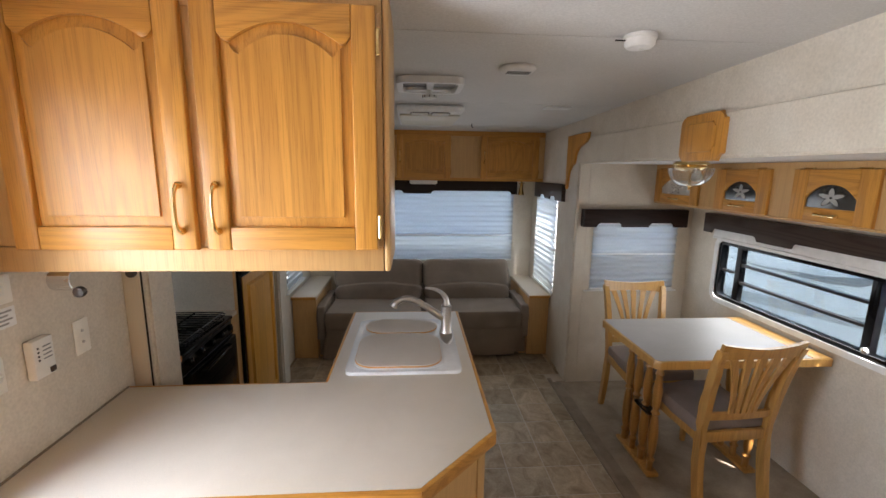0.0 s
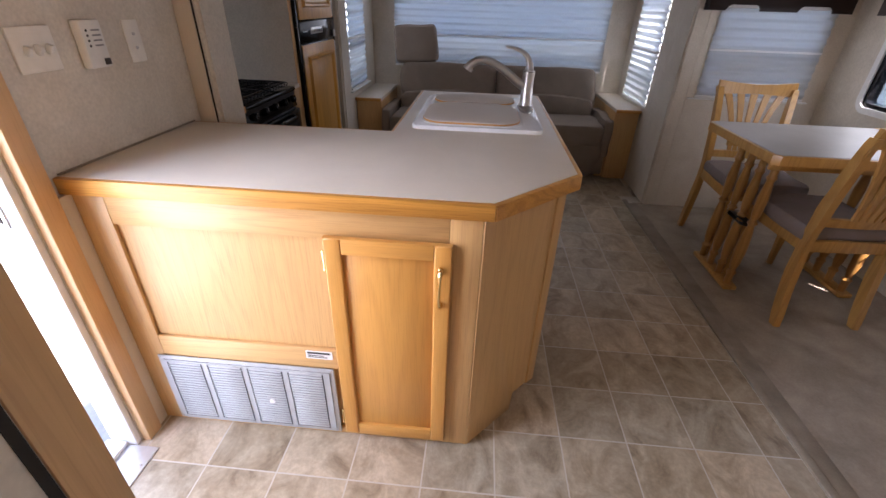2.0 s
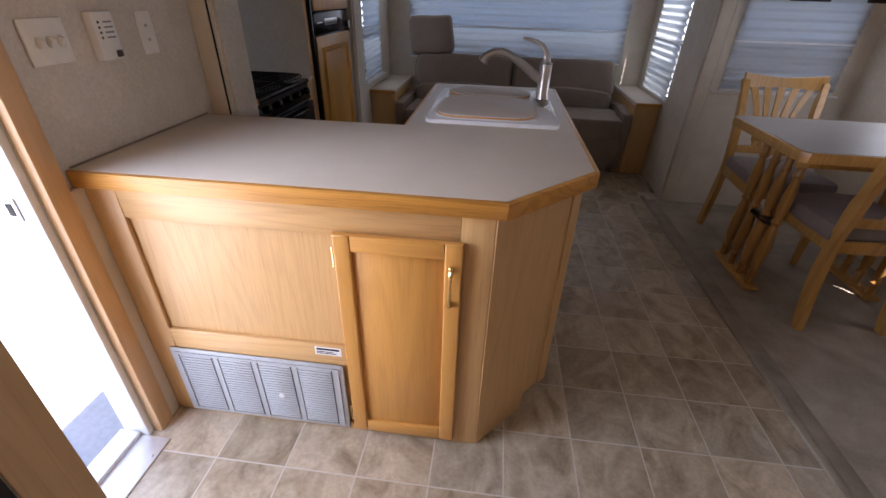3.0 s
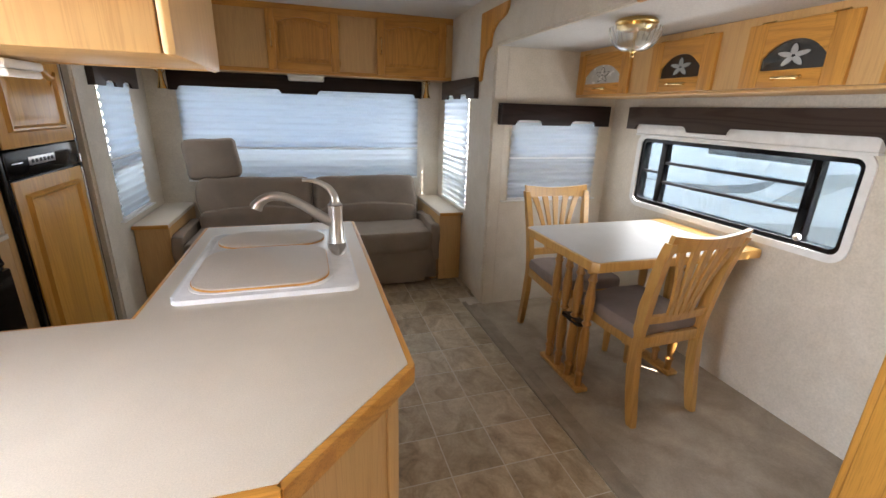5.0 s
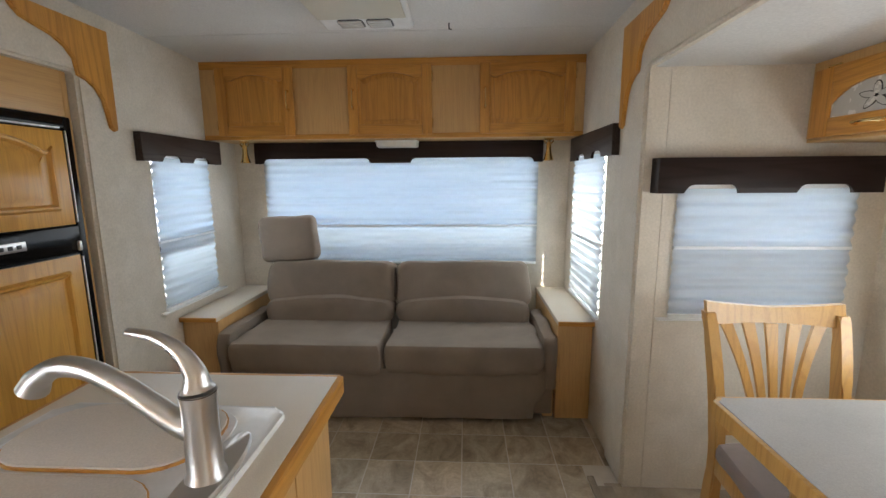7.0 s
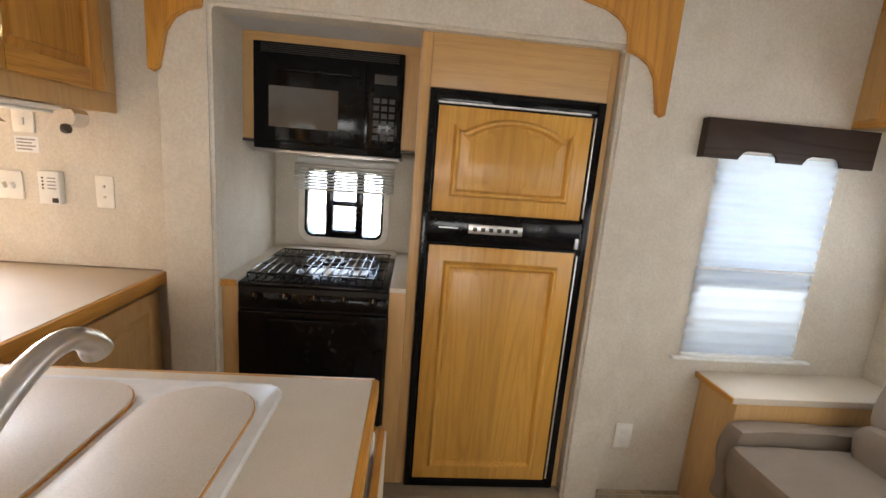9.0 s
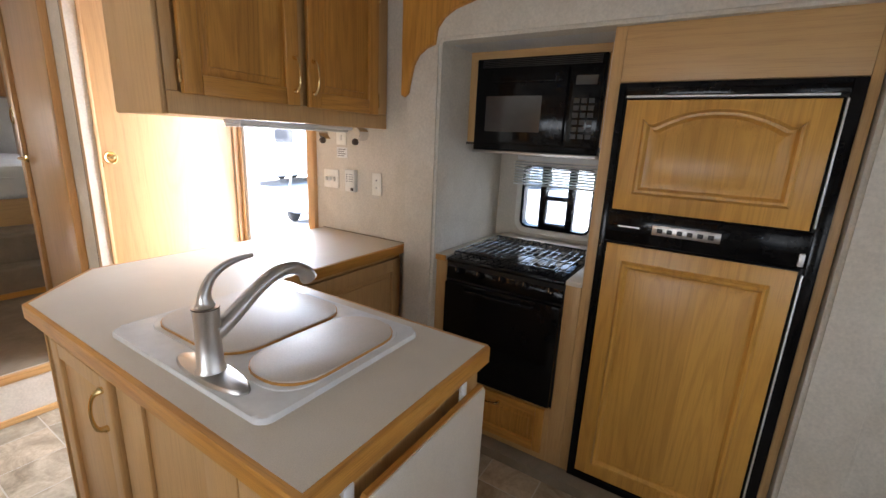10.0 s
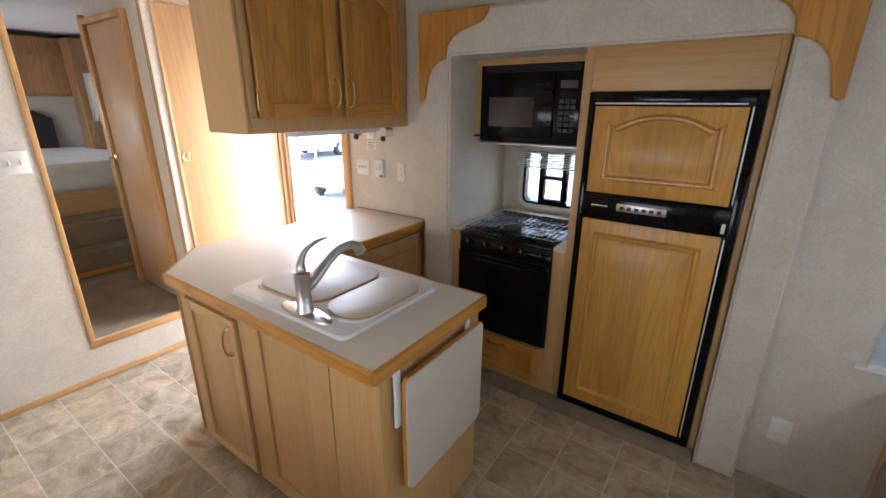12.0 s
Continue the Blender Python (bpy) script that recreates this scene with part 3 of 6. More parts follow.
strip("trim_entry", merge(merge(box(XL, XL + 0.028, ENTRY[1], ENTRY[1] + 0.056, 0, ENTRY[2] + 0.04, 0.004), box(XL, XL + 0.014, ENTRY[0] - 0.03, ENTRY[0], 0, ENTRY[2] + 0.04, 0.004)),
                          box(XL, XL + 0.014, ENTRY[0], ENTRY[1], ENTRY[2], ENTRY[2] + 0.04, 0.004)), DOORWOOD, "light oak casing round the entry opening")
entry = thing("door_1", (XL - 0.03, 1.2, 0), "open entry doorway with white metal jamb and aluminium threshold", "doorway", "", "structure")
part("jamb", box(XL - 0.09, XL - 0.002, ENTRY[1] - 0.022, ENTRY[1] - 0.001, 0, ENTRY[2] - 0.002, 0.003), WHITE_PAINT, entry)
part("jamb", box(XL - 0.09, XL - 0.002, ENTRY[0] + 0.001, ENTRY[0] + 0.022, 0, ENTRY[2] - 0.002, 0.003), WHITE_PAINT, entry)
part("threshold", merge(box(XL - 0.10, XL + 0.072, ENTRY[0] + 0.023, ENTRY[1] - 0.023, -0.004, 0.006, 0.003), box(XL - 0.10, XL - 0.03, ENTRY[0] + 0.023, ENTRY[1] - 0.023, 0.006, 0.022, 0.004)), ALU, entry, "aluminium threshold")
for k in range(4):
    part("screw", lathe([(0.005, 0.0), (0.004, 0.002), (0.0, 0.003)], pose(XL + 0.058, 0.96 + k * 0.15, 0.0062), 8), STEEL, entry)
for z in (0.80, 0.97):
    part("strike_plate", box(XL - 0.075, XL - 0.04, ENTRY[1] - 0.026, ENTRY[1] - 0.0225, z, z + 0.06, 0.002), STEEL, entry, "steel strike plate")
    part("strike_hole", box(XL - 0.066, XL - 0.050, ENTRY[1] - 0.0275, ENTRY[1] - 0.0262, z + 0.014, z + 0.046), DARK_GAP, entry)
step = thing("entry_step", (-1.15, 1.18, -0.8), "folding grey metal entry step outside the doorway", "step")
part("tread", box(-1.32, -0.98, 0.92, 1.44, -0.30, -0.27, 0.006), VENT_GREY, step)
for y in (0.94, 1.42):
    part("side_arm", tube([(-0.95, y, -0.12), (-1.28, y, -0.30), (-1.0, y, -0.78)], 0.014, 8), VENT_GREY, step)

# closed closet door in the front wall
closet = thing("door_2", (-0.44, YF, 0.06), "closed tan wooden closet door with a brass knob", "door", "", "structure")
part("leaf", box(-0.782, -0.078, YF - 0.035, YF - 0.004, 0.065, 2.10, 0.003), DOORWOOD, closet)
part("casing", merge(box(-0.812, -0.784, YF - 0.004, YF + 0.012, 0.0, 2.115, 0.004), merge(box(-0.078, -0.062, YF, YF + 0.010, 0.0, 2.115, 0.003), box(-0.784, -0.078, YF, YF + 0.010, 2.105, 2.115, 0.003))), DOORWOOD, closet)
part("knob", lathe([(0.031, 0), (0.031, 0.004), (0.027, 0.007), (0.021, 0.004), (0.017, 0.004), (0.015, 0.010), (0.008, 0.012), (0, 0.012)], pose(-0.120, YF - 0.003, 1.238, -90), 20), BRASS, closet, "brass knob")
part("latch_plate", box(-0.084, -0.0765, YF - 0.004, YF + 0.0025, 1.19, 1.22), BRASS, closet)
# bathroom door in the hall
bath = thing("door_3", (0.0, 0.33, HALL_Z), "closed tan wooden bathroom door with a brass lever", "door", "", "structure")
part("leaf", box(HX + 0.001, HX + 0.016, 0.045, 0.615, HALL_Z + 0.025, 2.03, 0.003), DOORWOOD, bath)
part("casing", merge(merge(box(HX + 0.001, 0.022, 0.0, 0.04, HALL_Z, 2.07, 0.004), box(HX + 0.001, 0.022, 0.62, 0.65, HALL_Z, 2.07, 0.004)), box(HX + 0.001, 0.022, 0.04, 0.62, 2.035, 2.07, 0.004)), TRIM_OAK, bath)
part("lever", merge(lathe([(0.024, 0), (0.022, 0.008), (0.009, 0.012), (0.009, 0.04)], pose(0.016, 0.09, 1.19, 0, 90), 14), tube([(0.052, 0.085, 1.19), (0.056, 0.13, 1.192), (0.052, 0.18, 1.186)], [0.008, 0.007, 0.006], 8)), BRASS, bath, "brass lever handle")


# ---- corner brackets and the plaque on the surrounds ----
BRACKET = [(0, 0), (0.41, 0), (0.40, -0.035), (0.37, -0.064), (0.32, -0.078), (0.26, -0.092), (0.21, -0.118), (0.178, -0.155), (0.168, -0.215), (0.125, -0.228), (0.088, -0.252), (0.062, -0.292), (0.048, -0.35), (0.036, -0.405), (0.016, -0.418), (0, -0.41)]


def bracket(x, out, y, z, sign):
    m = plane_frame((x, y, z), (0, 1, 0), (0, 0, 1)) if out > 0 else plane_frame((x, y, z), (0, 1, 0), (0, 0, 1))
    pts = [(sign * a, b) for a, b in BRACKET]
    if sign < 0:
        pts = pts[::-1]
    w = (0.0, 0.016) if out > 0 else (-0.016, 0.0)
    bm = prism(pts, m, *w)
    face = [e for e in bm.edges if all(abs(v.co.x - (x + out * 0.016)) < 1e-4 for v in e.verts)]
    bmesh.ops.bevel(bm, geom=face, offset=0.005, segments=3, affect="EDGES")
    solo("corner_bracket", bm, OAK, "scroll-cut oak corner bracket on the slide-out surround", "bracket", "corner brackets of the slide-outs")


bracket(-0.741, 1, 2.214, 1.994, 1)
bracket(-0.741, 1, 3.941, 1.996, -1)
bracket(1.499, -1, 4.03, 1.99, -1)


def plaque():
    th = thing("wall_plaque", (1.49, 2.42, 1.765), "octagonal carved oak plaque on the slide-out surround", "plaque")
    m = plane_frame((1.499, 2.42, 1.865), (0, -1, 0), (0, 0, 1))

    def notch(w, h, c):
        out = []
        for sx, sy, a0 in ((1, 1, 270), (-1, 1, 360), (-1, -1, 90), (1, -1, 180)):
            out += [(sx * w + c * math.cos(radians(a0 - 30 * k)), sy * h + c * math.sin(radians(a0 - 30 * k))) for k in range(4)]
        return out
    part("board", prism(notch(0.142, 0.10, 0.03), m, 0.0, 0.018, 0.006), OAK, th)
    part("raised_field", prism(notch(0.10, 0.062, 0.02), m, 0.018, 0.026, 0.006), OAK, th)


plaque()

# ---- kitchen peninsula ----
CT = 0.89


def outline(points, z0, z1, bevel=0.0, bm=None):
    return prism(points, Matrix(), z0, z1, bevel, bm)


counter = thing("countertop", (0.2, 2.3, 0.845), "beige laminate L-shaped countertop with oak edge and cut corner", "countertop")
TOP_PTS = [(-0.822, 1.598), (0.267, 1.598), (0.503, 1.838), (0.503, 3.018), (-0.081, 3.018), (-0.081, 2.179), (-0.822, 2.179)]
part("worktop", outline(TOP_PTS, 0.848, CT, 0.003), LAMINATE, counter)
EDGE_RUNS = [(0, 1, OAK_X), (1, 2, OAK_X), (2, 3, OAK_Y), (3, 4, OAK_X), (5, 4, OAK_Y), (5, 6, OAK_X)]
for i, j, mat in EDGE_RUNS:
    p, q = V((*TOP_PTS[i], 0)), V((*TOP_PTS[j], 0))
    if (i, j) == (5, 4):
        p, q = q, p
    d = (q - p).normalized()
    m = plane_frame(p + V((0, 0, 0.845)) - d * 0.004, d, (0, 0, 1))
    ln = (q - p).length + 0.008
    part("edge_band", prism([(0, 0), (ln, 0), (ln, 0.0435), (0, 0.0435)], m, 0.0, 0.014, 0.004), mat, counter, "oak edge band")

part("wall_joint", box(XL + 0.0005, XL + 0.007, 1.60, 2.178, CT + 0.0002, CT + 0.005, 0.001), STRIP, counter, "thin brown strip along the wall")

pen = thing("peninsula_cabinet", (0.0, 2.2, 0.0), "light oak kitchen peninsula cabinet with cut corner", "cabinet")
BODY = [(-0.822, 1.612), (0.236, 1.612), (0.468, 1.850), (0.468, 3.0), (-0.062, 3.0), (-0.062, 2.15), (-0.822, 2.15)]
part("body", outline(BODY, 0.07, 0.8455), VENEER, pen)
TOE = [(-0.80, 1.618), (0.230, 1.618), (0.375, 1.775), (0.40, 1.86), (0.40, 2.94), (-0.02, 2.94), (-0.02, 2.1), (-0.80, 2.1)]
part("plinth", outline(TOE, 0.001, 0.07), VENEER, pen)
# front frame with a recessed field
FY = 1.599
part("front_stile", box(-0.822, -0.725, FY, 1.612, 0.001, 0.845, 0.002), VENEER, pen)
part("end_filler", box(-0.8215, -0.806, 1.5565, 1.5985, 0.001, 0.8445, 0.001), PALE_WOOD, pen)
part("front_stile", box(0.165, 0.246, FY, 1.612, 0.001, 0.845, 0.002), VENEER, pen)
part("front_rail", box(-0.7245, 0.1645, FY, 1.612, 0.762, 0.845, 0.002), VENEER_X, pen)
part("front_rail", box(-0.7245, 0.1645, FY, 1.612, 0.302, 0.379, 0.002), VENEER_X, pen)
part("front_rail", box(-0.7245, 0.1645, FY, 1.612, 0.001, 0.03, 0.002), VENEER_X, pen)
# slanted corner panel, notched at its foot
m = plane_frame((0.246, 1.603, 0), (0.225, 0.245, 0), (0, 0, 1))
part("corner_panel", prism([(0, 0.001), (0.222, 0.001), (0.226, 0.083), (0.338, 0.083), (0.338, 0.845), (0, 0.845)], m, -0.004, 0.006, 0.002), VENEER, pen)
part("corner_stile", prism([(0.300, 0.084), (0.340, 0.084), (0.340, 0.845), (0.300, 0.845)], m, 0.006, 0.012, 0.002), VENEER, pen)
door = panel_door(pen, (-0.156, FY, 0.032), (1, 0, 0), (0, 0, 1), 0.330, 0.742, 0, 0.046, OAK_FLAT, False)
handle(door, (0.146, FY - 0.02, 0.705), (0.146, FY - 0.02, 0.595), (0, -1, 0))
for z in (0.70, 0.10):
    hinge(door, (-0.16, FY - 0.004, z), (0, -1, 0))
# aisle side
SX = 0.468
for a, b in ((1.862, 1.918), (2.302, 2.43), (2.69, 2.80), (2.805, 3.006)):
    part("side_stile", box(SX, SX + 0.010, a, b, 0.07, 0.845, 0.002), VENEER, pen)
for a, b in ((0.07, 0.14), (0.81, 0.845)):
    part("side_rail", box(SX, SX + 0.009, 2.43, 2.69, a, b), VENEER, pen)
door = panel_door(pen, (SX + 0.004, 1.925, 0.085), (0, 1, 0), (0, 0, 1), 0.368, 0.715, 0, 0.046, VENEER, False)
handle(door, (SX + 0.024, 2.262, 0.765), (SX + 0.024, 2.262, 0.655), (1, 0, 0))
# end with its flap
part("end_panel", box(-0.06, 0.476, 3.0, 3.012, 0.07, 0.845, 0.002), VENEER, pen)
for x in (0.10, 0.32):
    part("end_batten", box(x, x + 0.012, 3.0125, 3.0135, 0.08, 0.84), VENEER, pen)
# kitchen side doors
panel_door(pen, (-0.105, 2.152, 0.13), (-1, 0, 0), (0, 0, 1), 0.70, 0.69, 0, 0.062, VENEER)
part("kick_panel", box(-0.079, -0.066, 2.16, 2.98, 0.08, 0.84, 0.002), VENEER, pen)

flap = thing("counter_flap", (0.18, 3.05, 0.36), "hanging beige laminate drop leaf on white brackets", "drop leaf")
m = plane_frame((0.412, 3.042, 0.03), (-1, 0, 0), (0, 0, 1))
leaf_pts = [(0.0, 0.40), (0.02, 0.378), (0.408, 0.378), (0.432, 0.40), (0.434, 0.775), (0.424, 0.787), (0.012, 0.787), (0.0, 0.775)]
part("leaf", prism(leaf_pts, m, -0.004, 0.014, 0.003), LAMINATE, flap)
part("leaf_edge", prism([(0.0 - 0.003, 0.40), (0.02, 0.374), (0.408, 0.374), (0.4355, 0.40), (0.437, 0.775), (0.424, 0.791), (0.012, 0.791), (-0.003, 0.775)], m, -0.003, 0.010), OAK_X, flap, "worn oak edge")
for x in (0.425, 0.05):
    part("bracket_arm", merge(box(x - 0.012, x + 0.012, 3.026, 3.036, 0.66, 0.85, 0.003), box(x - 0.012, x + 0.010, 3.014, 3.026, 0.832, 0.85, 0.003)), WHITE_PAINT, flap, "white metal folding bracket")

# heater grille on the front of the peninsula
grille = thing("vent_grille", (-0.46, 1.59, 0.012), "grey painted metal return-air grille with four louvre banks", "vent")
part("plate", box(-0.746, -0.176, FY - 0.006, FY - 0.0005, 0.012, 0.302, 0.003), GRILLE_GREY, grille)
# Dark sheet whose colour paints the shade between the louvres.
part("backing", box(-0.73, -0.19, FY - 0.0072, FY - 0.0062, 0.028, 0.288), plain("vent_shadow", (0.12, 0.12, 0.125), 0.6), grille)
for b in range(4):
    x = -0.726 + b * 0.131
    for k in range(22):
        z = 0.0345 + k * 0.0113
        slat = box(x + 0.012, x + 0.120, FY - 0.0108, FY - 0.0074, z, z + 0.0084, 0.0014, 1)
        part("louvre", slat, GRILLE_GREY, grille)
for b in range(5):
    x = -0.726 + b * 0.131
    part("bank_divider", box(max(x - 0.0105, -0.732), min(x + 0.0115, -0.188), FY - 0.0098, FY - 0.0073, 0.028, 0.288, 0.001, 1), GRILLE_GREY, grille)
part("bank_edge", box(-0.7144, -0.2126, FY - 0.0097, FY - 0.0073, 0.2815, 0.288), GRILLE_GREY, grille)
# Small dark blocks painting the shade at the louvre ends.
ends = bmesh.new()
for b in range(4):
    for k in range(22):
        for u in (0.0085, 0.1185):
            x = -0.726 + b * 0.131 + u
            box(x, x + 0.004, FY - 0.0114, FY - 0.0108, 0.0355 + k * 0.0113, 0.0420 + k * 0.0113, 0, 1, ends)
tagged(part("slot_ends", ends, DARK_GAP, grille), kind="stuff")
part("latch", lathe([(0.010, 0.0), (0.009, 0.003), (0.004, 0.004), (0, 0.004)], pose(-0.395, FY - 0.0108, 0.142, 90), 16), SINK_WHITE, grille)
for x in (-0.738, -0.46, -0.184):
    for z in (0.02, 0.293):
        part("screw", lathe([(0.004, 0), (0.003, 0.002), (0, 0.0025)], pose(x, FY - 0.006, z, 90), 8), STEEL, grille)
lab = thing("warning_label", (-0.22, FY - 0.002, 0.342), "small white warning sticker with dark lines", "sticker")
part("paper", box(-0.258, -0.176, FY - 0.0018, FY - 0.0006, 0.340, 0.371), WHITE_PAINT, lab)
for z, a in ((0.36, 0.07), (0.352, 0.05), (0.346, 0.06)):
    part("line", box(-0.252, -0.252 + a, FY - 0.0026, FY - 0.0019, z, z + (0.007 if a > 0.065 else 0.0025)), DARK_GAP, lab)


# ---- sink and tap ----
def rounded(x0, x1, y0, y1, r, n=6):
    out = []
    for cx, cy, a0 in ((x1 - r, y1 - r, 0), (x0 + r, y1 - r, 90), (x0 + r, y0 + r, 180), (x1 - r, y0 + r, 270)):
        for k in range(n + 1):
            a = radians(a0 + 90 * k / n)
            out.append((cx + r * math.cos(a), cy + r * math.sin(a)))
    return out


sink = thing("kitchen_sink", (0.21, 2.54, CT), "white plastic double sink with two beige covers", "sink")
part("rim", outline(rounded(-0.028, 0.453, 2.232, 2.85, 0.03), CT - 0.003, CT + 0.014, 0.010), SINK_WHITE, sink)
part("bowl_ridge", outline(rounded(0.0, 0.385, 2.255, 2.83, 0.075), CT + 0.0135, CT + 0.017, 0.003), SINK_WHITE, sink)


def cover(x0, x1, y0, y1):
    pts = rounded(x0, x1, y0, y1, 0.085)
    return outline(pts, CT + 0.0175, CT + 0.026, 0.003)


part("cover", cover(0.004, 0.372, 2.262, 2.618), COVER, sink, "beige laminate sink cover")
part("cover", cover(0.012, 0.372, 2.637, 2.828), COVER, sink, "beige laminate sink cover")
part("cover_edge", outline(rounded(0.002, 0.374, 2.260, 2.620, 0.086), CT + 0.0165, CT + 0.0225), OAK_X, sink, "worn brown edge")
part("cover_edge", outline(rounded(0.010, 0.374, 2.635, 2.830, 0.086), CT + 0.0165, CT + 0.0225), OAK_X, sink, "worn brown edge")

tap = thing("kitchen_tap", (0.415, 2.63, CT + 0.014), "brushed steel single-lever kitchen tap on an oval plate", "tap")
TX, TY, TZ = 0.415, 2.63, CT + 0.014
part("deck_plate", moved(lathe([(0.125, 0), (0.125, 0.004), (0.118, 0.009), (0.06, 0.012), (0, 0.012)], Matrix(), 32), pose(TX, TY, TZ) @ Matrix.Diagonal((0.27, 1, 1, 1))), STEEL, tap)
part("body", lathe([(0.030, 0.008), (0.030, 0.014), (0.026, 0.02), (0.0245, 0.10), (0.0255, 0.135), (0.026, 0.15), (0.0, 0.15)], pose(TX, TY, TZ), 24), STEEL, tap)
sp = curve_points([(TX - 0.005, TY, TZ + 0.085), (TX - 0.045, TY, TZ + 0.105), (TX - 0.11, TY, TZ + 0.152), (TX - 0.165, TY, TZ + 0.180), (TX - 0.212, TY, TZ + 0.184), (TX - 0.246, TY, TZ + 0.166), (TX - 0.260, TY, TZ + 0.146)], 6)
nr = len(sp)
part("spout", tube(sp, [0.021 - 0.005 * min(1, k / 12) + 0.006 * max(0, (k - nr * 0.72) / (nr * 0.28)) for k in range(nr)], 16), STEEL, tap)
part("spout_joint", tube([sp[14], sp[14].lerp(sp[15], 0.15)], 0.0163, 16), STEEL, tap)
hd = curve_points([(TX, TY, TZ + 0.152), (TX - 0.002, TY, TZ + 0.18), (TX - 0.022, TY, TZ + 0.212), (TX - 0.06, TY + 0.004, TZ + 0.232), (TX - 0.105, TY + 0.008, TZ + 0.238)], 6)
nh = len(hd)
part("lever", tube(hd, [0.025 - 0.0185 * (k / (nh - 1)) ** 0.5 for k in range(nh)], 14, flat=0.75), STEEL, tap)
part("collar", lathe([(0.0262, 0.1475), (0.0262, 0.1495)], pose(TX, TY, TZ), 24), IRON, tap)


# ---- cabinet over the peninsula ----
def wall_cabinet():
    th = thing("wall_cabinet", (-0.31, 1.9, 1.437), "honey oak cabinet hung over the peninsula, doors both sides", "cabinet")
    x0, x1, y0, y1, z0 = -0.822, 0.188, 1.757, 2.052, 1.437
    part("body", box(x0, x1 - 0.02, y0 + 0.012, y1 - 0.012, z0 + 0.022, 2.14), VENEER, th)
    part("side_panel", box(x1 - 0.018, x1, y0 - 0.004, y1 + 0.004, z0, 2.14, 0.008), VENEER, th)
    part("bottom", box(x0, x1 - 0.019, y0 + 0.002, y1 - 0.002, z0 + 0.004, z0 + 0.02, 0.002), VENEER_X, th)
    for y, out in ((y0, -1), (y1, 1)):
        fr = box(x0, x1 - 0.0185, y - (0.003 if out < 0 else 0.009), y + (0.009 if out < 0 else 0.003), z0 + 0.002, z0 + 0.068, 0.003)
        for a, b in ((x0, -0.735), (-0.325, -0.262), (0.135, x1 - 0.0185)):
            fr = box(a, b, y - (0.003 if out < 0 else 0.009), y + (0.009 if out < 0 else 0.003), z0 + 0.069, 2.09, 0.002, 2, fr)
        fr = box(x0, x1 - 0.0185, y - (0.003 if out < 0 else 0.009), y + (0.009 if out < 0 else 0.003), 2.0905, 2.14, 0.002, 2, fr)
        part("face_frame", fr, VENEER, th)
    zd, h = 1.500, 0.602
    for a, b, hx, gx in ((-0.748, -0.306, -0.338, -0.752), (-0.281, 0.156, -0.249, 0.160)):
        d = panel_door(th, (a, 1.7535, zd), (1, 0, 0), (0, 0, 1), b - a, h, 0.052, 0.06)
        handle(d, (hx, 1.7335, 1.668), (hx, 1.7335, 1.550), (0, -1, 0))
        for z in (1.562, 2.02) if gx > 0 else ():
            hinge(d, (gx, 1.744, z), (0, -1, 0))
    for a, b, hx, gx in ((-0.742, -0.341, -0.362, -0.746), (-0.299, 0.128, -0.274, 0.134)):
        d = panel_door(th, (b, 2.0555, zd), (-1, 0, 0), (0, 0, 1), b - a, h, 0.052, 0.06)
        handle(d, (hx, 2.0755, 1.668), (hx, 2.0755, 1.550), (0, 1, 0))
        for z in (1.562, 2.0):
            hinge(d, (gx, 2.066, z), (0, 1, 0))


wall_cabinet()
lamp = thing("under_cabinet_light", (-0.3, 1.85, 1.40), "white under-cabinet fluorescent light fitting", "light fitting")
part("housing", box(-0.62, -0.075, 1.925, 2.03, 1.424, 1.4375, 0.004), WHITE_PAINT, lamp)
part("diffuser", box(-0.605, -0.09, 1.937, 2.018, 1.414, 1.4235, 0.004), WHITE, lamp)
part("end_cap", box(-0.089, -0.076, 1.931, 2.024, 1.412, 1.4238, 0.004), WHITE_PAINT, lamp)
roll = thing("towel_holder", (-0.65, 1.9, 1.33), "chrome and brown paper-towel holder under the cabinet", "towel holder")
for y, k in ((1.782, 1), (2.022, -1)):
    line = curve_points([(0, 0.012 * k, 1.4385), (0, -0.010 * k, 1.430), (0, -0.018 * k, 1.412), (0, -0.012 * k, 1.392), (0, 0.004 * k, 1.380)], 5)
    band = [(p.y, p.z) for p in line] + [(p.y + 0.0035 * k, p.z + 0.001) for p in reversed(line)]
    m = plane_frame((-0.712, y, 0), (0, 1, 0), (0, 0, 1))
    part("arm", prism(band if k > 0 else band[::-1], m, 0.0, 0.056), CHROME, roll, "chrome strap arm")
    part("knob", lathe([(0.0, -0.010), (0.014, -0.008), (0.016, 0.0), (0.014, 0.008), (0, 0.010)], pose(-0.654, y + k * 0.012, 1.374, 90), 14), IRON, roll, "dark brown end knob")


# ---- plates on the kitchen wall ----
def wall_plate(name, y0, y1, z0, z1, label, cat, thick=0.008, mat=None, x=XL, out=1):
    th = thing(name, (x, (y0 + y1) / 2, z0), label, cat)
    lo, hi = sorted((x + out * 0.0005, x + out * thick))
    part("plate", box(lo, hi, y0, y1, z0, z1, min(0.004, thick * 0.4)), mat or IVORY, th)
    return th


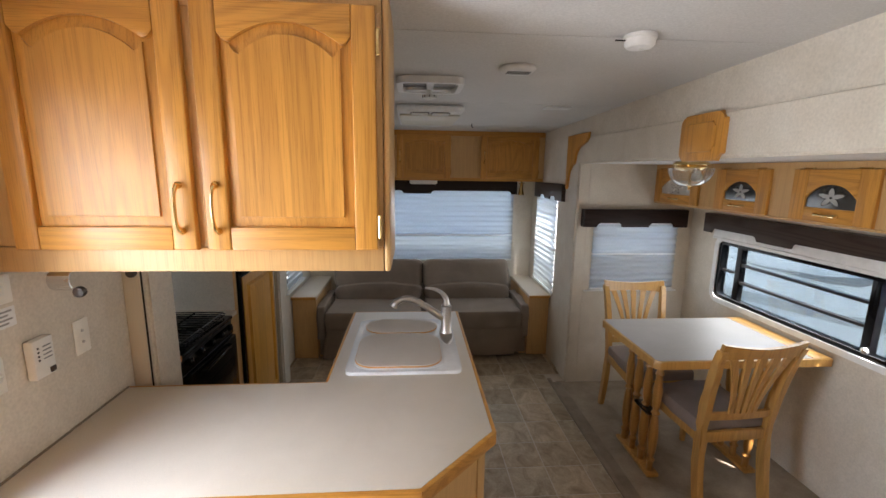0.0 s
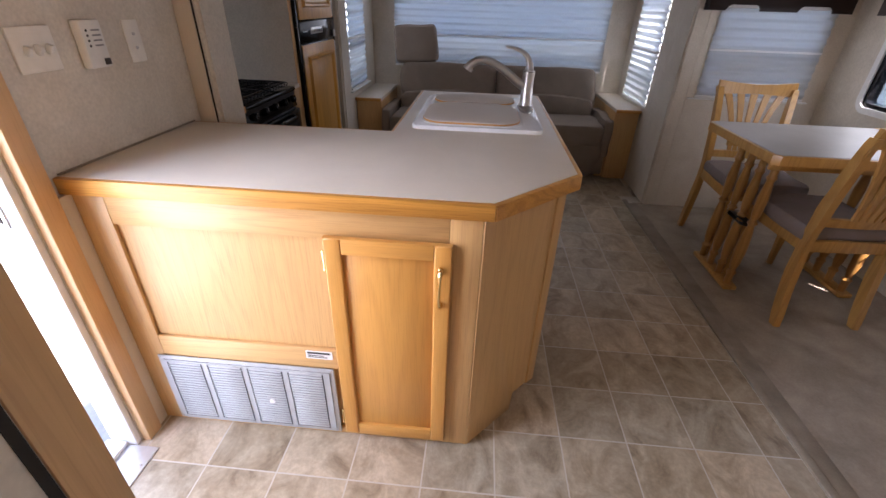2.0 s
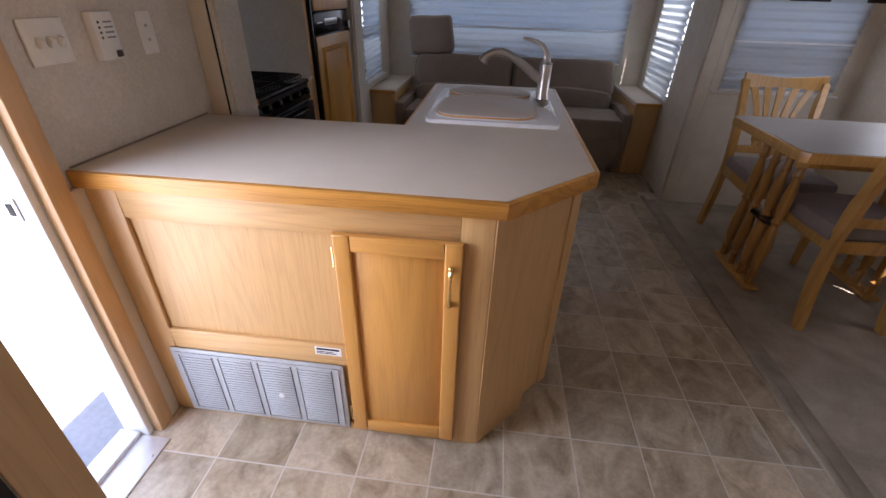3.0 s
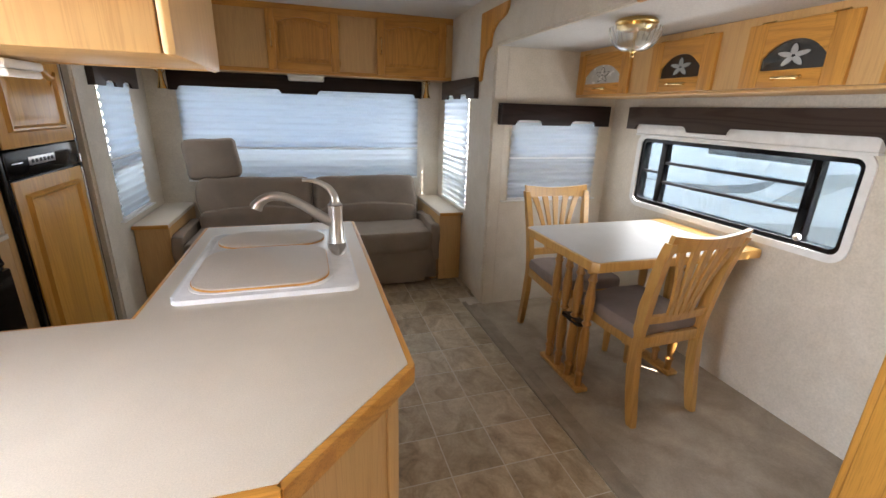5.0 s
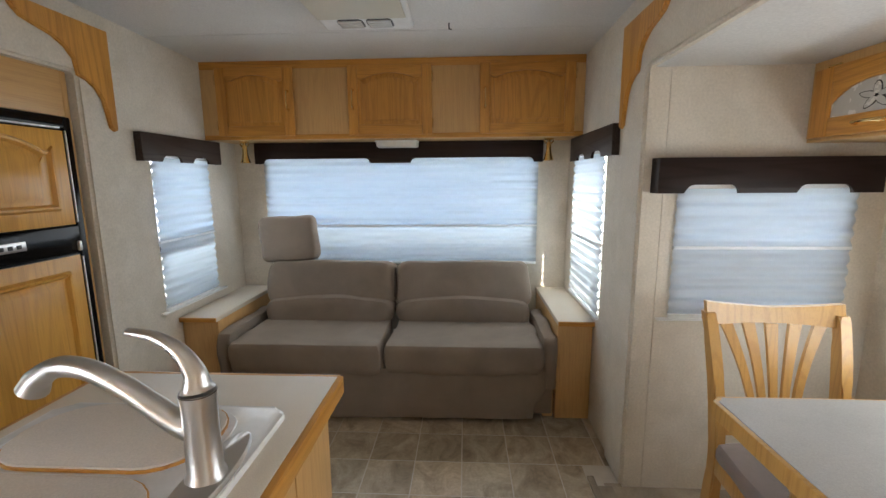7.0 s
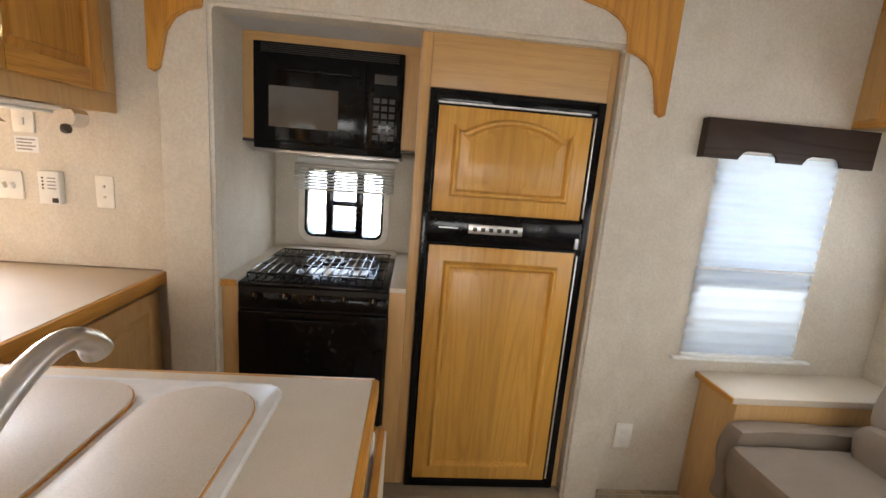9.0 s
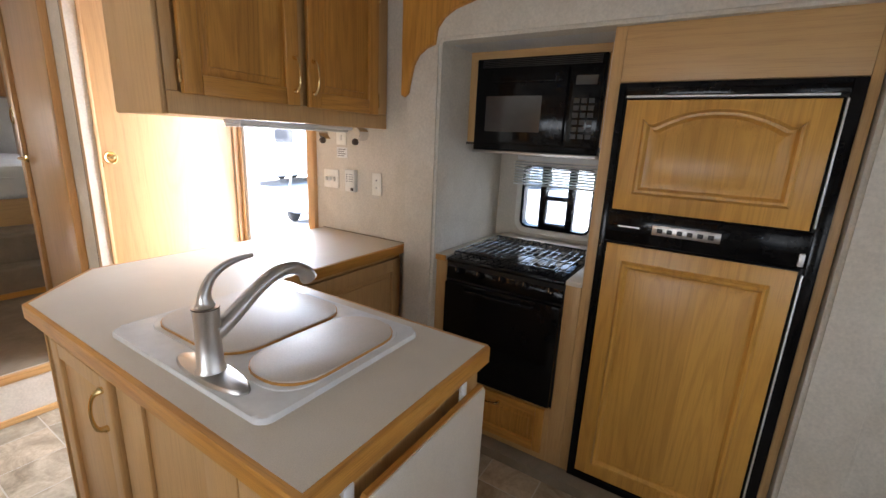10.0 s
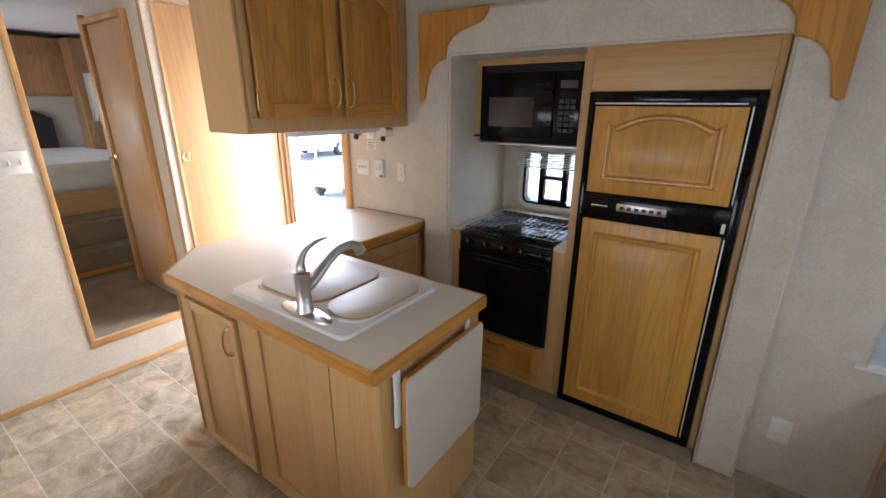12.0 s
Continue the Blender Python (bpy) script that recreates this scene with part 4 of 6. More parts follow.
sw = wall_plate("light_switch", 1.617, 1.728, 1.122, 1.220, "ivory three-gang light switch plate on the wall", "switch")
for k in range(3):
    y = 1.645 + k * 0.028
    part("toggle", moved(box(-0.004, 0.012, -0.005, 0.005, -0.011, 0.011, 0.002), pose(XL + 0.011, y, 1.172, 0, 25)), WHITE, sw)
mon = wall_plate("monitor_panel", 1.793, 1.862, 1.115, 1.229, "white tank monitor panel with small lights and a rocker switch", "control panel", 0.026, WHITE)
for k in range(4):
    part("lamp_dot", lathe([(0.0035, 0), (0.003, 0.001)], pose(XL + 0.026, 1.809, 1.205 - k * 0.012, 0, 90), 8), DARK_GAP, mon)
    part("text_bar", box(XL + 0.0258, XL + 0.0265, 1.824, 1.852, 1.203 - k * 0.012, 1.207 - k * 0.012), plain("grey_print", (0.25, 0.25, 0.25), 0.6), mon)
part("rocker", box(XL + 0.0255, XL + 0.030, 1.838, 1.856, 1.121, 1.137, 0.001), IRON, mon, "dark brown rocker switch")
out1 = wall_plate("wall_outlet", 1.966, 2.027, 1.111, 1.224, "ivory telephone and cable outlet plate", "outlet", 0.006)
for z in (1.150, 1.187):
    part("socket", lathe([(0.005, 0), (0.004, 0.004), (0, 0.004)], pose(XL + 0.006, 1.996, z, 0, 90), 8), STEEL, out1)
sw2 = wall_plate("furnace_switch", 1.715, 1.785, 1.352, 1.428, "small ivory wall switch above a notice", "switch", 0.008)
part("toggle", box(XL + 0.008, XL + 0.014, 1.742, 1.757, 1.377, 1.402, 0.002), WHITE, sw2)
note = thing("wall_notice", (XL, 1.75, 1.286), "white paper notice with lines of dark print", "notice")
part("paper", box(XL + 0.0004, XL + 0.0014, 1.712, 1.790, 1.286, 1.340), WHITE_PAINT, note)
for k in range(4):
    part("text_bar", box(XL + 0.0015, XL + 0.0022, 1.719, 1.780 - 0.012 * (k % 2), 1.327 - k * 0.011, 1.332 - k * 0.011), plain("faded_print", (0.3, 0.29, 0.28), 0.6), note)
out2 = wall_plate("wall_outlet", 4.012, 4.088, 0.215, 0.33, "ivory power outlet plate low on the wall", "outlet", 0.008)
for z in (0.25, 0.295):
    part("socket", box(XL + 0.008, XL + 0.0095, 4.035, 4.065, z - 0.012, z + 0.012, 0.001), WHITE, out2)
sw3 = thing("light_switch", (0.66, YF, 1.24), "ivory two-gang light switch plate beside the hall doorway", "switch")
part("plate", box(0.622, 0.742, YF + 0.0005, YF + 0.009, 1.225, 1.335, 0.003), IVORY, sw3)
for k in range(2):
    part("toggle", box(0.648 + k * 0.045, 0.658 + k * 0.045, YF + 0.009, YF + 0.018, 1.268, 1.292, 0.002), WHITE, sw3)


# ---- kitchen slide-out: stove, microwave, refrigerator ----
KF = -0.783   # the front plane of the built-in units
stove = thing("gas_range", (-1.05, 2.74, 0.3), "black gas range with wire grates and oven door", "stove")
part("oven_body", box(-1.30, KF - 0.004, 2.462, 3.014, 0.31, 0.862), BLACK_MATT, stove)
part("oven_door", box(KF - 0.004, KF + 0.022, 2.466, 3.01, 0.315, 0.775, 0.008), BLACK, stove)
part("oven_window", box(KF + 0.0222, KF + 0.0236, 2.54, 2.936, 0.42, 0.66, 0.0005), BLACK, stove)
part("oven_handle", tube([(KF + 0.022, 2.58, 0.752), (KF + 0.045, 2.59, 0.752), (KF + 0.045, 2.89, 0.752), (KF + 0.022, 2.9, 0.752)], 0.008, 10), BLACK, stove)
part("control_panel", moved(box(-0.02, 0.014, 2.464, 3.012, 0.0, 0.085, 0.006), pose(KF - 0.004, 0, 0.782, 0, -14)), BLACK, stove)
for k in range(5):
    kn = lathe([(0.017, 0), (0.017, 0.008), (0.014, 0.02), (0.006, 0.022), (0, 0.022)], pose(KF + 0.004, 2.525 + k * 0.108, 0.828, 0, 76), 14)
    part("knob", kn, BLACK, stove)
    part("knob_mark", box(KF + 0.018, KF + 0.026, 2.523 + k * 0.108, 2.527 + k * 0.108, 0.832, 0.848), CHROME, stove, "silver pointer")
part("cooktop", box(-1.30, KF + 0.008, 2.462, 3.014, 0.862, 0.883, 0.008), BLACK, stove)
for x, y, r in ((-0.92, 2.6, 0.045), (-0.92, 2.88, 0.045), (-1.16, 2.74, 0.04)):
    part("burner", lathe([(r + 0.02, 0), (r + 0.02, 0.006), (r, 0.008), (r * 0.9, 0.018), (0, 0.018)], pose(x, y, 0.883), 20), plain("burner_enamel", (0.02, 0.02, 0.021), 0.3), stove)
for half in range(2):
    g = None
    y0 = 2.475 + half * 0.268
    for k in range(8):
        y = y0 + 0.012 + k * 0.033
        g = tube(curve_points([(-1.28, y, 0.888), (-1.272, y, 0.906), (-1.04, y, 0.908), (-0.822, y, 0.906), (-0.812, y, 0.888)], 3), 0.0030, 6, g)
    for x in (-1.27, -1.12, -0.97, -0.82):
        g = tube([(x, y0 + 0.006, 0.905), (x, y0 + 0.25, 0.905)], 0.004, 6, g)
    part("grate", g, BLACK, stove, "black wire grate")
base = thing("stove_base_cabinet", (-1.0, 2.74, 0.045), "light oak stove surround with a drawer below", "cabinet")
part("stile", box(KX + 0.02, KF, KYF + 0.002, 2.46, 0.046, 0.868, 0.002), VENEER, base)
part("stile", box(KX + 0.02, KF, 3.016, 3.078, 0.046, 0.868, 0.002), VENEER, base)
part("side_top", box(KX + 0.004, KF + 0.006, KYF + 0.001, 2.46, 0.8685, 0.888, 0.003), LAMINATE, base)
part("side_top", box(KX + 0.004, KF + 0.006, 3.016, 3.078, 0.8685, 0.888, 0.003), LAMINATE, base)
part("back_ledge", box(KX + 0.003, -1.302, 2.4605, 3.0155, 0.8685, 0.90, 0.003), LAMINATE, base)
part("top_edge", box(KF + 0.0062, KF + 0.012, KYF + 0.001, 2.46, 0.862, 0.888, 0.002), OAK, base)
part("bottom_panel", box(KX + 0.02, KF, 2.4605, 3.0155, 0.046, 0.308), VENEER, base)
dr = panel_door(base, (KF + 0.001, 2.48, 0.085), (0, 1, 0), (0, 0, 1), 0.515, 0.215, 0, 0.04, OAK, True, "drawer_front")
handle(dr, (KF + 0.021, 2.685, 0.262), (KF + 0.021, 2.785, 0.262), (1, 0, 0))

mw = thing("microwave_oven", (-1.18, 2.736, 1.36), "black built-in microwave oven above the stove", "microwave")
MX = -0.992
part("body", box(KX + 0.002, MX - 0.012, 2.451, 3.016, 1.372, 1.757), BLACK_MATT, mw)
part("front_frame", box(MX - 0.012, MX + 0.002, 2.446, 3.018, 1.366, 1.760, 0.006), BLACK, mw)
part("door", box(MX + 0.002, MX + 0.020, 2.458, 2.874, 1.395, 1.715, 0.006), BLACK, mw)
part("window", box(MX + 0.0202, MX + 0.0215, 2.511, 2.771, 1.45, 1.60), DARKGLASS, mw)
part("door_bar", box(MX + 0.0202, MX + 0.028, 2.536, 2.856, 1.655, 1.664, 0.003), BLACK, mw)
part("keypad", box(MX + 0.002, MX + 0.015, 2.882, 3.01, 1.395, 1.715, 0.004), BLACK, mw)
part("display", box(MX + 0.0152, MX + 0.0165, 2.906, 2.991, 1.64, 1.675), DARKGLASS, mw)
for r in range(6):
    for c in range(3):
        part("key", box(MX + 0.0152, MX + 0.0168, 2.906 + c * 0.03, 2.928 + c * 0.03, 1.43 + r * 0.028, 1.448 + r * 0.028), plain("key_print", (0.035, 0.035, 0.037), 0.4), mw)
for k in range(5):
    part("vent_slot", box(MX + 0.002, MX + 0.006, 2.476, 2.996, 1.722 + k * 0.007, 1.725 + k * 0.007), BLACK_MATT, mw)
part("hood_underside", box(KX + 0.01, MX + 0.012, 2.446, 3.018, 1.352, 1.3655, 0.004), STEEL, mw)
mwc = thing("microwave_cabinet", (-1.2, 2.736, 1.36), "light oak surround of the microwave", "cabinet")
part("top_panel", box(KX + 0.002, MX - 0.014, KYF + 0.002, 3.076, 1.761, KZ - 0.001), VENEER_Y, mwc)
part("side_strip", box(KX + 0.002, MX - 0.014, KYF + 0.002, 2.445, 1.40, 1.7605), VENEER, mwc)
part("side_strip", box(KX + 0.002, MX - 0.014, 3.0195, 3.076, 1.40, 1.7605), VENEER, mwc)
part("ledge", box(KX + 0.002, MX - 0.002, KYF + 0.002, 2.445, 1.388, 1.3995, 0.002), IRON, mwc)
part("ledge", box(KX + 0.002, MX - 0.002, 3.0195, 3.076, 1.388, 1.3995, 0.002), IRON, mwc)

fcab = thing("refrigerator_cabinet", (-1.0, 3.42, 0.045), "light oak built-in refrigerator enclosure", "cabinet")
part("side", box(KX + 0.02, KF, 3.0785, 3.116, 0.046, KZ - 0.001, 0.002), VENEER, fcab)
part("side", box(KX + 0.02, KF, 3.746, KYR - 0.001, 0.046, KZ - 0.001, 0.002), VENEER, fcab)
part("side_lining", box(KX + 0.022, KF - 0.003, 3.0766, 3.0784, 0.889, 1.76), WALLPAPER, fcab, "beige papered lining")
part("top_panel", box(KX + 0.02, KF, 3.1165, 3.7455, 1.617, KZ - 0.001, 0.002), VENEER_Y, fcab)
fr = thing("refrigerator", (-1.0, 3.43, 0.05), "built-in two-door refrigerator with oak panels and black trim", "refrigerator")
part("body", box(-1.33, KF - 0.002, 3.118, 3.744, 0.047, 1.614), BLACK_MATT, fr)
FX = KF
trim = box(FX, FX + 0.018, 3.118, 3.14, 0.05, 1.613, 0.003)
trim = box(FX, FX + 0.018, 3.712, 3.743, 0.05, 1.613, 0.003, 2, trim)
trim = box(FX, FX + 0.018, 3.1405, 3.7115, 1.572, 1.613, 0.003, 2, trim)
trim = box(FX, FX + 0.018, 3.1405, 3.7115, 0.05, 0.085, 0.003, 2, trim)
part("black_trim", trim, BLACK, fr)
part("top_strip", box(FX + 0.012, FX + 0.024, 3.146, 3.69, 1.566, 1.5725, 0.002), ALU, fr, "aluminium strip")
part("edge_strip", box(FX + 0.0185, FX + 0.026, 3.706, 3.7115, 0.10, 1.06, 0.002), ALU, fr, "aluminium door edge")
part("edge_strip", box(FX + 0.0185, FX + 0.026, 3.706, 3.7115, 1.20, 1.56, 0.002), ALU, fr, "aluminium door edge")
part("control_strip", box(FX, FX + 0.022, 3.1405, 3.7115, 1.078, 1.186, 0.004), BLACK, fr)
part("control_plate", box(FX + 0.0222, FX + 0.025, 3.29, 3.49, 1.118, 1.152, 0.002), STEEL, fr, "silver control plate")
for k in range(6):
    part("button", box(FX + 0.025, FX + 0.027, 3.305 + k * 0.03, 3.322 + k * 0.03, 1.127, 1.142, 0.001), BLACK_MATT, fr)
part("name_bar", box(FX + 0.0222, FX + 0.0235, 3.18, 3.25, 1.132, 1.137), ALU, fr)
for y in (3.69,):
    part("door_catch", box(FX + 0.022, FX + 0.034, y, y + 0.014, 1.085, 1.125, 0.003), ALU, fr)
d = part("freezer_door", box(FX + 0.002, FX + 0.018, 3.143, 3.704, 1.188, 1.562, 0.003), BLACK, fr)
ORG[d] = ORG[fr]


def fridge_panel(z0, z1, rise):
    y0, w, h = 3.15, 0.548, z1 - z0
    m = plane_frame((FX + 0.018, y0, z0), (0, 1, 0), (0, 0, 1))
    bm = prism([(0, 0), (w, 0), (w, h), (0, h)], m, 0.0, 0.006, 0.002)
    pan = part("wood_panel", bm, OAK_FRIDGE, fr, "oak veneer door panel")
    rail = 0.075
    g = bmesh.new()

    def loop(dd, z):
        t = arch_line(rail + dd, w - rail - dd, h - rail * 0.62 - dd, rise, 24) if rise else [(w - rail - dd, h - rail - dd), (rail + dd, h - rail - dd)]
        return [g.verts.new((a, b, z)) for a, b in [(rail + dd, rail + dd), (w - rail - dd, rail + dd)] + t]
    lv = [loop(-0.018, 0.0062), loop(-0.009, 0.021), loop(-0.001, 0.020), loop(0.008, 0.0064), loop(0.014, 0.0064), loop(0.036, 0.015)]
    for a, b in zip(lv, lv[1:]):
        for k in range(len(a)):
            k2 = (k + 1) % len(a)
            g.faces.new((a[k], a[k2], b[k2], b[k]))
    g.faces.new(lv[-1])
    moved(g, m)
    part("panel_moulding", g, OAK_FRIDGE, pan)


fridge_panel(1.192, 1.558, 0.055)
part("lower_door", box(FX + 0.002, FX + 0.018, 3.143, 3.704, 0.088, 1.074, 0.003), BLACK, fr)
fridge_panel(0.094, 1.068, 0)


# ---- windows ----
def frame_ring(u0, u1, v0, v1, r, t, m, w0, w1, bm=None):
    """A ring with rounded corners, t wide, in the plane of m."""
    a, b = rounded(u0, u1, v0, v1, r), rounded(u0 + t, u1 - t, v0 + t, v1 - t, max(0.004, r - t))
    made = bmesh.new()
    loops = [[made.verts.new((p[0], p[1], w)) for p in pts] for pts, w in ((a, w0), (a, w1), (b, w1), (b, w0))]
    n = len(a)
    for k in range(4):
        p, q = loops[k], loops[(k + 1) % 4]
        for i in range(n):
            made.faces.new((p[i], p[(i + 1) % n], q[(i + 1) % n], q[i]))
    moved(made, m)
    return merge(bm, made)


def pane(parent, m, u0, u1, v0, v1, w, mat=None):
    ob = part("pane", prism([(u0, v0), (u1, v0), (u1, v1), (u0, v1)], m, w, w + 0.003), mat or GLASS, parent)
    ob.visible_shadow = False
    return ob


def plain_window(name, m, w, h, depth, bars=(), cols=()):
    """A white framed window set in the wall; m: its lower corner, the normal into the room."""
    th = thing(name, m.translation, "white framed window behind a closed pleated shade", "window", "", "structure")
    part("window_frame", frame_ring(-0.002, w + 0.002, -0.002, h + 0.002, 0.05, 0.02, m, -depth - 0.015, -depth + 0.012), WHITE_PAINT, th)
    for v in bars:
        part("sash_bar", prism([(0.03, v), (w - 0.03, v), (w - 0.03, v + 0.016), (0.03, v + 0.016)], m, -depth - 0.01, -depth + 0.008), WHITE_PAINT, th)
    for u in cols:
        part("mullion", prism([(u, 0.03), (u + 0.02, 0.03), (u + 0.02, bars[0] if bars else h - 0.03), (u, bars[0] if bars else h - 0.03)], m, -depth - 0.01, -depth + 0.008), WHITE_PAINT, th)
    if bars:
        part("insect_screen", prism([(0.02, 0.02), (w - 0.02, 0.02), (w - 0.02, bars[0]), (0.02, bars[0])], m, -depth + 0.014, -depth + 0.016), SCREEN, th)
    pane(th, m, 0.018, w - 0.018, 0.018, h - 0.018, -depth - 0.003)
    return th


def pleated_shade(m, w, h, label, pitch=0.052, amp=0.013, split=None):
    """A pleated cloth shade that hangs in the plane of m, with head, middle and foot rails."""
    th = thing("pleated_blind", m.translation, label, "blind", "pleated blinds")
    bm = bmesh.new()
    n = max(4, round(h / pitch))
    rows = []
    for k in range(n * 6 + 1):
        v = h * k / (n * 6)
        z = amp * (0.5 - 0.5 * math.cos(2 * math.pi * k / 6)) ** 0.8
        rows.append([bm.verts.new((u, v, z)) for u in (0.0, w * 0.25, w * 0.5, w * 0.75, w)])
    low = bmesh.new()
    for i, (a, b) in enumerate(zip(rows, rows[1:])):
        for k in range(4):
            if split and h * i / (n * 6) < split:
                low.faces.new([low.verts.new(v.co) for v in (a[k], a[k + 1], b[k + 1], b[k])])
            else:
                bm.faces.new((a[k], a[k + 1], b[k + 1], b[k]))
    bmesh.ops.delete(bm, geom=[v for v in bm.verts if not v.link_faces], context="VERTS")
    moved(bm, m)
    part("pleats", bm, SHADE, th, angle=70)
    if split:
        bmesh.ops.remove_doubles(low, verts=low.verts, dist=0.0002)
        part("sheer_pleats", moved(low, m), SHEER, th, "sheer lower cloth", angle=70)
    else:
        low.free()
    part("foot_rail", prism([(0, -0.014), (w, -0.014), (w, 0.0), (0, 0.0)], m, 0.0, 0.016, 0.002), WHITE_PAINT, th)
    part("head_rail", prism([(0, h), (w, h), (w, h + 0.02), (0, h + 0.02)], m, 0.0, 0.018, 0.002), WHITE_PAINT, th)
    if split:
        part("middle_rail", prism([(0, split), (w, split), (w, split + 0.012), (0, split + 0.012)], m, 0.0, 0.0155, 0.002), WHITE_PAINT, th)
    return th


def valance(m, w, h, mat, label, bumps, reach=0.070):
    """A dark wooden window valance: a scalloped front board with returns at the ends. bumps: (from, to) of the raised parts of its lower edge."""
    th = thing("window_valance", m.translation, label, "valance", "window valances")
    pts = [(0, 0)]
    for a, b in bumps:
        r = min(0.035, h * 0.3)
        pts += [(a, 0.0)] + [(a + r * (1 - math.cos(t)), r * math.sin(t)) for t in (0.4, 0.8, 1.2, 1.57)]
        pts += [(b - r * (1 - math.cos(t)), r * math.sin(t)) for t in (1.57, 1.2, 0.8, 0.4)] + [(b, 0.0)]
    pts += [(w, 0), (w, h), (0, h)]
    part("front_board", prism(pts, m, reach - 0.015, reach, 0.003), mat, th)
    part("top_board", prism([(0, h - 0.012), (w, h - 0.012), (w, h - 0.0005), (0, h - 0.0005)], m, 0.001, reach - 0.0152), mat, th)
    for u in (0.0, w - 0.012):
        part("end_board", prism([(u, 0), (u + 0.012, 0), (u + 0.012, h - 0.0125), (u, h - 0.0125)], m, 0.001, reach - 0.0152), mat, th)


# rear window
m = plane_frame((-0.60, YR, 0.76), (1, 0, 0), (0, 0, 1))
plain_window("window_1", m, 1.90, 0.76, 0.05, (0.26,), (0.45, 1.40))
m = plane_frame((-0.615, YR - 0.002, 0.775), (1, 0, 0), (0, 0, 1))
pleated_shade(m, 1.93, 0.735, "white pleated shade, lowered over the rear window", split=0.255)
m = plane_frame((-0.65, YR, 1.472), (1, 0, 0), (0, 0, 1))
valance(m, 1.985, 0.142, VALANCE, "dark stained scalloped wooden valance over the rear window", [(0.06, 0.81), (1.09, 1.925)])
# side windows by the sofa
m = plane_frame((XL, LWIN[0], LWIN[2]), (0, 1, 0), (0, 0, 1))
plain_window("window_2", m, LWIN[1] - LWIN[0], LWIN[3] - LWIN[2], 0.05, (0.37,), (0.14, 0.33))
m = plane_frame((XL + 0.002, LWIN[0] - 0.01, LWIN[2] + 0.01), (0, 1, 0), (0, 0, 1))
pleated_shade(m, 0.50, 0.815, "white pleated shade, lowered beside the sofa", split=0.36)
m = plane_frame((XL, 4.145, 1.462), (0, 1, 0), (0, 0, 1))
valance(m, 0.69, 0.143, VALANCE_Y_SHEEN, "dark stained scalloped wooden valance over a side window", [(0.14, 0.30), (0.40, 0.56)], 0.04)
m = plane_frame((XR, RWIN[1], RWIN[2]), (0, -1, 0), (0, 0, 1))
plain_window("window_3", m, RWIN[1] - RWIN[0], RWIN[3] - RWIN[2], 0.05, (0.37,), (0.2, 0.4))
m = plane_frame((XR - 0.002, RWIN[1] + 0.005, RWIN[2] + 0.01), (0, -1, 0), (0, 0, 1))
pleated_shade(m, 0.61, 0.86, "white pleated shade, lowered beside the sofa", split=0.38)
m = plane_frame((XR, 4.90, 1.466), (0, -1, 0), (0, 0, 1))
valance(m, 0.79, 0.143, VALANCE_Y_SHEEN, "dark stained scalloped wooden valance over a side window", [(0.16, 0.33), (0.46, 0.63)], 0.036)
# window at the end of the dinette slide-out
m = plane_frame((SWIN[0], DYR, SWIN[2]), (1, 0, 0), (0, 0, 1))
plain_window("window_4", m, SWIN[1] - SWIN[0], SWIN[3] - SWIN[2], 0.045, (0.26,))
m = plane_frame((1.645, DYR - 0.002, 0.808), (1, 0, 0), (0, 0, 1))
pleated_shade(m, 0.68, 0.51, "white pleated shade, lowered behind the dinette chair", split=0.27)
m = plane_frame((1.543, DYR, 1.302), (1, 0, 0), (0, 0, 1))
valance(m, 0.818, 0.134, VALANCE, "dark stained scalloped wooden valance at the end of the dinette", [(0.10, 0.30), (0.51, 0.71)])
struct("trim_window_sill", box(1.60, 2.36, DYR - 0.02, DYR - 0.0005, 0.782, 0.792, 0.002), WHITE_PAINT, "white sill strip", "trim")
struct("trim_window_sill_west", box(XL + 0.0005, XL + 0.03, 4.19, 4.80, 0.645, 0.655, 0.002), WHITE_PAINT, "white sill strip", "trim")
# clear window beside the table
m = plane_frame((DX, DWIN[1], DWIN[2]), (0, -1, 0), (0, 0, 1))
W5, H5 = DWIN[1] - DWIN[0], DWIN[3] - DWIN[2]
w5 = thing("window_5", (DX, 2.84, DWIN[2]), "black framed louvre window with white trim ring, uncovered", "window", "", "structure")
part("trim_ring", frame_ring(-0.03, W5 + 0.03, -0.03, H5 + 0.03, 0.075, 0.034, m, 0.0006, 0.012), WHITE_PAINT, w5, "white trim ring")
part("window_frame", frame_ring(-0.001, W5 + 0.001, -0.001, H5 + 0.001, 0.05, 0.028, m, -0.06, -0.002), BLACK, w5)
for u in (0.165, 1.03):
    part("mullion", prism([(u, 0.026), (u + 0.045, 0.026), (u + 0.045, H5 - 0.026), (u, H5 - 0.026)], m, -0.05, -0.008, 0.003), BLACK, w5)
for v in (0.145, 0.265):
    part("louvre_bar", prism([(0.21, v), (1.03, v), (1.03, v + 0.016), (0.21, v + 0.016)], m, -0.045, -0.012, 0.003), BLACK_MATT, w5)
part("side_bar", prism([(0.03, 0.2), (0.165, 0.2), (0.165, 0.214), (0.03, 0.214)], m, -0.045, -0.02), BLACK_MATT, w5)
part("crank", merge(lathe([(0.016, 0), (0.016, 0.012), (0.008, 0.018), (0, 0.018)], pose(DX - 0.004, DWIN[0] + 0.175, DWIN[2] + 0.045, 0, -90), 12), tube([(DX - 0.02, DWIN[0] + 0.175, DWIN[2] + 0.045), (DX - 0.028, DWIN[0] + 0.16, DWIN[2] + 0.06)], 0.005, 8)), STEEL, w5, "steel window crank")
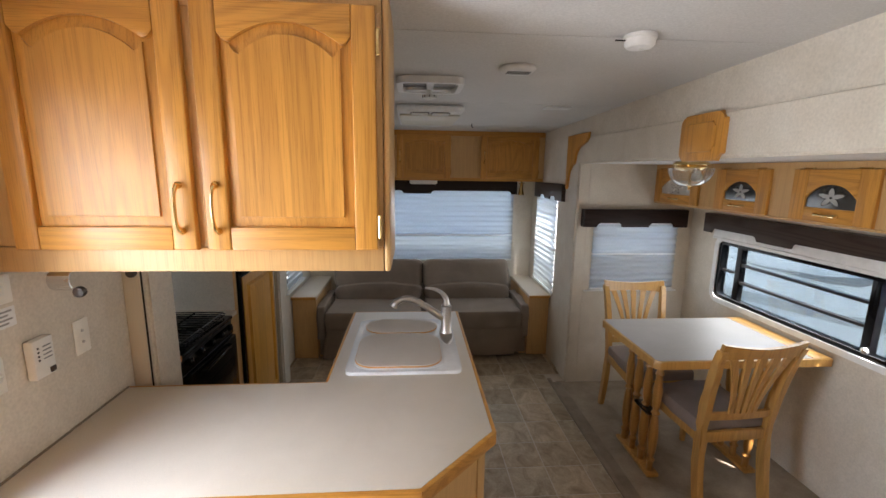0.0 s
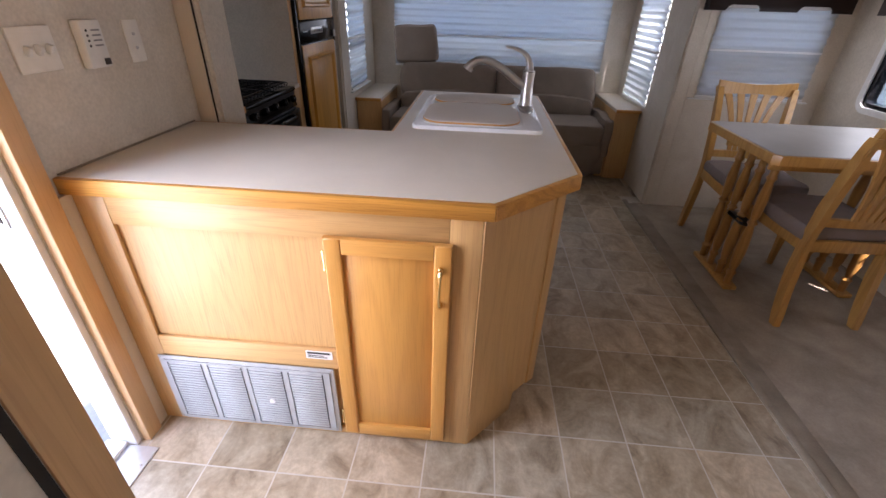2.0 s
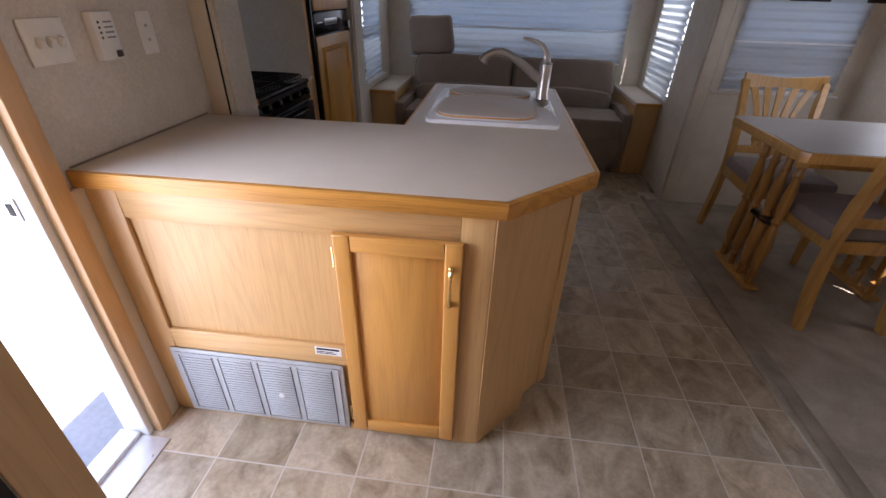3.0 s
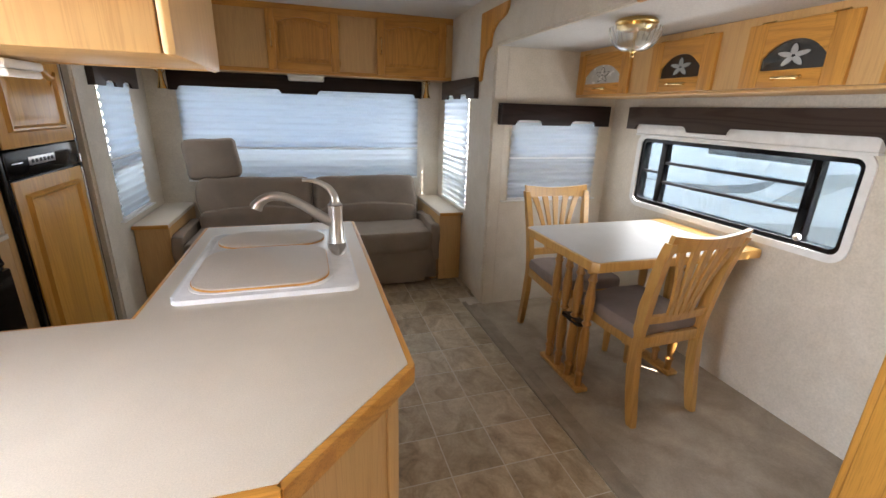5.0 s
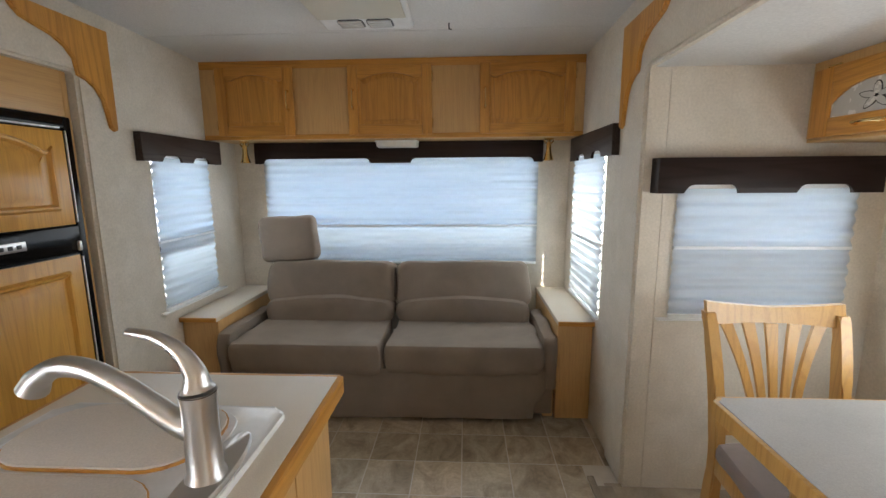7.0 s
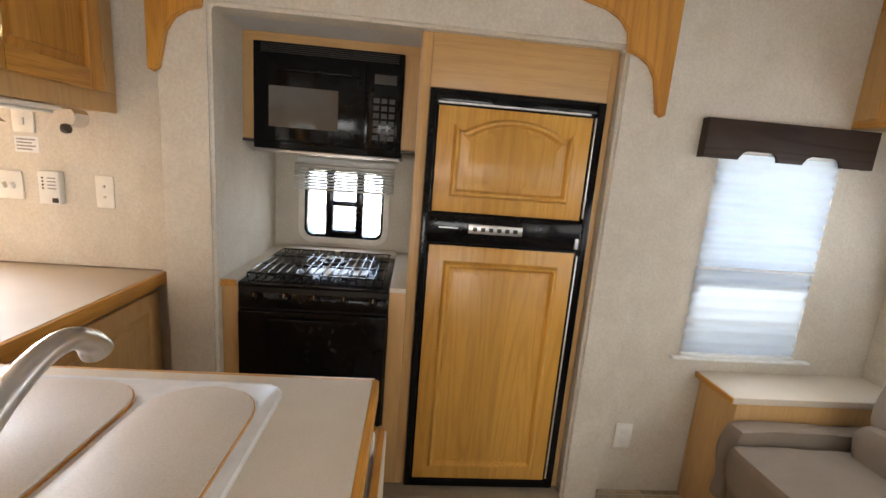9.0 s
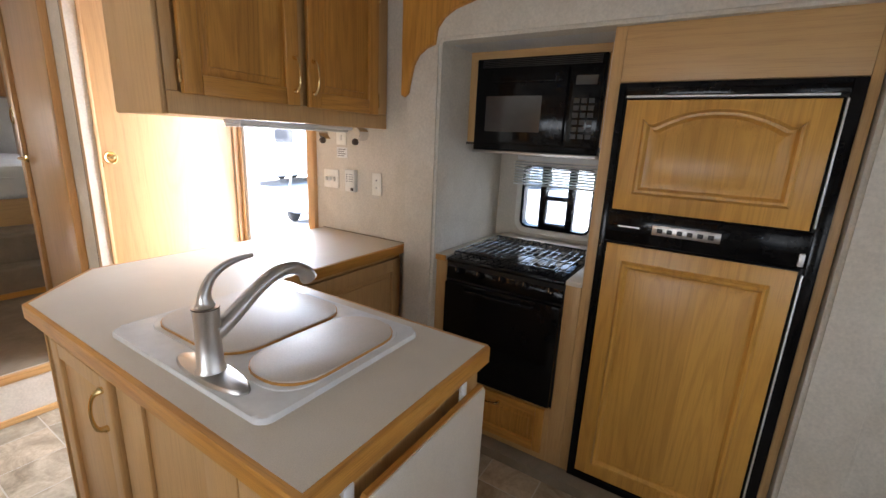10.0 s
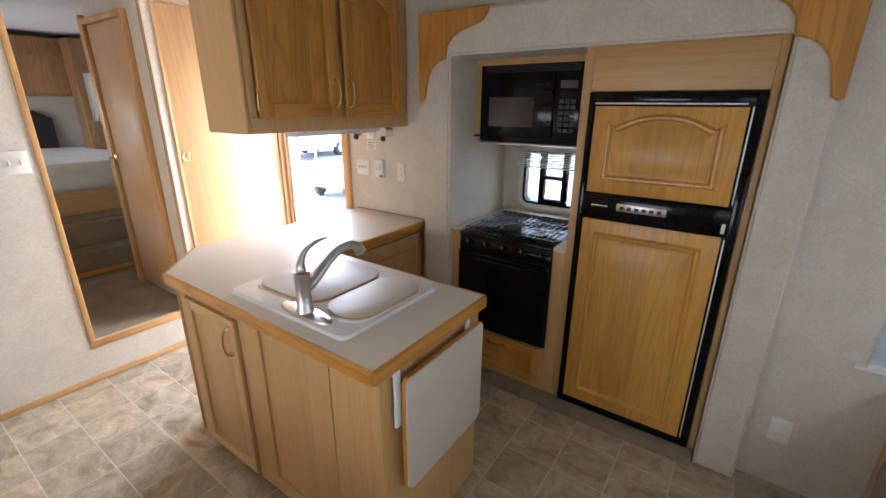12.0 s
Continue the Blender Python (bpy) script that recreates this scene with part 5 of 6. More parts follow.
pane(w5, m, 0.024, W5 - 0.024, 0.024, H5 - 0.024, -0.03, TINTED)
m = plane_frame((DX, 3.562, 1.300), (0, -1, 0), (0, 0, 1))
valance(m, 1.50, 0.135, VALANCE_Y_SHEEN, "dark brown scalloped valance over the dinette window", [(0.08, 0.49), (0.73, 1.40)])
rs = thing("pleated_blind", (DX - 0.03, 2.8, 1.26), "white pleated shade folded up under the valance", "blind", "pleated blinds")
part("folded_cloth", box(DX - 0.042, DX - 0.006, 2.19, 3.49, 1.274, 1.334, 0.004), WHITE_PAINT, rs)
part("foot_rail", box(DX - 0.044, DX - 0.005, 2.188, 3.492, 1.262, 1.2735, 0.003), WHITE_PAINT, rs)
# small window behind the stove with its blind
m = plane_frame((KX, KWIN[0], KWIN[2]), (0, 1, 0), (0, 0, 1))
W6, H6 = KWIN[1] - KWIN[0], KWIN[3] - KWIN[2]
w6 = thing("window_6", (KX, 2.75, KWIN[2]), "small black framed sliding window behind the stove", "window", "", "structure")
part("trim_ring", frame_ring(-0.025, W6 + 0.025, -0.025, H6 + 0.025, 0.07, 0.028, m, 0.0006, 0.010), IVORY, w6)
part("window_frame", frame_ring(-0.001, W6 + 0.001, -0.001, H6 + 0.001, 0.05, 0.016, m, -0.06, -0.002), BLACK, w6)
for u in (0.105, 0.255):
    part("mullion", prism([(u, 0.014), (u + 0.035, 0.014), (u + 0.035, H6 - 0.014), (u, H6 - 0.014)], m, -0.05, -0.01, 0.003), BLACK, w6)
for v in (0.015, 0.165):
    part("sash_bar", prism([(0.14, v), (0.255, v), (0.255, v + 0.022), (0.14, v + 0.022)], m, -0.05, -0.012, 0.002), BLACK, w6)
pane(w6, m, 0.012, W6 - 0.012, 0.012, H6 - 0.012, -0.03, LIGHT_TINT)
bl = thing("mini_blind", (KX + 0.02, 2.75, 1.195), "white slatted mini blind half raised over the stove window", "blind")
part("head_rail", box(KX + 0.012, KX + 0.036, 2.515, 2.985, 1.318, 1.34, 0.002), WHITE_PAINT, bl)
for k in range(8):
    part("slat", moved(box(-0.011, 0.011, 2.50, 2.98, -0.0006, 0.0006), pose(KX + 0.024, 0, 1.205 + k * 0.0145, 0, 14)), WHITE_PAINT, bl)
part("bottom_rail", box(KX + 0.015, KX + 0.033, 2.50, 2.98, 1.185, 1.194, 0.002), WHITE_PAINT, bl)
for y in (2.60, 2.90):
    part("ladder_cord", tube([(KX + 0.036, y, 1.20), (KX + 0.036, y, 1.32)], 0.001, 5), WHITE, bl)


# ---- dinette ----
table = thing("dinette_table", (1.97, 2.91, 0.0), "grey laminate dinette table with oak edge on two spindle trestles", "table")
TXa, TXb, TYa, TYb, TT = 1.472, 2.425, 2.532, 3.172, 0.777
top_pts = [(TXa + 0.025, TYa), (TXb, TYa), (TXb, TYb), (TXa + 0.025, TYb), (TXa, TYb - 0.025), (TXa, TYa + 0.025)]
part("tabletop", outline([(TXa + 0.033, TYa + 0.012), (2.325, TYa + 0.012), (2.325, TYb - 0.012), (TXa + 0.033, TYb - 0.012), (TXa + 0.012, TYb - 0.033), (TXa + 0.012, TYa + 0.033)], 0.752, TT + 0.001), mottled("table_laminate", (0.37, 0.355, 0.335), (0.41, 0.395, 0.375), 6.0, 300.0, 0.42, 0.02, 0.2), table)
part("oak_edge", outline(top_pts, 0.734, TT - 0.001, 0.004), BEECH, table, "oak table edge")
part("wall_leaf", box(2.328, TXb - 0.003, TYa + 0.004, TYb - 0.004, TT - 0.001, TT + 0.002, 0.0008), BEECH, table, "oak strip along the wall")
for y in (2.66, 3.05):
    part("apron", box(1.55, 2.36, y, y + 0.02, 0.675, 0.733, 0.002), BEECH, table)
SPIN = [(0.016, 0.0), (0.016, 0.07), (0.021, 0.085), (0.013, 0.10), (0.02, 0.135), (0.024, 0.22), (0.019, 0.31), (0.013, 0.345), (0.022, 0.36), (0.013, 0.375), (0.019, 0.41), (0.022, 0.49), (0.014, 0.57), (0.021, 0.585), (0.015, 0.60), (0.016, 0.67)]
for x in (1.615, 2.20):
    part("trestle_foot", box(x - 0.035, x + 0.035, 2.672, 3.055, 0.0045, 0.028, 0.006), BEECH, table)
    part("trestle_head", box(x - 0.045, x + 0.045, 2.681, 3.049, 0.706, 0.7335, 0.004), BEECH, table)
    for k in range(4):
        part("spindle", lathe([(r * 1.15, 0.006 + h * 1.05) for r, h in SPIN], pose(x, 2.715 + k * 0.10, 0.0), 12), TRESTLE, table)
part("strap", frame_ring(-0.025, 0.125, -0.012, 0.012, 0.01, 0.003, plane_frame((1.615, 2.765, 0.36), (0, 1, 0), (0.2, 0, 1)), -0.03, 0.03), IRON, table, "dark strap tied round the spindles")


def dining_chair(loc, turn):
    th = thing("dining_chair", (0, 0, 0), "beech dining chair with fan-slat back and grey padded seat", "chair", "chairs round the table")
    w, dp, sh = 0.205, 0.21, 0.43
    for sx in (-1, 1):
        leg = curve_points([(sx * 0.185, -0.255, 0.0), (sx * 0.185, -0.215, 0.22), (sx * 0.183, -0.20, 0.42), (sx * 0.188, -0.222, 0.62), (sx * 0.198, -0.262, 0.80), (sx * 0.205, -0.295, 0.905)], 4)
        bm = bmesh.new()
        rings = []
        for k, p in enumerate(leg):
            a, b = 0.0165, 0.021 + 0.006 * math.sin(math.pi * min(1, k / len(leg) * 1.2))
            rings.append([bm.verts.new(p + V((dx * a, dy * b, 0))) for dx, dy in ((-1, -1), (1, -1), (1, 1), (-1, 1))])
        for r0, r1 in zip(rings, rings[1:]):
            for k in range(4):
                bm.faces.new((r0[k], r0[(k + 1) % 4], r1[(k + 1) % 4], r1[k]))
        bm.faces.new(rings[0])
        bm.faces.new(rings[-1])
        bmesh.ops.bevel(bm, geom=[e for e in bm.edges if abs((e.verts[0].co - e.verts[1].co).normalized().z) > 0.8], offset=0.005, segments=2, affect="EDGES")
        part("back_leg", bm, BEECH, th)
        bm = bmesh.new()
        f = [[bm.verts.new((sx * 0.185 + dx * s, 0.185 + dy * s, z)) for dx, dy in ((-1, -1), (1, -1), (1, 1), (-1, 1))] for s, z in ((0.013, 0.0), (0.019, 0.30), (0.021, 0.43))]
        for r0, r1 in zip(f, f[1:]):
            for k in range(4):
                bm.faces.new((r0[k], r0[(k + 1) % 4], r1[(k + 1) % 4], r1[k]))
        bm.faces.new(f[0])
        bm.faces.new(f[-1])
        bmesh.ops.bevel(bm, geom=[e for e in bm.edges if abs((e.verts[0].co - e.verts[1].co).normalized().z) > 0.8], offset=0.004, segments=2, affect="EDGES")
        part("front_leg", bm, BEECH, th)
        part("side_rail", box(sx * 0.185 - 0.011, sx * 0.185 + 0.011, -0.185, 0.168, 0.375, 0.43, 0.003), BEECH, th)
    part("front_rail", box(-0.168, 0.168, 0.175, 0.197, 0.375, 0.43, 0.003), BEECH, th)
    part("rear_rail", box(-0.168, 0.168, -0.212, -0.19, 0.375, 0.43, 0.003), BEECH, th)
    part("seat", cushion(-0.20, 0.20, -0.185, 0.215, 0.425, 0.488, 4.0, 12), SEAT_M, th, "grey padded fabric seat")

    def back_y(z):
        return -0.203 - 0.095 * max(0, (z - 0.45) / 0.46) ** 1.25
    # top rail, dipped and bowed
    bm = bmesh.new()
    rows = []
    for k in range(17):
        s = -1 + 2 * k / 16
        x = s * 0.214
        bow = -0.022 * (1 - s * s)
        zt, zb = 0.935 - 0.014 * (1 - s * s) + 0.006 * abs(s), 0.862 + 0.008 * (1 - s * s)
        rows.append([bm.verts.new((x, back_y(zb) + bow + 0.012, zb)), bm.verts.new((x, back_y(zb) + bow - 0.010, zb)), bm.verts.new((x, back_y(zt) + bow - 0.010, zt)), bm.verts.new((x, back_y(zt) + bow + 0.012, zt))])
    for a, b in zip(rows, rows[1:]):
        for k in range(4):
            bm.faces.new((a[k], a[(k + 1) % 4], b[(k + 1) % 4], b[k]))
    bm.faces.new(rows[0])
    bm.faces.new(rows[-1])
    bmesh.ops.bevel(bm, geom=[e for e in bm.edges if len(e.link_faces) == 2 and e.calc_face_angle(0) > 0.8], offset=0.004, segments=2, affect="EDGES")
    part("top_rail", bm, BEECH, th)
    bm = bmesh.new()
    rows = []
    for k in range(9):
        s = -1 + 2 * k / 8
        x, bow = s * 0.176, -0.010 * (1 - s * s)
        rows.append([bm.verts.new((x, back_y(z) + bow + dy, z)) for z, dy in ((0.505, 0.010), (0.505, -0.010), (0.545, -0.010), (0.545, 0.010))])
    for a, b in zip(rows, rows[1:]):
        for k in range(4):
            bm.faces.new((a[k], a[(k + 1) % 4], b[(k + 1) % 4], b[k]))
    bm.faces.new(rows[0])
    bm.faces.new(rows[-1])
    part("lower_rail", bm, BEECH, th)
    for k in range(5):
        s = (k - 2) / 2
        pts = []
        for j in range(9):
            t = j / 8
            z = 0.54 + t * 0.328
            x = s * (0.062 + 0.085 * t ** 1.6)
            pts.append((V((x, back_y(z) - 0.012 * (1 - (x / 0.2) ** 2) - 0.004, z)), 0.0105 + 0.009 * t * t))
        bm = bmesh.new()
        rings = [[bm.verts.new(p + V((dx * hw, dy * 0.007, 0))) for dx, dy in ((-1, -1), (1, -1), (1, 1), (-1, 1))] for p, hw in pts]
        for r0, r1 in zip(rings, rings[1:]):
            for q in range(4):
                bm.faces.new((r0[q], r0[(q + 1) % 4], r1[(q + 1) % 4], r1[q]))
        bm.faces.new(rings[0])
        bm.faces.new(rings[-1])
        part("back_slat", bm, BEECH, th)
    th.matrix_world = pose(*loc, 0, 0, turn)
    return th


chair = dining_chair((1.866, 2.665, 0.004), 3)
tagged(copy_thing(chair, pose(1.83, 3.20, 0.004, 0, 0, 176)), "beech dining chair with grey seat, tucked under the window side")


SMOKED_MIRROR = plain("smoked_mirror_glass", (0.16, 0.16, 0.16), 0.05, 0.8)
# The first door's bright reflection, painted as a pale glass colour.
PALE_REFLECTION = plain("pale_reflection_glass", (0.60, 0.59, 0.57), 0.25, 0.2)
ETCHING = plain("frosted_etching", (0.40, 0.40, 0.39), 0.4)


def glass_cabinet_row():
    y1, y0, x, z0, z1 = DYR - 0.001, DYF + 0.001, 2.11, 1.488, DZ - 0.001
    th = thing("overhead_cabinet", (2.27, (y0 + y1) / 2, z0), "oak overhead cabinet row with flower-etched glass doors", "cabinet")
    part("body", merge(box(x + 0.018, DX - 0.001, y0, y1, z0 + 0.012, z1), box(x + 0.002, DX - 0.001, y0, y1, z0, z0 + 0.012, 0.002)), VENEER, th)
    doors = [(3.275, 3.768), (2.72, 3.115), (2.19, 2.582), (1.66, 2.09)]
    ys = [y0] + [v for d in doors[::-1] for v in (d[0] + 0.012, d[1] - 0.012)] + [y1]
    for a, b in zip(ys[0::2], ys[1::2]):
        part("face_stile", box(x, x + 0.018, a, b, z0 + 0.013, z1, 0.001, 1), VENEER, th)
    for a, b in ((z0 + 0.013, z0 + 0.032), (z1 - 0.03, z1)):
        part("face_rail", box(x + 0.001, x + 0.0175, y0, y1, a, b), VENEER, th)
    for a, b in doors:
        w, h = b - a, 0.238
        m = plane_frame((x, b, 1.502), (0, -1, 0), (0, 0, 1))
        rail = 0.078
        bot = 0.064
        arc = []
        for k in range(15):
            s = 1 - 2 * k / 14
            arc.append((w / 2 + s * (w / 2 - rail), h - 0.068 - 0.062 * abs(s) ** 2.4))
        d = part("door", prism([(0.003, 0.003), (w - 0.003, 0.003), (w - 0.003, h - 0.003), (0.003, h - 0.003)], m, 0, 0.003), OAK_Y, th)
        for u in (0, w - rail):
            part("stile", prism([(u, 0), (u + rail, 0), (u + rail, h), (u, h)], m, 0.0031, 0.019, 0.004), OAK, d)
        part("rail", prism([(rail, 0), (w - rail, 0), (w - rail, bot), (rail, bot)], m, 0.0031, 0.0184, 0.004), OAK_Y, d)
        part("rail", prism(arc[::-1] + [(w - rail, h), (rail, h)], m, 0.0031, 0.0184, 0.003), OAK_Y, d)
        g = [(rail - 0.005, bot - 0.005), (w - rail + 0.005, bot - 0.005)] + [(u, v + 0.005) for u, v in arc]
        part("glass", prism(g, m, 0.006, 0.009), PALE_REFLECTION if a > 3.2 else SMOKED_MIRROR, d, "mirrored glass")
        c = V((w / 2, bot + 0.048))
        fl, lead = None, None
        for k in range(5):
            a0 = radians(72 * k + 90)
            sx, sy = 0.062, 0.042
            pet = []
            for j in range(12):
                t = 2 * math.pi * j / 12
                r = 0.5 + 0.5 * math.cos(t)
                px, py = 0.10 + 0.90 * r, 0.23 * math.sin(t) * (1.15 - 0.5 * r)
                pet.append((c.x + sx * (px * math.cos(a0) - py * math.sin(a0)), c.y + sy * (px * math.sin(a0) + py * math.cos(a0))))
            fl = prism(pet, m, 0.0102, 0.0115, 0.0, fl)
            mid = V((sum(q[0] for q in pet) / 12, sum(q[1] for q in pet) / 12))
            lead = prism([(mid.x + (q[0] - mid.x) * 1.16 + (0.0012 if q[0] > mid.x else -0.0012), mid.y + (q[1] - mid.y) * 1.16 + (0.0012 if q[1] > mid.y else -0.0012)) for q in pet], m, 0.0091, 0.0101, 0.0, lead)
        part("flower_leading", lead, BLACK_MATT, d, "dark leading lines")
        part("etched_flower", fl, PALE_REFLECTION if a > 3.2 else ETCHING, d, "frosted flower etching")
        handle(d, (x - 0.019, (a + b) / 2 + 0.05, 1.536), (x - 0.019, (a + b) / 2 - 0.05, 1.536), (-1, 0, 0))
        for y in (a + 0.07, b - 0.07):
            hinge(d, (x - 0.004, y, 1.744), (-1, 0, 0), (0, 1, 0), 0.045)


glass_cabinet_row()


def pantry():
    th = thing("tall_cabinet", (2.22, 1.69, 0.004), "honey oak tall cabinet at the end of the dinette", "cabinet")
    x0, x1, y0, y1, z1 = 2.0, DX - 0.002, DYF + 0.002, 1.79, 1.486
    part("body", box(x0 + 0.013, x1, y0, y1 - 0.018, 0.0045, z1 - 0.001), VENEER, th)
    part("side_panel", box(x0, x0 + 0.0125, y0, y1 - 0.018, 0.0045, z1 - 0.001, 0.003), OAK, th)
    for a, b in ((x0, x0 + 0.05), (x1 - 0.05, x1)):
        part("stile", box(a, b, y1 - 0.0175, y1, 0.0045, z1, 0.003), OAK, th)
    for a, b in ((0.0045, 0.09), (z1 - 0.06, z1)):
        part("rail", box(x0 + 0.0505, x1 - 0.0505, y1 - 0.017, y1 - 0.001, a, b, 0.002), OAK_X, th)
    d = panel_door(th, (x1 - 0.035, y1 + 0.0005, 0.075), (-1, 0, 0), (0, 0, 1), x1 - x0 - 0.07, z1 - 0.12, 0.04, 0.058)
    handle(d, (x0 + 0.06, y1 + 0.0205, 0.98), (x0 + 0.06, y1 + 0.0205, 0.87), (0, 1, 0))


pantry()

cl = thing("ceiling_light", (1.712, 2.80, 1.63), "brass ceiling light with a ribbed cut-glass bowl", "ceiling light")
LX, LY, LZ = 1.712, 2.80, DZ - 0.001
part("brass_base", lathe([(0.075, 0.0), (0.086, -0.008), (0.088, -0.016), (0.074, -0.024), (0.078, -0.032), (0.060, -0.044), (0.02, -0.046), (0, -0.046)], pose(LX, LY, LZ), 32), BRASS, cl)
bm = bmesh.new()
rows = []
for k in range(11):
    t = k / 10
    r0, h = 0.092 * math.cos(t * math.pi / 2) ** 0.75 + 0.012, -0.034 - 0.092 * math.sin(t * math.pi / 2) ** 1.15
    rows.append([bm.verts.new((LX + (r0 * (1 + 0.05 * (j % 2))) * math.cos(math.pi * j / 28), LY + (r0 * (1 + 0.05 * (j % 2))) * math.sin(math.pi * j / 28), LZ + h)) for j in range(56)])
for a, b in zip(rows, rows[1:]):
    for j in range(56):
        bm.faces.new((a[j], a[(j + 1) % 56], b[(j + 1) % 56], b[j]))
bowl = part("glass_bowl", bm, LAMP_GLASS, cl, "ribbed clear glass bowl")
sol = bowl.modifiers.new("thickness", "SOLIDIFY")
sol.thickness = 0.004
part("finial", lathe([(0.0, -0.150), (0.006, -0.147), (0.009, -0.140), (0.005, -0.134), (0.012, -0.129), (0.020, -0.122), (0.006, -0.118), (0.006, -0.05)], pose(LX, LY, LZ), 14), BRASS, cl)
part("bulb", lathe([(0.014, -0.046), (0.014, -0.056), (0.026, -0.075), (0.028, -0.088), (0.018, -0.102), (0, -0.106)], pose(LX + 0.035, LY, LZ), 14), WHITE, cl)

# ---- sofa and the rear of the room ----
SC = 0.353
sofa = thing("sofa", (SC, 4.65, 0.0), "taupe fabric sofa bed with split back and loose headrest", "sofa")
X0, X1 = -0.600, 1.318
part("base", box(X0 + 0.01, X1 - 0.01, 4.33, 4.98, 0.035, 0.30, 0.012), SOFA_M, sofa)
part("front_skirt", cushion(X0 + 0.075, X1 - 0.075, 4.285, 4.36, 0.022, 0.315, 9.0, 14), SOFA_M, sofa)
for a, b in ((X0 + 0.075, SC - 0.004), (SC + 0.004, X1 - 0.075)):
    part("seat_cushion", cushion(a, b, 4.262, 4.80, 0.29, 0.458, 5.5, 16), SOFA_M, sofa)
    roll_bm = cushion(a, b, 4.682, 4.90, 0.41, 0.575, 2.9, 16)
    for v in roll_bm.verts:
        if v.co.z > 0.5:
            v.co.z += 0.04 * (1 - ((2 * v.co.x - a - b) / (b - a)) ** 2)
    part("lumbar_roll", roll_bm, SOFA_M, sofa)
    part("back_cushion", moved(cushion(a, b, -0.10, 0.10, -0.155, 0.155, 3.6, 16), pose(0, 4.855, 0.665, -14)), SOFA_M, sofa)
for a, b in ((X0, X0 + 0.073), (X1 - 0.073, X1)):
    part("arm", cushion(a, b, 4.30, 4.86, 0.20, 0.505, 4.2, 14), SOFA_M, sofa)
    part("arm_base", box(a + 0.008, b - 0.008, 4.335, 4.84, 0.02, 0.30, 0.004), VENEER, sofa, "light oak arm base")
part("headrest", moved(cushion(-0.195, 0.195, -0.065, 0.065, -0.155, 0.155, 3.4, 14), pose(-0.385, 4.90, 0.965, -8, -4, 4)), SOFA_M, sofa, "raised headrest cushion")
part("center_seam", tube([(SC, 4.80, 0.785), (SC - 0.002, 4.77, 0.70), (SC, 4.755, 0.60)], 0.005, 6), plain("dark_taupe", (0.07, 0.056, 0.047), 0.9), sofa)


def end_table(x0, x1, label):
    th = thing("end_table", ((x0 + x1) / 2, 4.7, 0), label, "side table", "end tables of the sofa")
    part("cabinet_body", box(x0 + 0.004, x1 - 0.004, 4.345, 5.08, 0.004, 0.560, 0.003), VENEER, th)
    part("top", box(x0, x1, 4.325, 5.082, 0.5605, 0.590, 0.006), LAMINATE, th, "beige laminate top")
    part("top_edge", box(x0 + 0.001, x1 - 0.001, 4.318, 4.3255, 0.562, 0.588, 0.003), OAK_X, th, "oak front edge")


end_table(XL + 0.002, X0 - 0.004, "light oak end table with laminate top beside the sofa")
end_table(X1 + 0.004, XR - 0.002, "light oak end table with laminate top by the side window")


def rear_cabinets():
    th = thing("overhead_cabinet", (SC, 4.9, 1.612), "honey oak overhead cabinet with three doors above the sofa", "cabinet")
    y, z0, z1 = 4.742, 1.612, ceil_z(4.75) + 0.004
    part("body", box(XL + 0.001, XR - 0.001, y + 0.018, YR - 0.001, z0 + 0.004, z1), VENEER, th)
    part("bottom_rail", box(XL + 0.001, XR - 0.001, y, y + 0.017, z0, z0 + 0.03, 0.002), OAK_X, th)
    part("top_rail", box(XL + 0.001, XR - 0.001, y, y + 0.017, z1 - 0.05, z1, 0.002), OAK_X, th)
    for a, b in ((XL + 0.001, -0.705), (-0.245, 0.115), (0.595, 0.915), (1.44, XR - 0.001)):
        part("stile", box(a, b, y + 0.001, y + 0.0165, z0 + 0.0305, z1 - 0.0505, 0.001), VENEER, th)
    for a, b, hx, gx in ((-0.722, -0.238, -0.27, -0.724), (0.10, 0.612, 0.132, 0.614), (0.898, 1.462, 0.93, 1.464)):
        d = panel_door(th, (a, y + 0.0005, 1.632), (1, 0, 0), (0, 0, 1), b - a, 0.405, 0.04, 0.06)
        handle(d, (hx, y - 0.0195, 1.895), (hx, y - 0.0195, 1.785), (0, -1, 0))
        for z in (1.70, 1.97):
            hinge(d, (gx, y - 0.008, z), (0, -1, 0), size=0.045)


rear_cabinets()
for x in (-0.655, 1.348):
    rl = thing("reading_lamp", (x, 4.90, 1.46), "small brass swivel reading lamp under the cabinet", "lamp", "reading lamps over the sofa")
    part("mount", lathe([(0.032, 0.0), (0.032, -0.006), (0.012, -0.014), (0.009, -0.03), (0, -0.03)], pose(x, 4.90, 1.6155), 18), BRASS, rl)
    part("arm", tube([(x - 0.03, 4.90, 1.60), (x - 0.02, 4.90, 1.585), (x + 0.02, 4.90, 1.585), (x + 0.03, 4.90, 1.60)], 0.005, 8), BRASS, rl)
    part("shade", lathe([(0.012, -0.025), (0.016, -0.045), (0.018, -0.075), (0.024, -0.11), (0.034, -0.140), (0.031, -0.140), (0.0, -0.10)], pose(x, 4.90, 1.6155), 18), BRASS, rl)
vl = thing("valance_light", (0.36, 4.95, 1.575), "white dome light under the overhead cabinet", "light fitting")
part("base", box(0.22, 0.50, 4.90, 5.005, 1.602, 1.6155, 0.004), WHITE_PAINT, vl)
part("lens", cushion(0.225, 0.495, 4.905, 5.0, 1.57, 1.606, 3.0, 8), WHITE, vl)

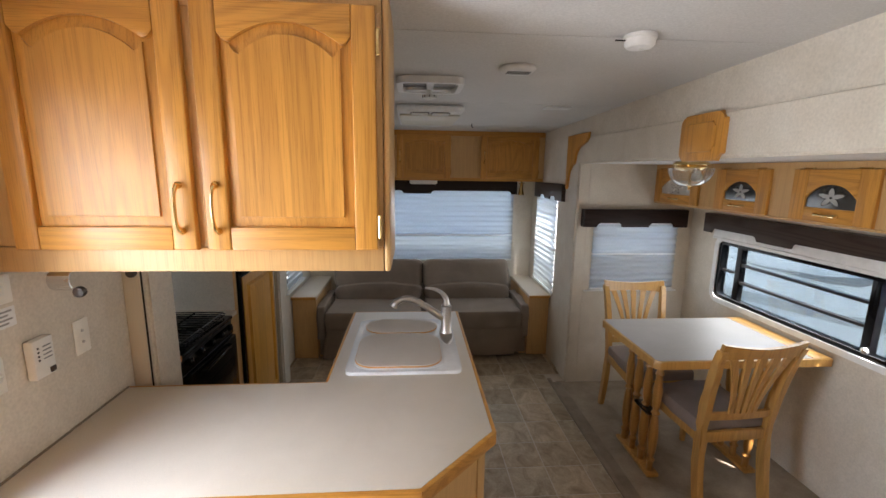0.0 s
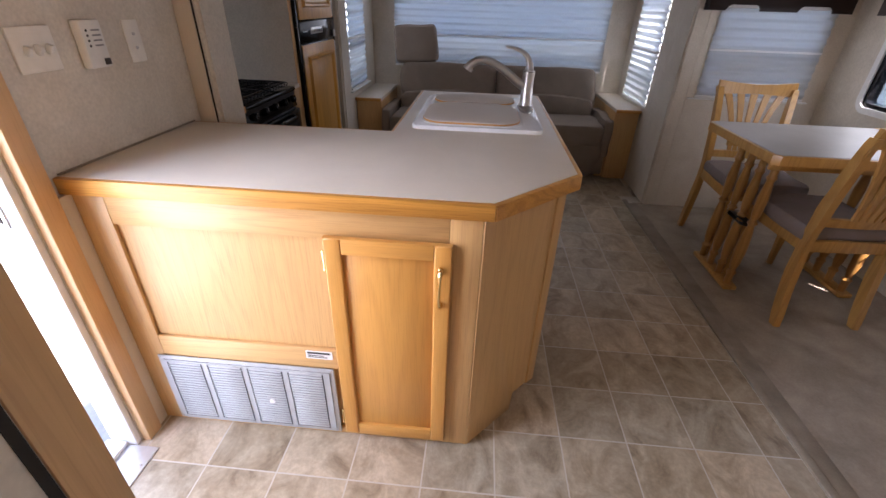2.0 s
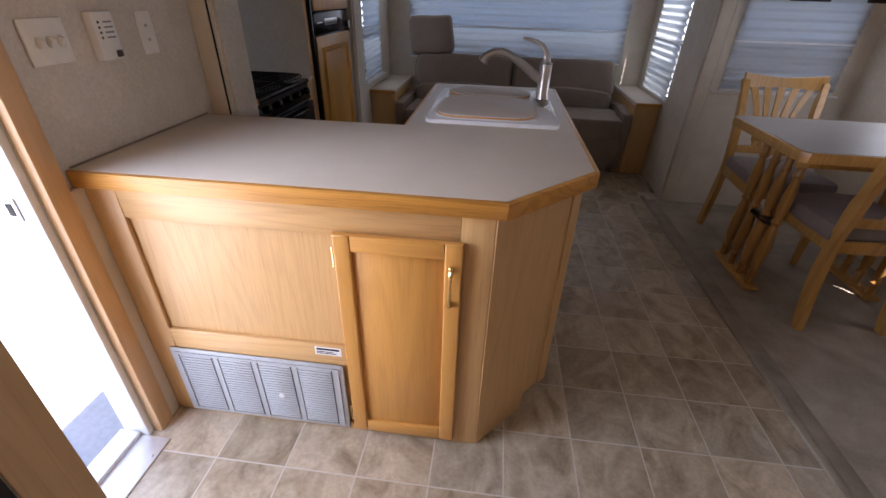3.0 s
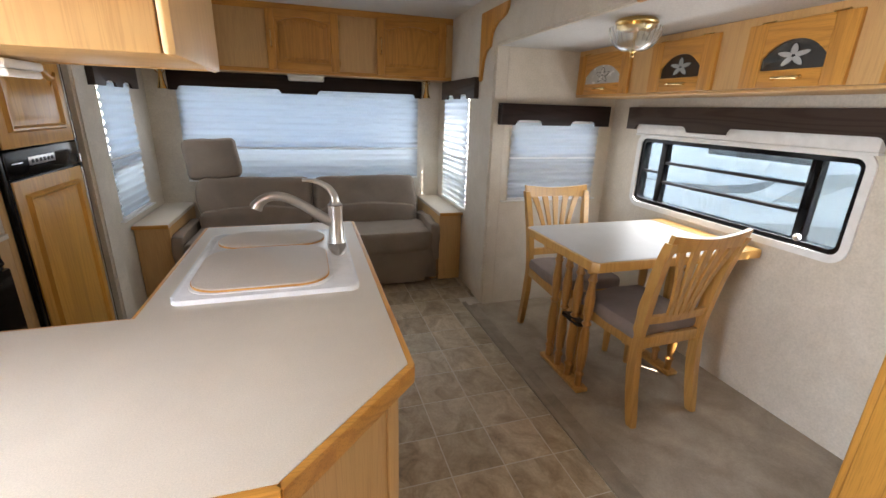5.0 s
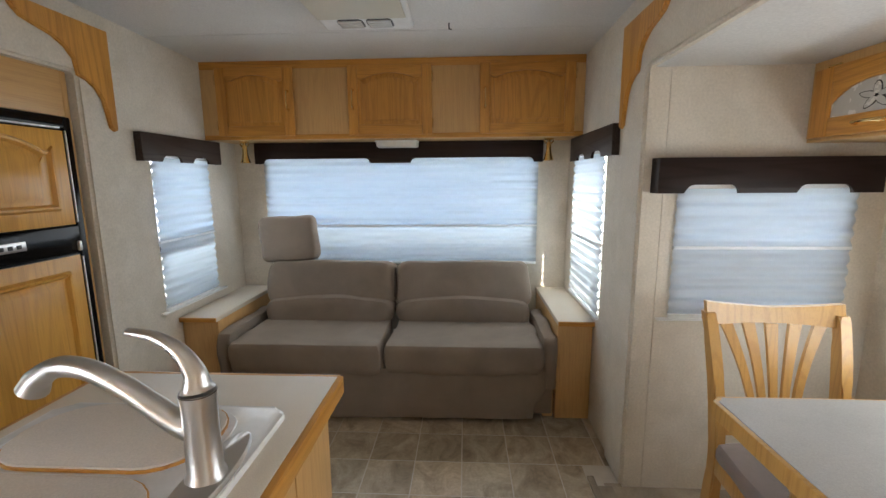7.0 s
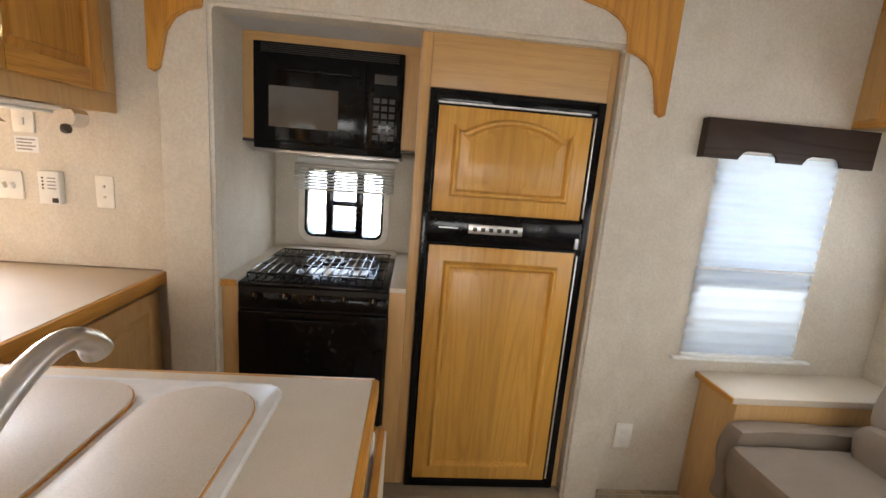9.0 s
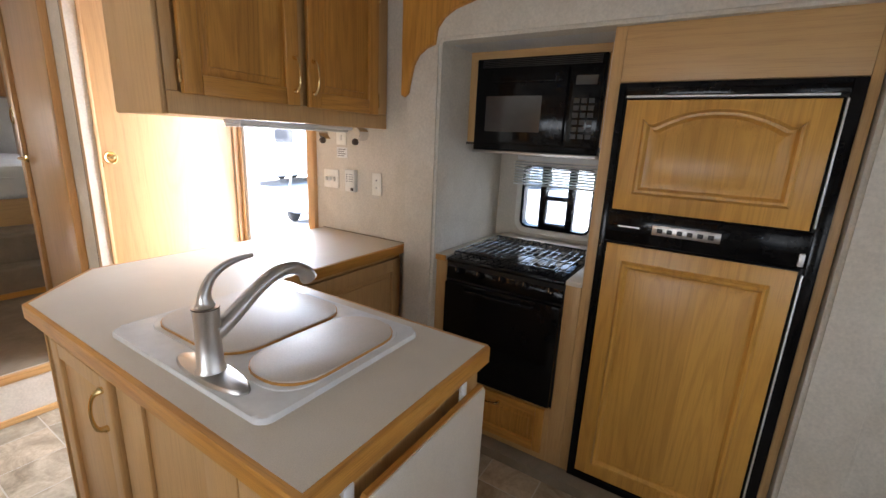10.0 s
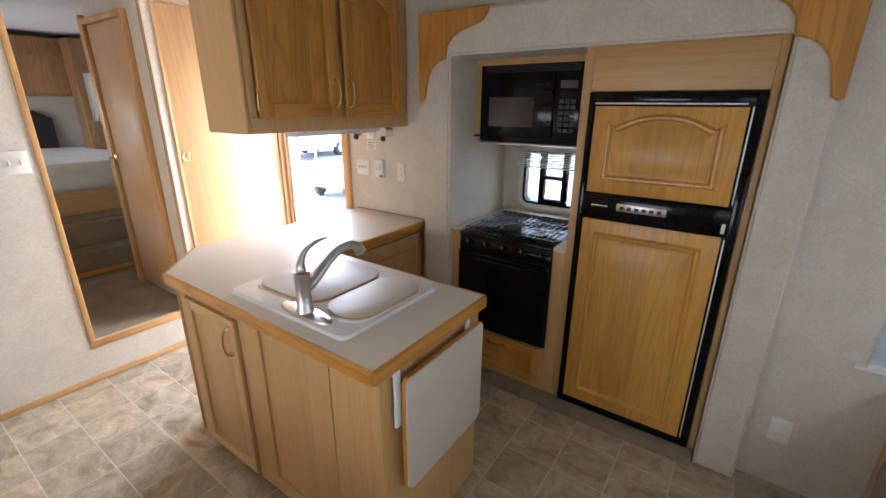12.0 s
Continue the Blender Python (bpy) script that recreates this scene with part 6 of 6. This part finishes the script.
# ---- things on the ceiling ----
sd = thing("smoke_detector", (0.97, 2.02, ceil_z(2.02) - 0.04), "round white smoke detector on the ceiling", "smoke detector")
part("body", lathe([(0.050, 0), (0.052, -0.010), (0.048, -0.013), (0.046, -0.030), (0.038, -0.038), (0.015, -0.040), (0, -0.040)], pose(0.97, 2.02, ceil_z(2.02) - 0.0005), 28), WHITE_PAINT, sd)
part("test_button", lathe([(0.008, -0.0395), (0.007, -0.043), (0, -0.043)], pose(0.976, 2.02, ceil_z(2.02)), 10), WHITE, sd)
part("tab", box(0.888, 0.921, 2.015, 2.022, ceil_z(2.02) - 0.02, ceil_z(2.02) - 0.017), DARK_GAP, sd)
rv = thing("ceiling_vent", (0.68, 2.45, ceil_z(2.45) - 0.02), "round white ceiling register with slots", "vent")
part("ring", lathe([(0.075, 0), (0.076, -0.008), (0.066, -0.018), (0.05, -0.020), (0, -0.020)], pose(0.68, 2.45, ceil_z(2.45) - 0.0005), 28), WHITE_PAINT, rv)
for k in range(10):
    for s in (0, 1):
        x = 0.68 - 0.045 + k * 0.01
        part("slot", box(x, x + 0.005, 2.425 + s * 0.03, 2.445 + s * 0.03, ceil_z(2.45) - 0.0225, ceil_z(2.45) - 0.0206), DARK_GAP, rv)
ft = thing("ceiling_vent", (0.33, 2.76, ceil_z(2.76) - 0.04), "white roof vent with two grey wells and a crank knob", "vent")
VZ = ceil_z(2.76) - 0.0006
VM = pose(0.33, 2.76, VZ)
part("frame", frame_ring(-0.155, 0.155, -0.15, 0.15, 0.06, 0.026, VM, -0.030, 0.0), WHITE_PAINT, ft)
# Flat grey panel; its colour paints the shade up inside the vent wells.
part("screen", prism(rounded(-0.13, 0.13, -0.125, 0.125, 0.04), VM, -0.006, -0.001), mottled("vent_well_shade", (0.24, 0.24, 0.24), (0.32, 0.32, 0.32), 30.0, 500.0, 0.6), ft, "grey panel standing for the shaded wells")
part("spoke", prism([(-0.016, -0.126), (0.016, -0.126), (0.016, 0.126), (-0.016, 0.126)], VM, -0.026, -0.0065, 0.003), WHITE_PAINT, ft)
for k in (-1, 1):
    part("lip", prism([(k * 0.06 - 0.045, 0.085), (k * 0.06 + 0.045, 0.085), (k * 0.06 + 0.05, 0.12), (k * 0.06 - 0.05, 0.12)], VM, -0.022, -0.0065, 0.003), WHITE_PAINT, ft)
part("crank_knob", lathe([(0.012, -0.0265), (0.012, -0.045), (0.030, -0.050), (0.033, -0.064), (0.014, -0.070), (0, -0.070)], VM @ pose(0, 0.06, 0), 16), WHITE, ft)
for k in range(8):
    a = math.pi * k / 4
    part("knob_groove", box(0.33 + 0.0325 * math.cos(a) - 0.002, 0.33 + 0.0325 * math.cos(a) + 0.002, 2.82 + 0.0325 * math.sin(a) - 0.002, 2.82 + 0.0325 * math.sin(a) + 0.002, VZ - 0.062, VZ - 0.052), DARK_GAP, ft)
ac = thing("air_conditioner", (0.36, 3.78, ceil_z(3.78) - 0.05), "white ceiling air conditioner with a cream filter panel and louvred outlets", "air conditioner")
AZ = ceil_z(3.78)
part("shroud", box(0.15, 0.57, 3.34, 4.22, AZ - 0.036, AZ + 0.008, 0.02, 3), WHITE_PAINT, ac)
part("filter_cover", box(0.165, 0.555, 3.46, 4.035, AZ - 0.050, AZ - 0.0365, 0.006), mottled("cream_plastic", (0.60, 0.56, 0.46), (0.66, 0.62, 0.52), 3.0, 200.0, 0.5, 0.05), ac, "cream filter panel")
for y0 in (3.365, 4.065):
    for s_ in (0, 1):
        x0 = 0.235 + s_ * 0.132
        part("outlet", prism(rounded(x0, x0 + 0.118, y0, y0 + 0.11, 0.03), Matrix(), AZ - 0.0385, AZ - 0.0363), plain("outlet_dark", (0.10, 0.10, 0.10), 0.6), ac)
        for k in range(4):
            part("louvre", box(x0 + 0.006, x0 + 0.112, y0 + 0.014 + k * 0.024, y0 + 0.024 + k * 0.024, AZ - 0.046, AZ - 0.0387, 0.002, 1), WHITE_PAINT, ac)
hv = thing("ceiling_vent", (1.16, 3.36, ceil_z(3.36) - 0.01), "flat white ceiling register", "vent")
part("plate", box(1.08, 1.24, 3.31, 3.41, ceil_z(3.36) - 0.010, ceil_z(3.36) - 0.0006, 0.003), WHITE_PAINT, hv)
hk = solo("ceiling_hook", tube([(0.735, 4.22, ceil_z(4.22)), (0.735, 4.22, ceil_z(4.22) - 0.025), (0.747, 4.22, ceil_z(4.22) - 0.03)], 0.003, 6), DARK_GAP, "small dark hook in the ceiling", "hook")
for k, y in enumerate((2.05, 3.27, 4.3)):
    struct("ceiling_seam", box(XL, XR, y, y + 0.012, ceil_z(y) - 0.0018, ceil_z(y) - 0.0003), CEILING, "faint joint strip between ceiling panels", "trim")


# ---- hall steps and bedroom ----
st = thing("carpeted_steps", (0.3, -0.6, HALL_Z), "brown carpeted steps up to the bedroom", "steps")
part("lower_step", box(-0.815, 0.543, -0.62, -0.421, HALL_Z - 0.05, 0.43, 0.015), CARPET, st)
part("upper_step", box(-0.815, 0.543, -0.748, -0.6205, HALL_Z - 0.05, 0.615, 0.015), CARPET, st)
part("nosing", box(-0.815, 0.543, -0.4205, -0.405, HALL_Z + 0.001, HALL_Z + 0.04, 0.004), OAK_X, st, "oak strip at the foot")
pd = thing("door_4", (0.0, -0.03, HALL_Z), "edge of an oak folding door with a brass ring pull", "door", "", "structure")
part("leaf", box(-0.06, 0.012, -0.058, -0.005, HALL_Z + 0.002, 2.10, 0.004), OAK, pd)
part("ring_pull", tube([(0.02, -0.032 + 0.028 * math.cos(a), 1.42 + 0.04 * math.sin(a)) for a in [math.pi * k / 8 for k in range(17)]], 0.004, 8), BRASS, pd, "brass ring pull")
part("pull_mount", box(0.0125, 0.018, -0.05, -0.014, 1.445, 1.475, 0.002), BRASS, pd)
bed = thing("bed", (0.3, -1.8, 0.62), "bed with white mattress on a light oak platform", "bed")
part("platform", box(-0.60, 1.25, -2.75, -1.0, 0.621, 0.835, 0.006), VENEER_X, bed)
part("mattress", cushion(-0.61, 1.23, -2.74, -0.97, 0.828, 1.07, 6.0, 14), FABRIC_WHITE, bed)
part("piping", tube([(-0.575, -0.972, 0.985), (0.3, -0.962, 0.985), (1.195, -0.972, 0.985)], 0.006, 6), FABRIC_WHITE, bed)
part("headboard", prism([(-0.75, 0), (0.75, 0), (0.75, 0.38), (0.6, 0.47), (-0.6, 0.47), (-0.75, 0.38)], plane_frame((0.35, -2.875, 1.0), (1, 0, 0), (0, 0, 1)) @ Matrix.Diagonal((1, 1, -1, 1)), 0.0, 0.06, 0.01), plain("dark_headboard_fabric", (0.05, 0.045, 0.042), 0.9), bed, "dark padded headboard")
oc = thing("overhead_cabinet", (0.35, -2.7, 1.62), "brown oak overhead cabinet over the bed", "cabinet")
part("body", box(-0.815, 1.53, -2.879, -2.55, 1.62, 2.2, 0.003), oak("brown_oak", (0.34, 0.18, 0.07)), oc)
for k in range(4):
    panel_door(oc, (-0.74 + k * 0.57, -2.549, 1.65), (1, 0, 0), (0, 0, 1), 0.52, 0.38, 0.04, 0.06, oak("brown_oak_door", (0.36, 0.19, 0.075)))
wd = thing("wardrobe", (-0.55, -2.3, 0.62), "tall oak wardrobe beside the bed", "wardrobe")
part("body", box(-0.816, -0.56, -2.548, -2.30, 0.621, 2.2, 0.003), oak("wardrobe_oak", (0.30, 0.165, 0.07)), wd)
part("mirror", box(-0.745, -0.625, -2.2998, -2.294, 1.36, 1.86, 0.002), plain("mirror_glass", (0.8, 0.82, 0.84), 0.03, 1.0), wd, "narrow door mirror")
handle(wd, (-0.59, -2.30, 1.35), (-0.59, -2.30, 1.22), (0, 1, 0))
m = plane_frame((-0.82, -2.2, 1.15), (0, 1, 0), (0, 0, 1))
w7 = thing("window_7", (-0.82, -2.0, 1.15), "small bedroom window with a white shade", "window", "", "structure")
part("window_frame", frame_ring(-0.02, 0.47, -0.02, 0.62, 0.03, 0.025, m, 0.0006, 0.012), WHITE_PAINT, w7)
part("sash_bar", prism([(0.0, 0.29), (0.45, 0.29), (0.45, 0.31), (0.0, 0.31)], m, -0.03, -0.01), WHITE_PAINT, w7)
part("shade_cloth", prism([(0.002, 0.002), (0.448, 0.002), (0.448, 0.598), (0.002, 0.598)], m, -0.008, -0.006), SHADE, w7)
bs = thing("ceiling_vent", (0.2, -1.3, ceil_z(-1.3) - 0.02), "round white bedroom ceiling light", "light fitting")
part("dish", lathe([(0.10, 0), (0.10, -0.012), (0.07, -0.028), (0, -0.034)], pose(0.2, -1.3, ceil_z(-1.3) - 0.0006), 24), WHITE_PAINT, bs)

# ---- outside: parked caravans and a hand cart ----
SKIN = mottled("white_gelcoat", (0.70, 0.71, 0.72), (0.76, 0.77, 0.78), 0.6, 60.0, 0.35, 0.02)
GRAPHIC = plain("grey_graphic", (0.23, 0.235, 0.245), 0.4)
GRAPHIC_L = plain("pale_grey_graphic", (0.42, 0.42, 0.42), 0.4)
TYRE = plain("tyre_rubber", (0.03, 0.03, 0.03), 0.85)


def caravan(loc, turn, length, windows, label):
    th = thing("parked_caravan", (0, 0, 0), label, "caravan", "caravans parked outside")
    L = length / 2
    part("body_shell", box(-L, L, -1.2, 1.2, 0.55, 3.2, 0.12, 4), SKIN, th)
    part("skirt", box(-L + 0.1, L - 0.1, -1.17, 1.17, 0.42, 0.549, 0.02), GRAPHIC, th)
    for s in (-1, 1):
        pts = [(-2.9, 1.45), (-2.1, 1.445), (-1.34, 1.505), (-1.0, 1.57), (-0.67, 1.68), (-0.8, 1.57), (-0.96, 1.49), (-1.25, 1.45), (-1.55, 1.435), (-2.1, 1.425)]
        m = plane_frame((0, s * 1.203, 0), (s * -1, 0, 0), (0, 0, 1))
        part("swoosh", prism(pts, m, -0.002, 0.004), GRAPHIC, th, "grey swoosh graphic")
        pts2 = [(-0.72, 1.46), (-0.45, 1.50), (-0.18, 1.69), (0.3, 1.74), (0.9, 1.70), (0.9, 1.78), (0.3, 1.82), (-0.19, 1.79), (-0.41, 1.75), (-0.55, 1.60)]
        part("swoosh", prism(pts2, m, -0.002, 0.003), GRAPHIC_L, th, "pale grey swoosh graphic")
        pts3 = [(-L + 0.2, 0.80), (-1.0, 1.10), (-0.5, 1.17), (0.2, 1.26), (1.2, 1.24), (L - 0.2, 1.05), (L - 0.2, 1.15), (1.2, 1.36), (0.2, 1.38), (-0.17, 1.36), (-0.6, 1.28), (-1.08, 1.18), (-L + 0.2, 0.95)]
        part("lower_band", prism(pts3, m, -0.002, 0.003), GRAPHIC_L, th)
        for u in windows:
            w = part("window", frame_ring(u - 0.58, u + 0.58, 1.79, 2.42, 0.05, 0.03, m, 0.0, 0.02), ALU, th)
            part("pane", prism(rounded(u - 0.56, u + 0.56, 1.815, 2.395, 0.04), m, 0.001, 0.008), DARKGLASS, w)
        for x in (-0.55, 0.35):
            wh = part("wheel", lathe([(0.0, -0.11), (0.20, -0.11), (0.33, -0.10), (0.36, -0.06), (0.36, 0.06), (0.33, 0.10), (0.2, 0.11), (0, 0.11)], pose(x, s * 1.08, 0.36, 90), 24), TYRE, th)
            part("rim", lathe([(0.19, 0.0), (0.19, 0.012), (0.10, 0.0), (0.05, 0.02), (0, 0.02)], pose(x, s * 1.195, 0.36, -90 * s), 20), WHITE_PAINT, wh)
    part("tow_frame", merge(tube([(L - 0.1, -0.6, 0.5), (L + 1.1, 0, 0.5)], 0.05, 8), tube([(L - 0.1, 0.6, 0.5), (L + 1.1, 0, 0.5)], 0.05, 8)), BLACK_MATT, th)
    part("jack", tube([(L + 0.9, 0, 0.0), (L + 0.9, 0, 0.95)], 0.04, 8), BLACK_MATT, th)
    part("gas_bottle", lathe([(0.16, 0.55), (0.16, 0.95), (0.08, 1.05), (0, 1.06)], pose(L + 0.25, 0, 0), 14), WHITE_PAINT, th)
    th.matrix_world = pose(*loc, 0, 0, turn)
    return th


caravan((5.6, 3.2, -0.8), 90, 8.0, (-0.94, 2.2), "white parked caravan with grey swoosh graphics beyond the window")
far = caravan((-13.7, -13.9, -0.8), 191.5, 7.5, (-2.9, -0.4, 1.9), "white parked caravan across the lot")
copy_thing(far, pose(-22.0, -8.0, -0.8, 0, 0, 70))
copy_thing(far, pose(-9.0, 12.0, -0.8, 0, 0, 80))
copy_thing(far, pose(0.0, 15.0, -0.8, 0, 0, 5))


def golf_cart(x, y, turn):
    th = thing("golf_cart", (0, 0, 0), "grey golf cart with white wheels parked on the lot", "golf cart")
    grey, seat = plain("grey_blue_bodywork", (0.16, 0.19, 0.24), 0.4), plain("pale_vinyl_seat", (0.5, 0.5, 0.48), 0.6)
    for k in (-1, 1):
        for u in (0.0, -1.65):
            wh = part("wheel", lathe([(0.10, -0.07), (0.19, -0.07), (0.215, -0.045), (0.215, 0.045), (0.19, 0.07), (0.10, 0.07)], pose(u, k * 0.46, 0.215, 90), 24), TYRE, th)
            part("rim", lathe([(0.0, 0.03), (0.05, 0.05), (0.10, 0.03), (0.125, 0.072), (0.125, -0.05), (0.0, -0.05)], pose(u, k * 0.46, 0.215, -90 * k), 20), WHITE_PAINT, wh, "white wheel rim")
    hull = [(0.30, 0.30), (0.34, 0.45), (0.22, 0.72), (0.05, 0.80), (-0.05, 0.38), (-0.70, 0.34), (-0.78, 0.62), (-1.95, 0.66), (-2.02, 0.40), (-1.9, 0.24), (0.1, 0.22)]
    part("bodywork", prism(hull, plane_frame((0, 0.52, 0), (1, 0, 0), (0, 0, 1)), 0.0, 1.04, 0.02), grey, th)
    part("seat", cushion(-1.28, -0.76, -0.5, 0.5, 0.62, 0.78, 5.0, 8), seat, th)
    part("backrest", cushion(-1.38, -1.26, -0.5, 0.5, 0.80, 1.18, 5.0, 8), seat, th)
    for k in (-1, 1):
        part("post", tube([(0.18, k * 0.48, 0.72), (-0.12, k * 0.46, 1.78)], 0.02, 8), STEEL, th)
        part("post", tube([(-1.75, k * 0.48, 0.62), (-1.55, k * 0.46, 1.78)], 0.02, 8), STEEL, th)
    part("roof", box(-1.75, 0.05, -0.56, 0.56, 1.78, 1.84, 0.025, 3), WHITE_PAINT, th)
    part("steering_wheel", tube([(-0.28 + 0.05 * math.cos(a), 0.24 + 0.16 * math.sin(a), 0.92 + 0.13 * math.cos(a)) for a in [math.pi * q / 10 for q in range(21)]], 0.012, 6), BLACK_MATT, th)
    part("steering_column", tube([(-0.02, 0.24, 0.70), (-0.28, 0.24, 0.92)], 0.018, 6), BLACK_MATT, th)
    th.matrix_world = pose(x, y, -0.8, 0, 0, turn)


golf_cart(-6.45, -5.2, 12)

# ---- floor tiles ----
def lay_tiles():
    pitch, gap = 0.2278, 0.0052
    x0, y0 = -0.796 - pitch, 1.664 - 4 * pitch
    kinds = {}
    for i in range(0, 12):
        for j in range(0, 21):
            a, b = x0 + i * pitch, x0 + (i + 1) * pitch
            c, d = y0 + j * pitch, y0 + (j + 1) * pitch
            a, b, c, d = max(a, XL), min(b, 1.375 if c < 3.75 else XR), max(c, YF), min(d, YR)
            if b - a < 0.02 or d - c < 0.02:
                continue
            key = (round(b - a, 3), round(d - c, 3))
            if key not in kinds:
                w, h = key
                bm = box(-w / 2 + gap / 2, w / 2 - gap / 2, -h / 2 + gap / 2, h / 2 - gap / 2, -0.003, 0.0)
                kinds[key] = mesh_of("tile", bm, TILE)
            ob = new("tile", kinds[key])
            ob.parent = floor_main
            ob.location = ((a + b) / 2, (c + d) / 2, 0.0)


lay_tiles()
